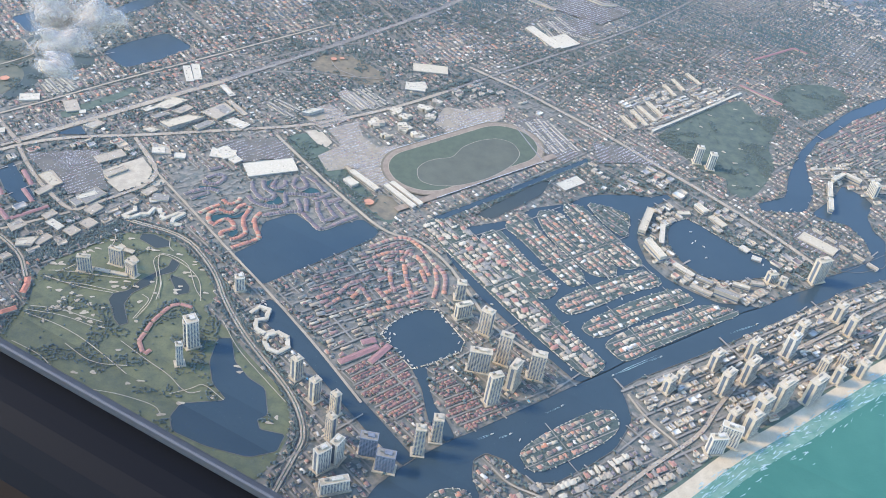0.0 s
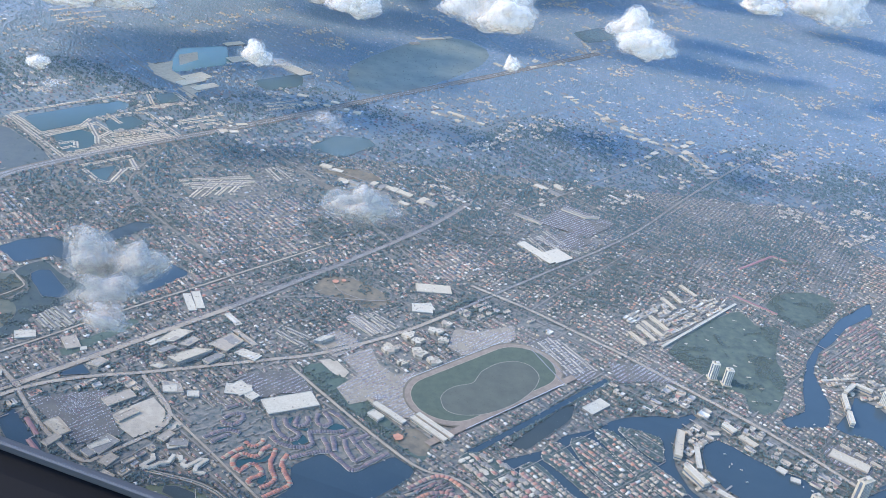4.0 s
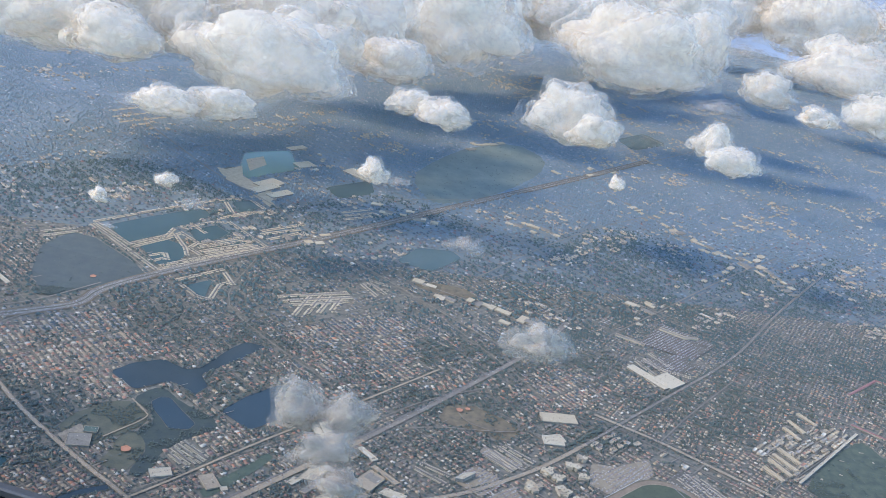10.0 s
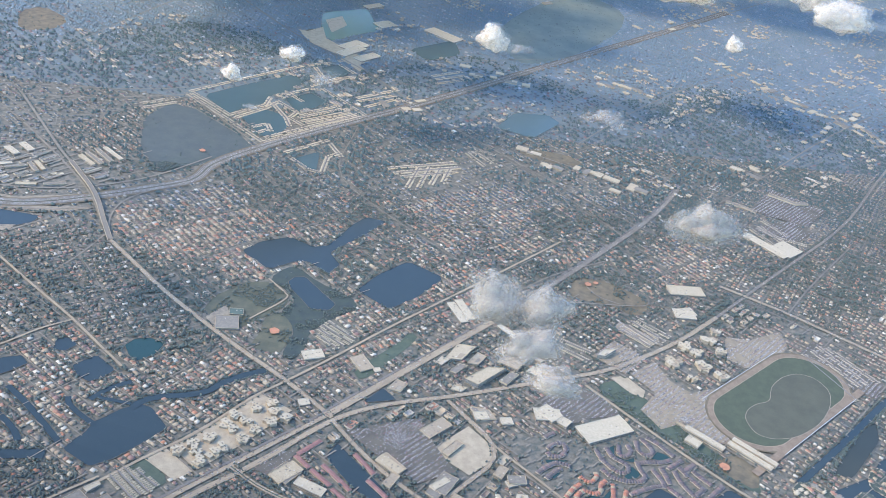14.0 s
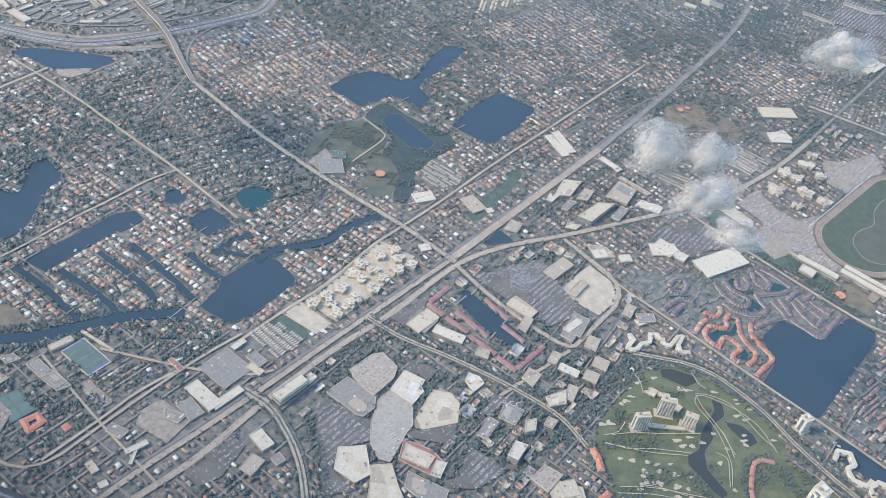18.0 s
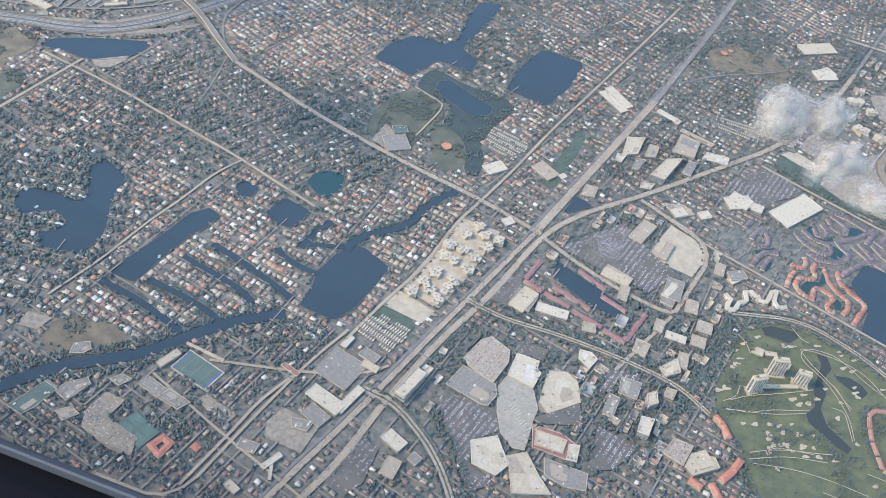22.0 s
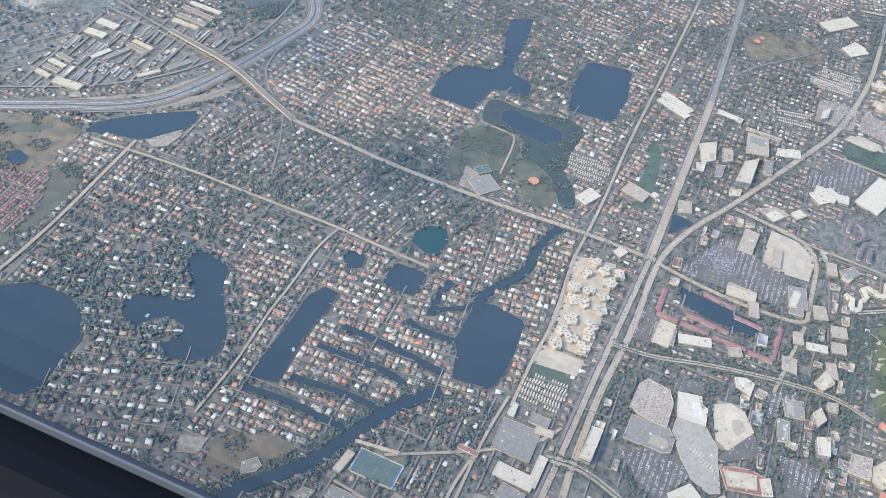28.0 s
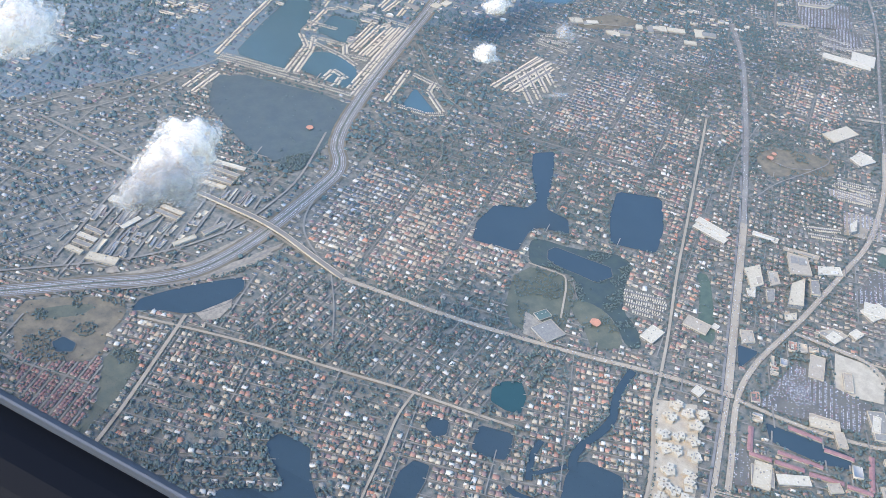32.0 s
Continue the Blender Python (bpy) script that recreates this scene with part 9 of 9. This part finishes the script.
def cumulus(ob, rng, fine, kind):
    """Balls heaped on balls over a flatter base, in a body one unit in radius, with a torn coat of thin mist."""
    bm = bmesh.new()
    bmesh.ops.create_icosphere(bm, subdivisions=5 if fine else 4, radius=1.0)
    D = np.array([v.co for v in bm.verts])
    T = np.array([[v.index for v in f.verts] for f in bm.faces])
    bm.free()

    def spread(n):
        v = rng.normal(0, 1, (n, 3))
        return v / np.linalg.norm(v, axis=1)[:, None]

    c = spread(26) * rng.uniform(0.3, 0.62, (26, 1))
    r = heap(D, c, rng.uniform(0.2, 0.42, 26), 0.45, 22)
    for n, lo, hi in ((90, 0.09, 0.19), (260, 0.04, 0.09)):
        k = rng.integers(0, len(D), n)
        grown = heap(D, D[k] * r[k][:, None] * 0.96, rng.uniform(lo, hi, n), 0.0, 60)
        r = np.maximum(r, grown) * 0.7 + 0.3 * np.maximum(r, grown - 0.02)
    V = D * r[:, None]
    V[:, 2] = np.where(V[:, 2] < 0, V[:, 2] * 0.55, V[:, 2])
    if kind in ("soft", "thin"):
        a, b = rng.uniform(0, 6, 3), rng.uniform(0, 6, 3)
        V = V * (1 + 0.2 * np.sin(D[:, [1, 2, 0]] * 3.1 + a).sum(1) * 0.6 + 0.16 * np.sin(D * 6.3 + b).sum(1) * 0.5)[:, None]
    for k, (size, stuff) in enumerate(MIST[kind]):
        ways, phase = rng.normal(0, 1, (3, 7, 3)) * np.array((2.6, 5.0, 9.0))[:, None, None], rng.uniform(0, 6, (3, 7))
        wave = sum(h * np.sin(D @ w.T + f).mean(1) for h, w, f in zip((0.22, 0.16, 0.1), ways, phase)) if k else 0 * r
        shell = bulk("core" if k == 0 else "mist", V * (size + wave[:, None]), T, [stuff])
        shell.data.shade_smooth()
        shell.parent = ob


def cloud(x, y, z, width, depth, kind):
    cloud_count[0] += 1
    rng = np.random.default_rng(cloud_count[0])
    label = {"soft": "loose grey-white cloud with frayed edges", "puff": "bright white cumulus cloud with a ragged rim", "veil": "thin grey-white cloud that lets the town through", "wisp": "small torn wisp of pale cloud"}[kind]
    ob = tagged(new("cloud"), label, "cloud", "clouds")
    ob.location = (x, y, z)
    if kind in ("puff", "soft"):
        ob.scale = (width * 0.6, max(depth * 0.5, width * 0.36), max(depth * 0.68, width * 0.4 if y > 1650 else 0))
    else:
        ob.scale = (width * 0.62, max(depth * 0.75, width * 0.34), depth * 0.4)
    ob.rotation_euler = (0, 0, rng.uniform(-0.4, 0.4))
    cumulus(ob, rng, 60 < width < 130, kind if kind == "soft" else "thin" if kind in ("veil", "wisp") else "near" if y < 1400 else "far")


cloud(-397, 1118, 205, 30, 24, 'wisp')
cloud(-460, 1033, 205, 18, 9, 'wisp')
cloud(-196, 1300, 205, 47, 33, 'puff')
cloud(-164, 1286, 205, 39, 15, 'wisp')
cloud(152, 1410, 205, 25, 30, 'puff')
cloud(-104, 1104, 205, 43, 31, 'wisp')
cloud(-65, 888, 205, 61, 43, 'soft')
cloud(-272, 743, 205, 44, 43, 'soft')
cloud(-235, 740, 205, 48, 36, 'soft')
cloud(-251, 701, 205, 48, 32, 'soft')
cloud(-246, 657, 205, 39, 22, 'soft')
cloud(-467, 1476, 205, 116, 47, 'puff')
cloud(-398, 1502, 205, 108, 52, 'puff')
cloud(-125, 1682, 205, 91, 58, 'puff')
cloud(-68, 1638, 205, 99, 62, 'puff')
cloud(151, 1734, 205, 161, 123, 'puff')
cloud(185, 1666, 205, 104, 76, 'puff')
cloud(412, 1715, 205, 83, 70, 'puff')
cloud(406, 1617, 205, 106, 66, 'puff')
cloud(792, 2090, 205, 99, 45, 'puff')
cloud(983, 2173, 205, 183, 112, 'puff')
cloud(555, 2045, 205, 147, 63, 'wisp')
cloud(-700, 1824, 225, 271, 138, 'puff')
cloud(-583, 1732, 225, 187, 72, 'puff')
cloud(-362, 1710, 225, 260, 167, 'puff')
cloud(-335, 2024, 225, 278, 149, 'puff')
cloud(-229, 2118, 225, 323, 191, 'puff')
cloud(-131, 1946, 205, 164, 96, 'puff')
cloud(10, 2330, 225, 395, 270, 'puff')
cloud(163, 2791, 225, 326, 163, 'puff')
cloud(414, 2858, 225, 385, 218, 'puff')
cloud(441, 2360, 225, 417, 264, 'puff')
cloud(775, 3103, 225, 430, 244, 'puff')
cloud(648, 2517, 225, 227, 199, 'puff')
cloud(1586, 3731, 225, 649, 348, 'puff')
cloud(1252, 2834, 205, 399, 214, 'puff')
cloud(778, 2303, 205, 169, 72, 'puff')
cloud(-513, 2036, 225, 266, 101, 'puff')
cloud(912, 2753, 225, 162, 74, 'wisp')
cloud(2534, 5044, 225, 542, 290, 'puff')
cloud(-138, 2444, 225, 262, 141, 'puff')
cloud(-444, 2170, 225, 233, 107, 'puff')
cloud(-666, 1954, 225, 335, 130, 'puff')
cloud(-545, 1917, 225, 251, 95, 'puff')
cloud(-292, 2386, 225, 402, 137, 'puff')
cloud(-45, 2665, 225, 411, 154, 'puff')
cloud(313, 3025, 225, 523, 204, 'puff')
cloud(631, 3249, 225, 521, 223, 'puff')
cloud(1230, 3820, 225, 574, 273, 'puff')
cloud(1804, 4599, 225, 669, 253, 'puff')
cloud(1920, 3735, 225, 439, 289, 'puff')
cloud(-278, 1887, 225, 187, 123, 'puff')
cloud(-746, 1049, 215, 44, 42, 'puff')
cloud(-766, 1031, 215, 50, 44, 'puff')
cloud(-787, 1008, 215, 46, 30, 'soft')
cloud(-777, 1014, 215, 52, 36, 'soft')
cloud(-815, 1232, 215, 69, 55, 'puff')
cloud(-484, 1104, 205, 21, 19, 'puff')
cloud(-428, 1174, 205, 28, 20, 'puff')


# ---- distance ----
def horizon_haze():
    m = bpy.data.materials.new("distant_haze")
    m.use_nodes = True
    t = m.node_tree
    t.nodes.remove(t.nodes["Principled BSDF"])
    # an added wall that glows, in place of lit haze
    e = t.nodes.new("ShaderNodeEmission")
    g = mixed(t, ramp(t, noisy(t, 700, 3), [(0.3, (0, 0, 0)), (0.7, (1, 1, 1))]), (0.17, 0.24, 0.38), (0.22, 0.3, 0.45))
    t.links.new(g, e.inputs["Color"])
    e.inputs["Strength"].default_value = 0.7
    t.links.new(e.outputs[0], t.nodes["Material Output"].inputs["Surface"])
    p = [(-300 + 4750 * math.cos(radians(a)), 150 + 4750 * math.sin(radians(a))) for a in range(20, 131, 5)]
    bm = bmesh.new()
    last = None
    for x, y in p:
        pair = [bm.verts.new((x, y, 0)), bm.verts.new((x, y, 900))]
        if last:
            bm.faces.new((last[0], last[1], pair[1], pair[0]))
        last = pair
    tagged(part("backdrop", bm, m), "glowing backdrop that imitates the blue haze of the far distance", "haze", "", "structure")


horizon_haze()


# ---- cabin window surround, which runs beside the line of flight ----
FLIGHT = ((-489.026, -480.446, 34.383, 25.803), (203.564, 212.566, 56.757, 47.756), (583.361, -16.483, 11.768, 15.609))
SILL = ((0, 57.7), (0.5, 56.7), (1, 54.9), (1.5, 53.1), (2, 51.2), (2.5, 49.2), (3, 47.5), (3.5, 46.9), (4, 45.9), (4.5, 45.2), (6.5, 42.4), (9, 39.9), (11, 43.3), (12, 46.6), (13.5, 51.4), (14.5, 54.6), (17, 62.0), (18, 62.9), (19, 62.6), (21, 63.5), (23, 64.6), (25, 65.7), (28, 64.6), (30, 62.9), (32, 61.4))


def window_surround():
    """Its three bands are swept beside the flight line; SILL tells how far below level the upper rim lies, in degrees, at each second."""
    rubber, m2, b2 = shader("black_window_seal", 0.6, 0.0)
    b2.inputs["Specular IOR Level"].default_value = 0.1
    b2.inputs["Base Color"].default_value = (0.003, 0.0035, 0.005, 1)
    trim, m3, b3 = shader("grey_window_trim", 0.6, 0.0)
    b3.inputs["Base Color"].default_value = (0.09, 0.092, 0.096, 1)
    panel = surface("beige_cabin_panel", (0.017, 0.012, 0.008), (0.024, 0.017, 0.012), 1.0, 0.2, 0.6, 0.0)
    panel.node_tree.nodes["Principled BSDF"].inputs["Specular IOR Level"].default_value = 0.05
    b3.inputs["Specular IOR Level"].default_value = 0.2
    times = np.arange(-0.3, 32.31, 0.1)
    u = (times - 16) / 16
    line = np.stack([sum(c * u ** k for k, c in enumerate(row)) for row in FLIGHT], 1)
    way = np.gradient(line, axis=0)
    way[:, 2] = 0
    way /= np.linalg.norm(way, axis=1)[:, None]
    side = np.stack([way[:, 1], -way[:, 0], 0 * way[:, 0]], 1)
    rim = np.interp(times, [s for s, _ in SILL], [a for _, a in SILL])
    tints = []
    ob = tagged(new("window_surround"), "dark oval cabin window surround with a grey rim", "window frame")
    # added dark bands imitate the seal's out-of-focus blur, stronger towards the rim
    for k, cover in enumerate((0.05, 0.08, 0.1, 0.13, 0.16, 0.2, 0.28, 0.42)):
        blur_tint, m4, b4 = shader("blurred_edge_shade", 0.6, 0.0)
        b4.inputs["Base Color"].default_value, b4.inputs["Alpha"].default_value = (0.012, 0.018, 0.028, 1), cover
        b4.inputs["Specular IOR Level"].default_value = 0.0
        tints.append(("blur_band", blur_tint, k * 1.8 - 14.4, k * 1.8 - 12.6, "dark see-through band imitating the blurred edge of the window"))
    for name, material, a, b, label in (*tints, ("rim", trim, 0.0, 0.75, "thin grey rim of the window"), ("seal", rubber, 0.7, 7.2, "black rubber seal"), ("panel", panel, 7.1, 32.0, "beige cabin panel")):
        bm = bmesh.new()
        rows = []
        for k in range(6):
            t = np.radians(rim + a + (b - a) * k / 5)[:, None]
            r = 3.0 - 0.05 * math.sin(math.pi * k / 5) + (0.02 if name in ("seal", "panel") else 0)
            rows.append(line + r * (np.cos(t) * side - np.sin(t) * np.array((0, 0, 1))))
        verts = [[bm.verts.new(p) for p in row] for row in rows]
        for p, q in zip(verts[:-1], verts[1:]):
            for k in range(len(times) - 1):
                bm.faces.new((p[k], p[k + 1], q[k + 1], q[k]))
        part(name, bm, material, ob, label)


window_surround()
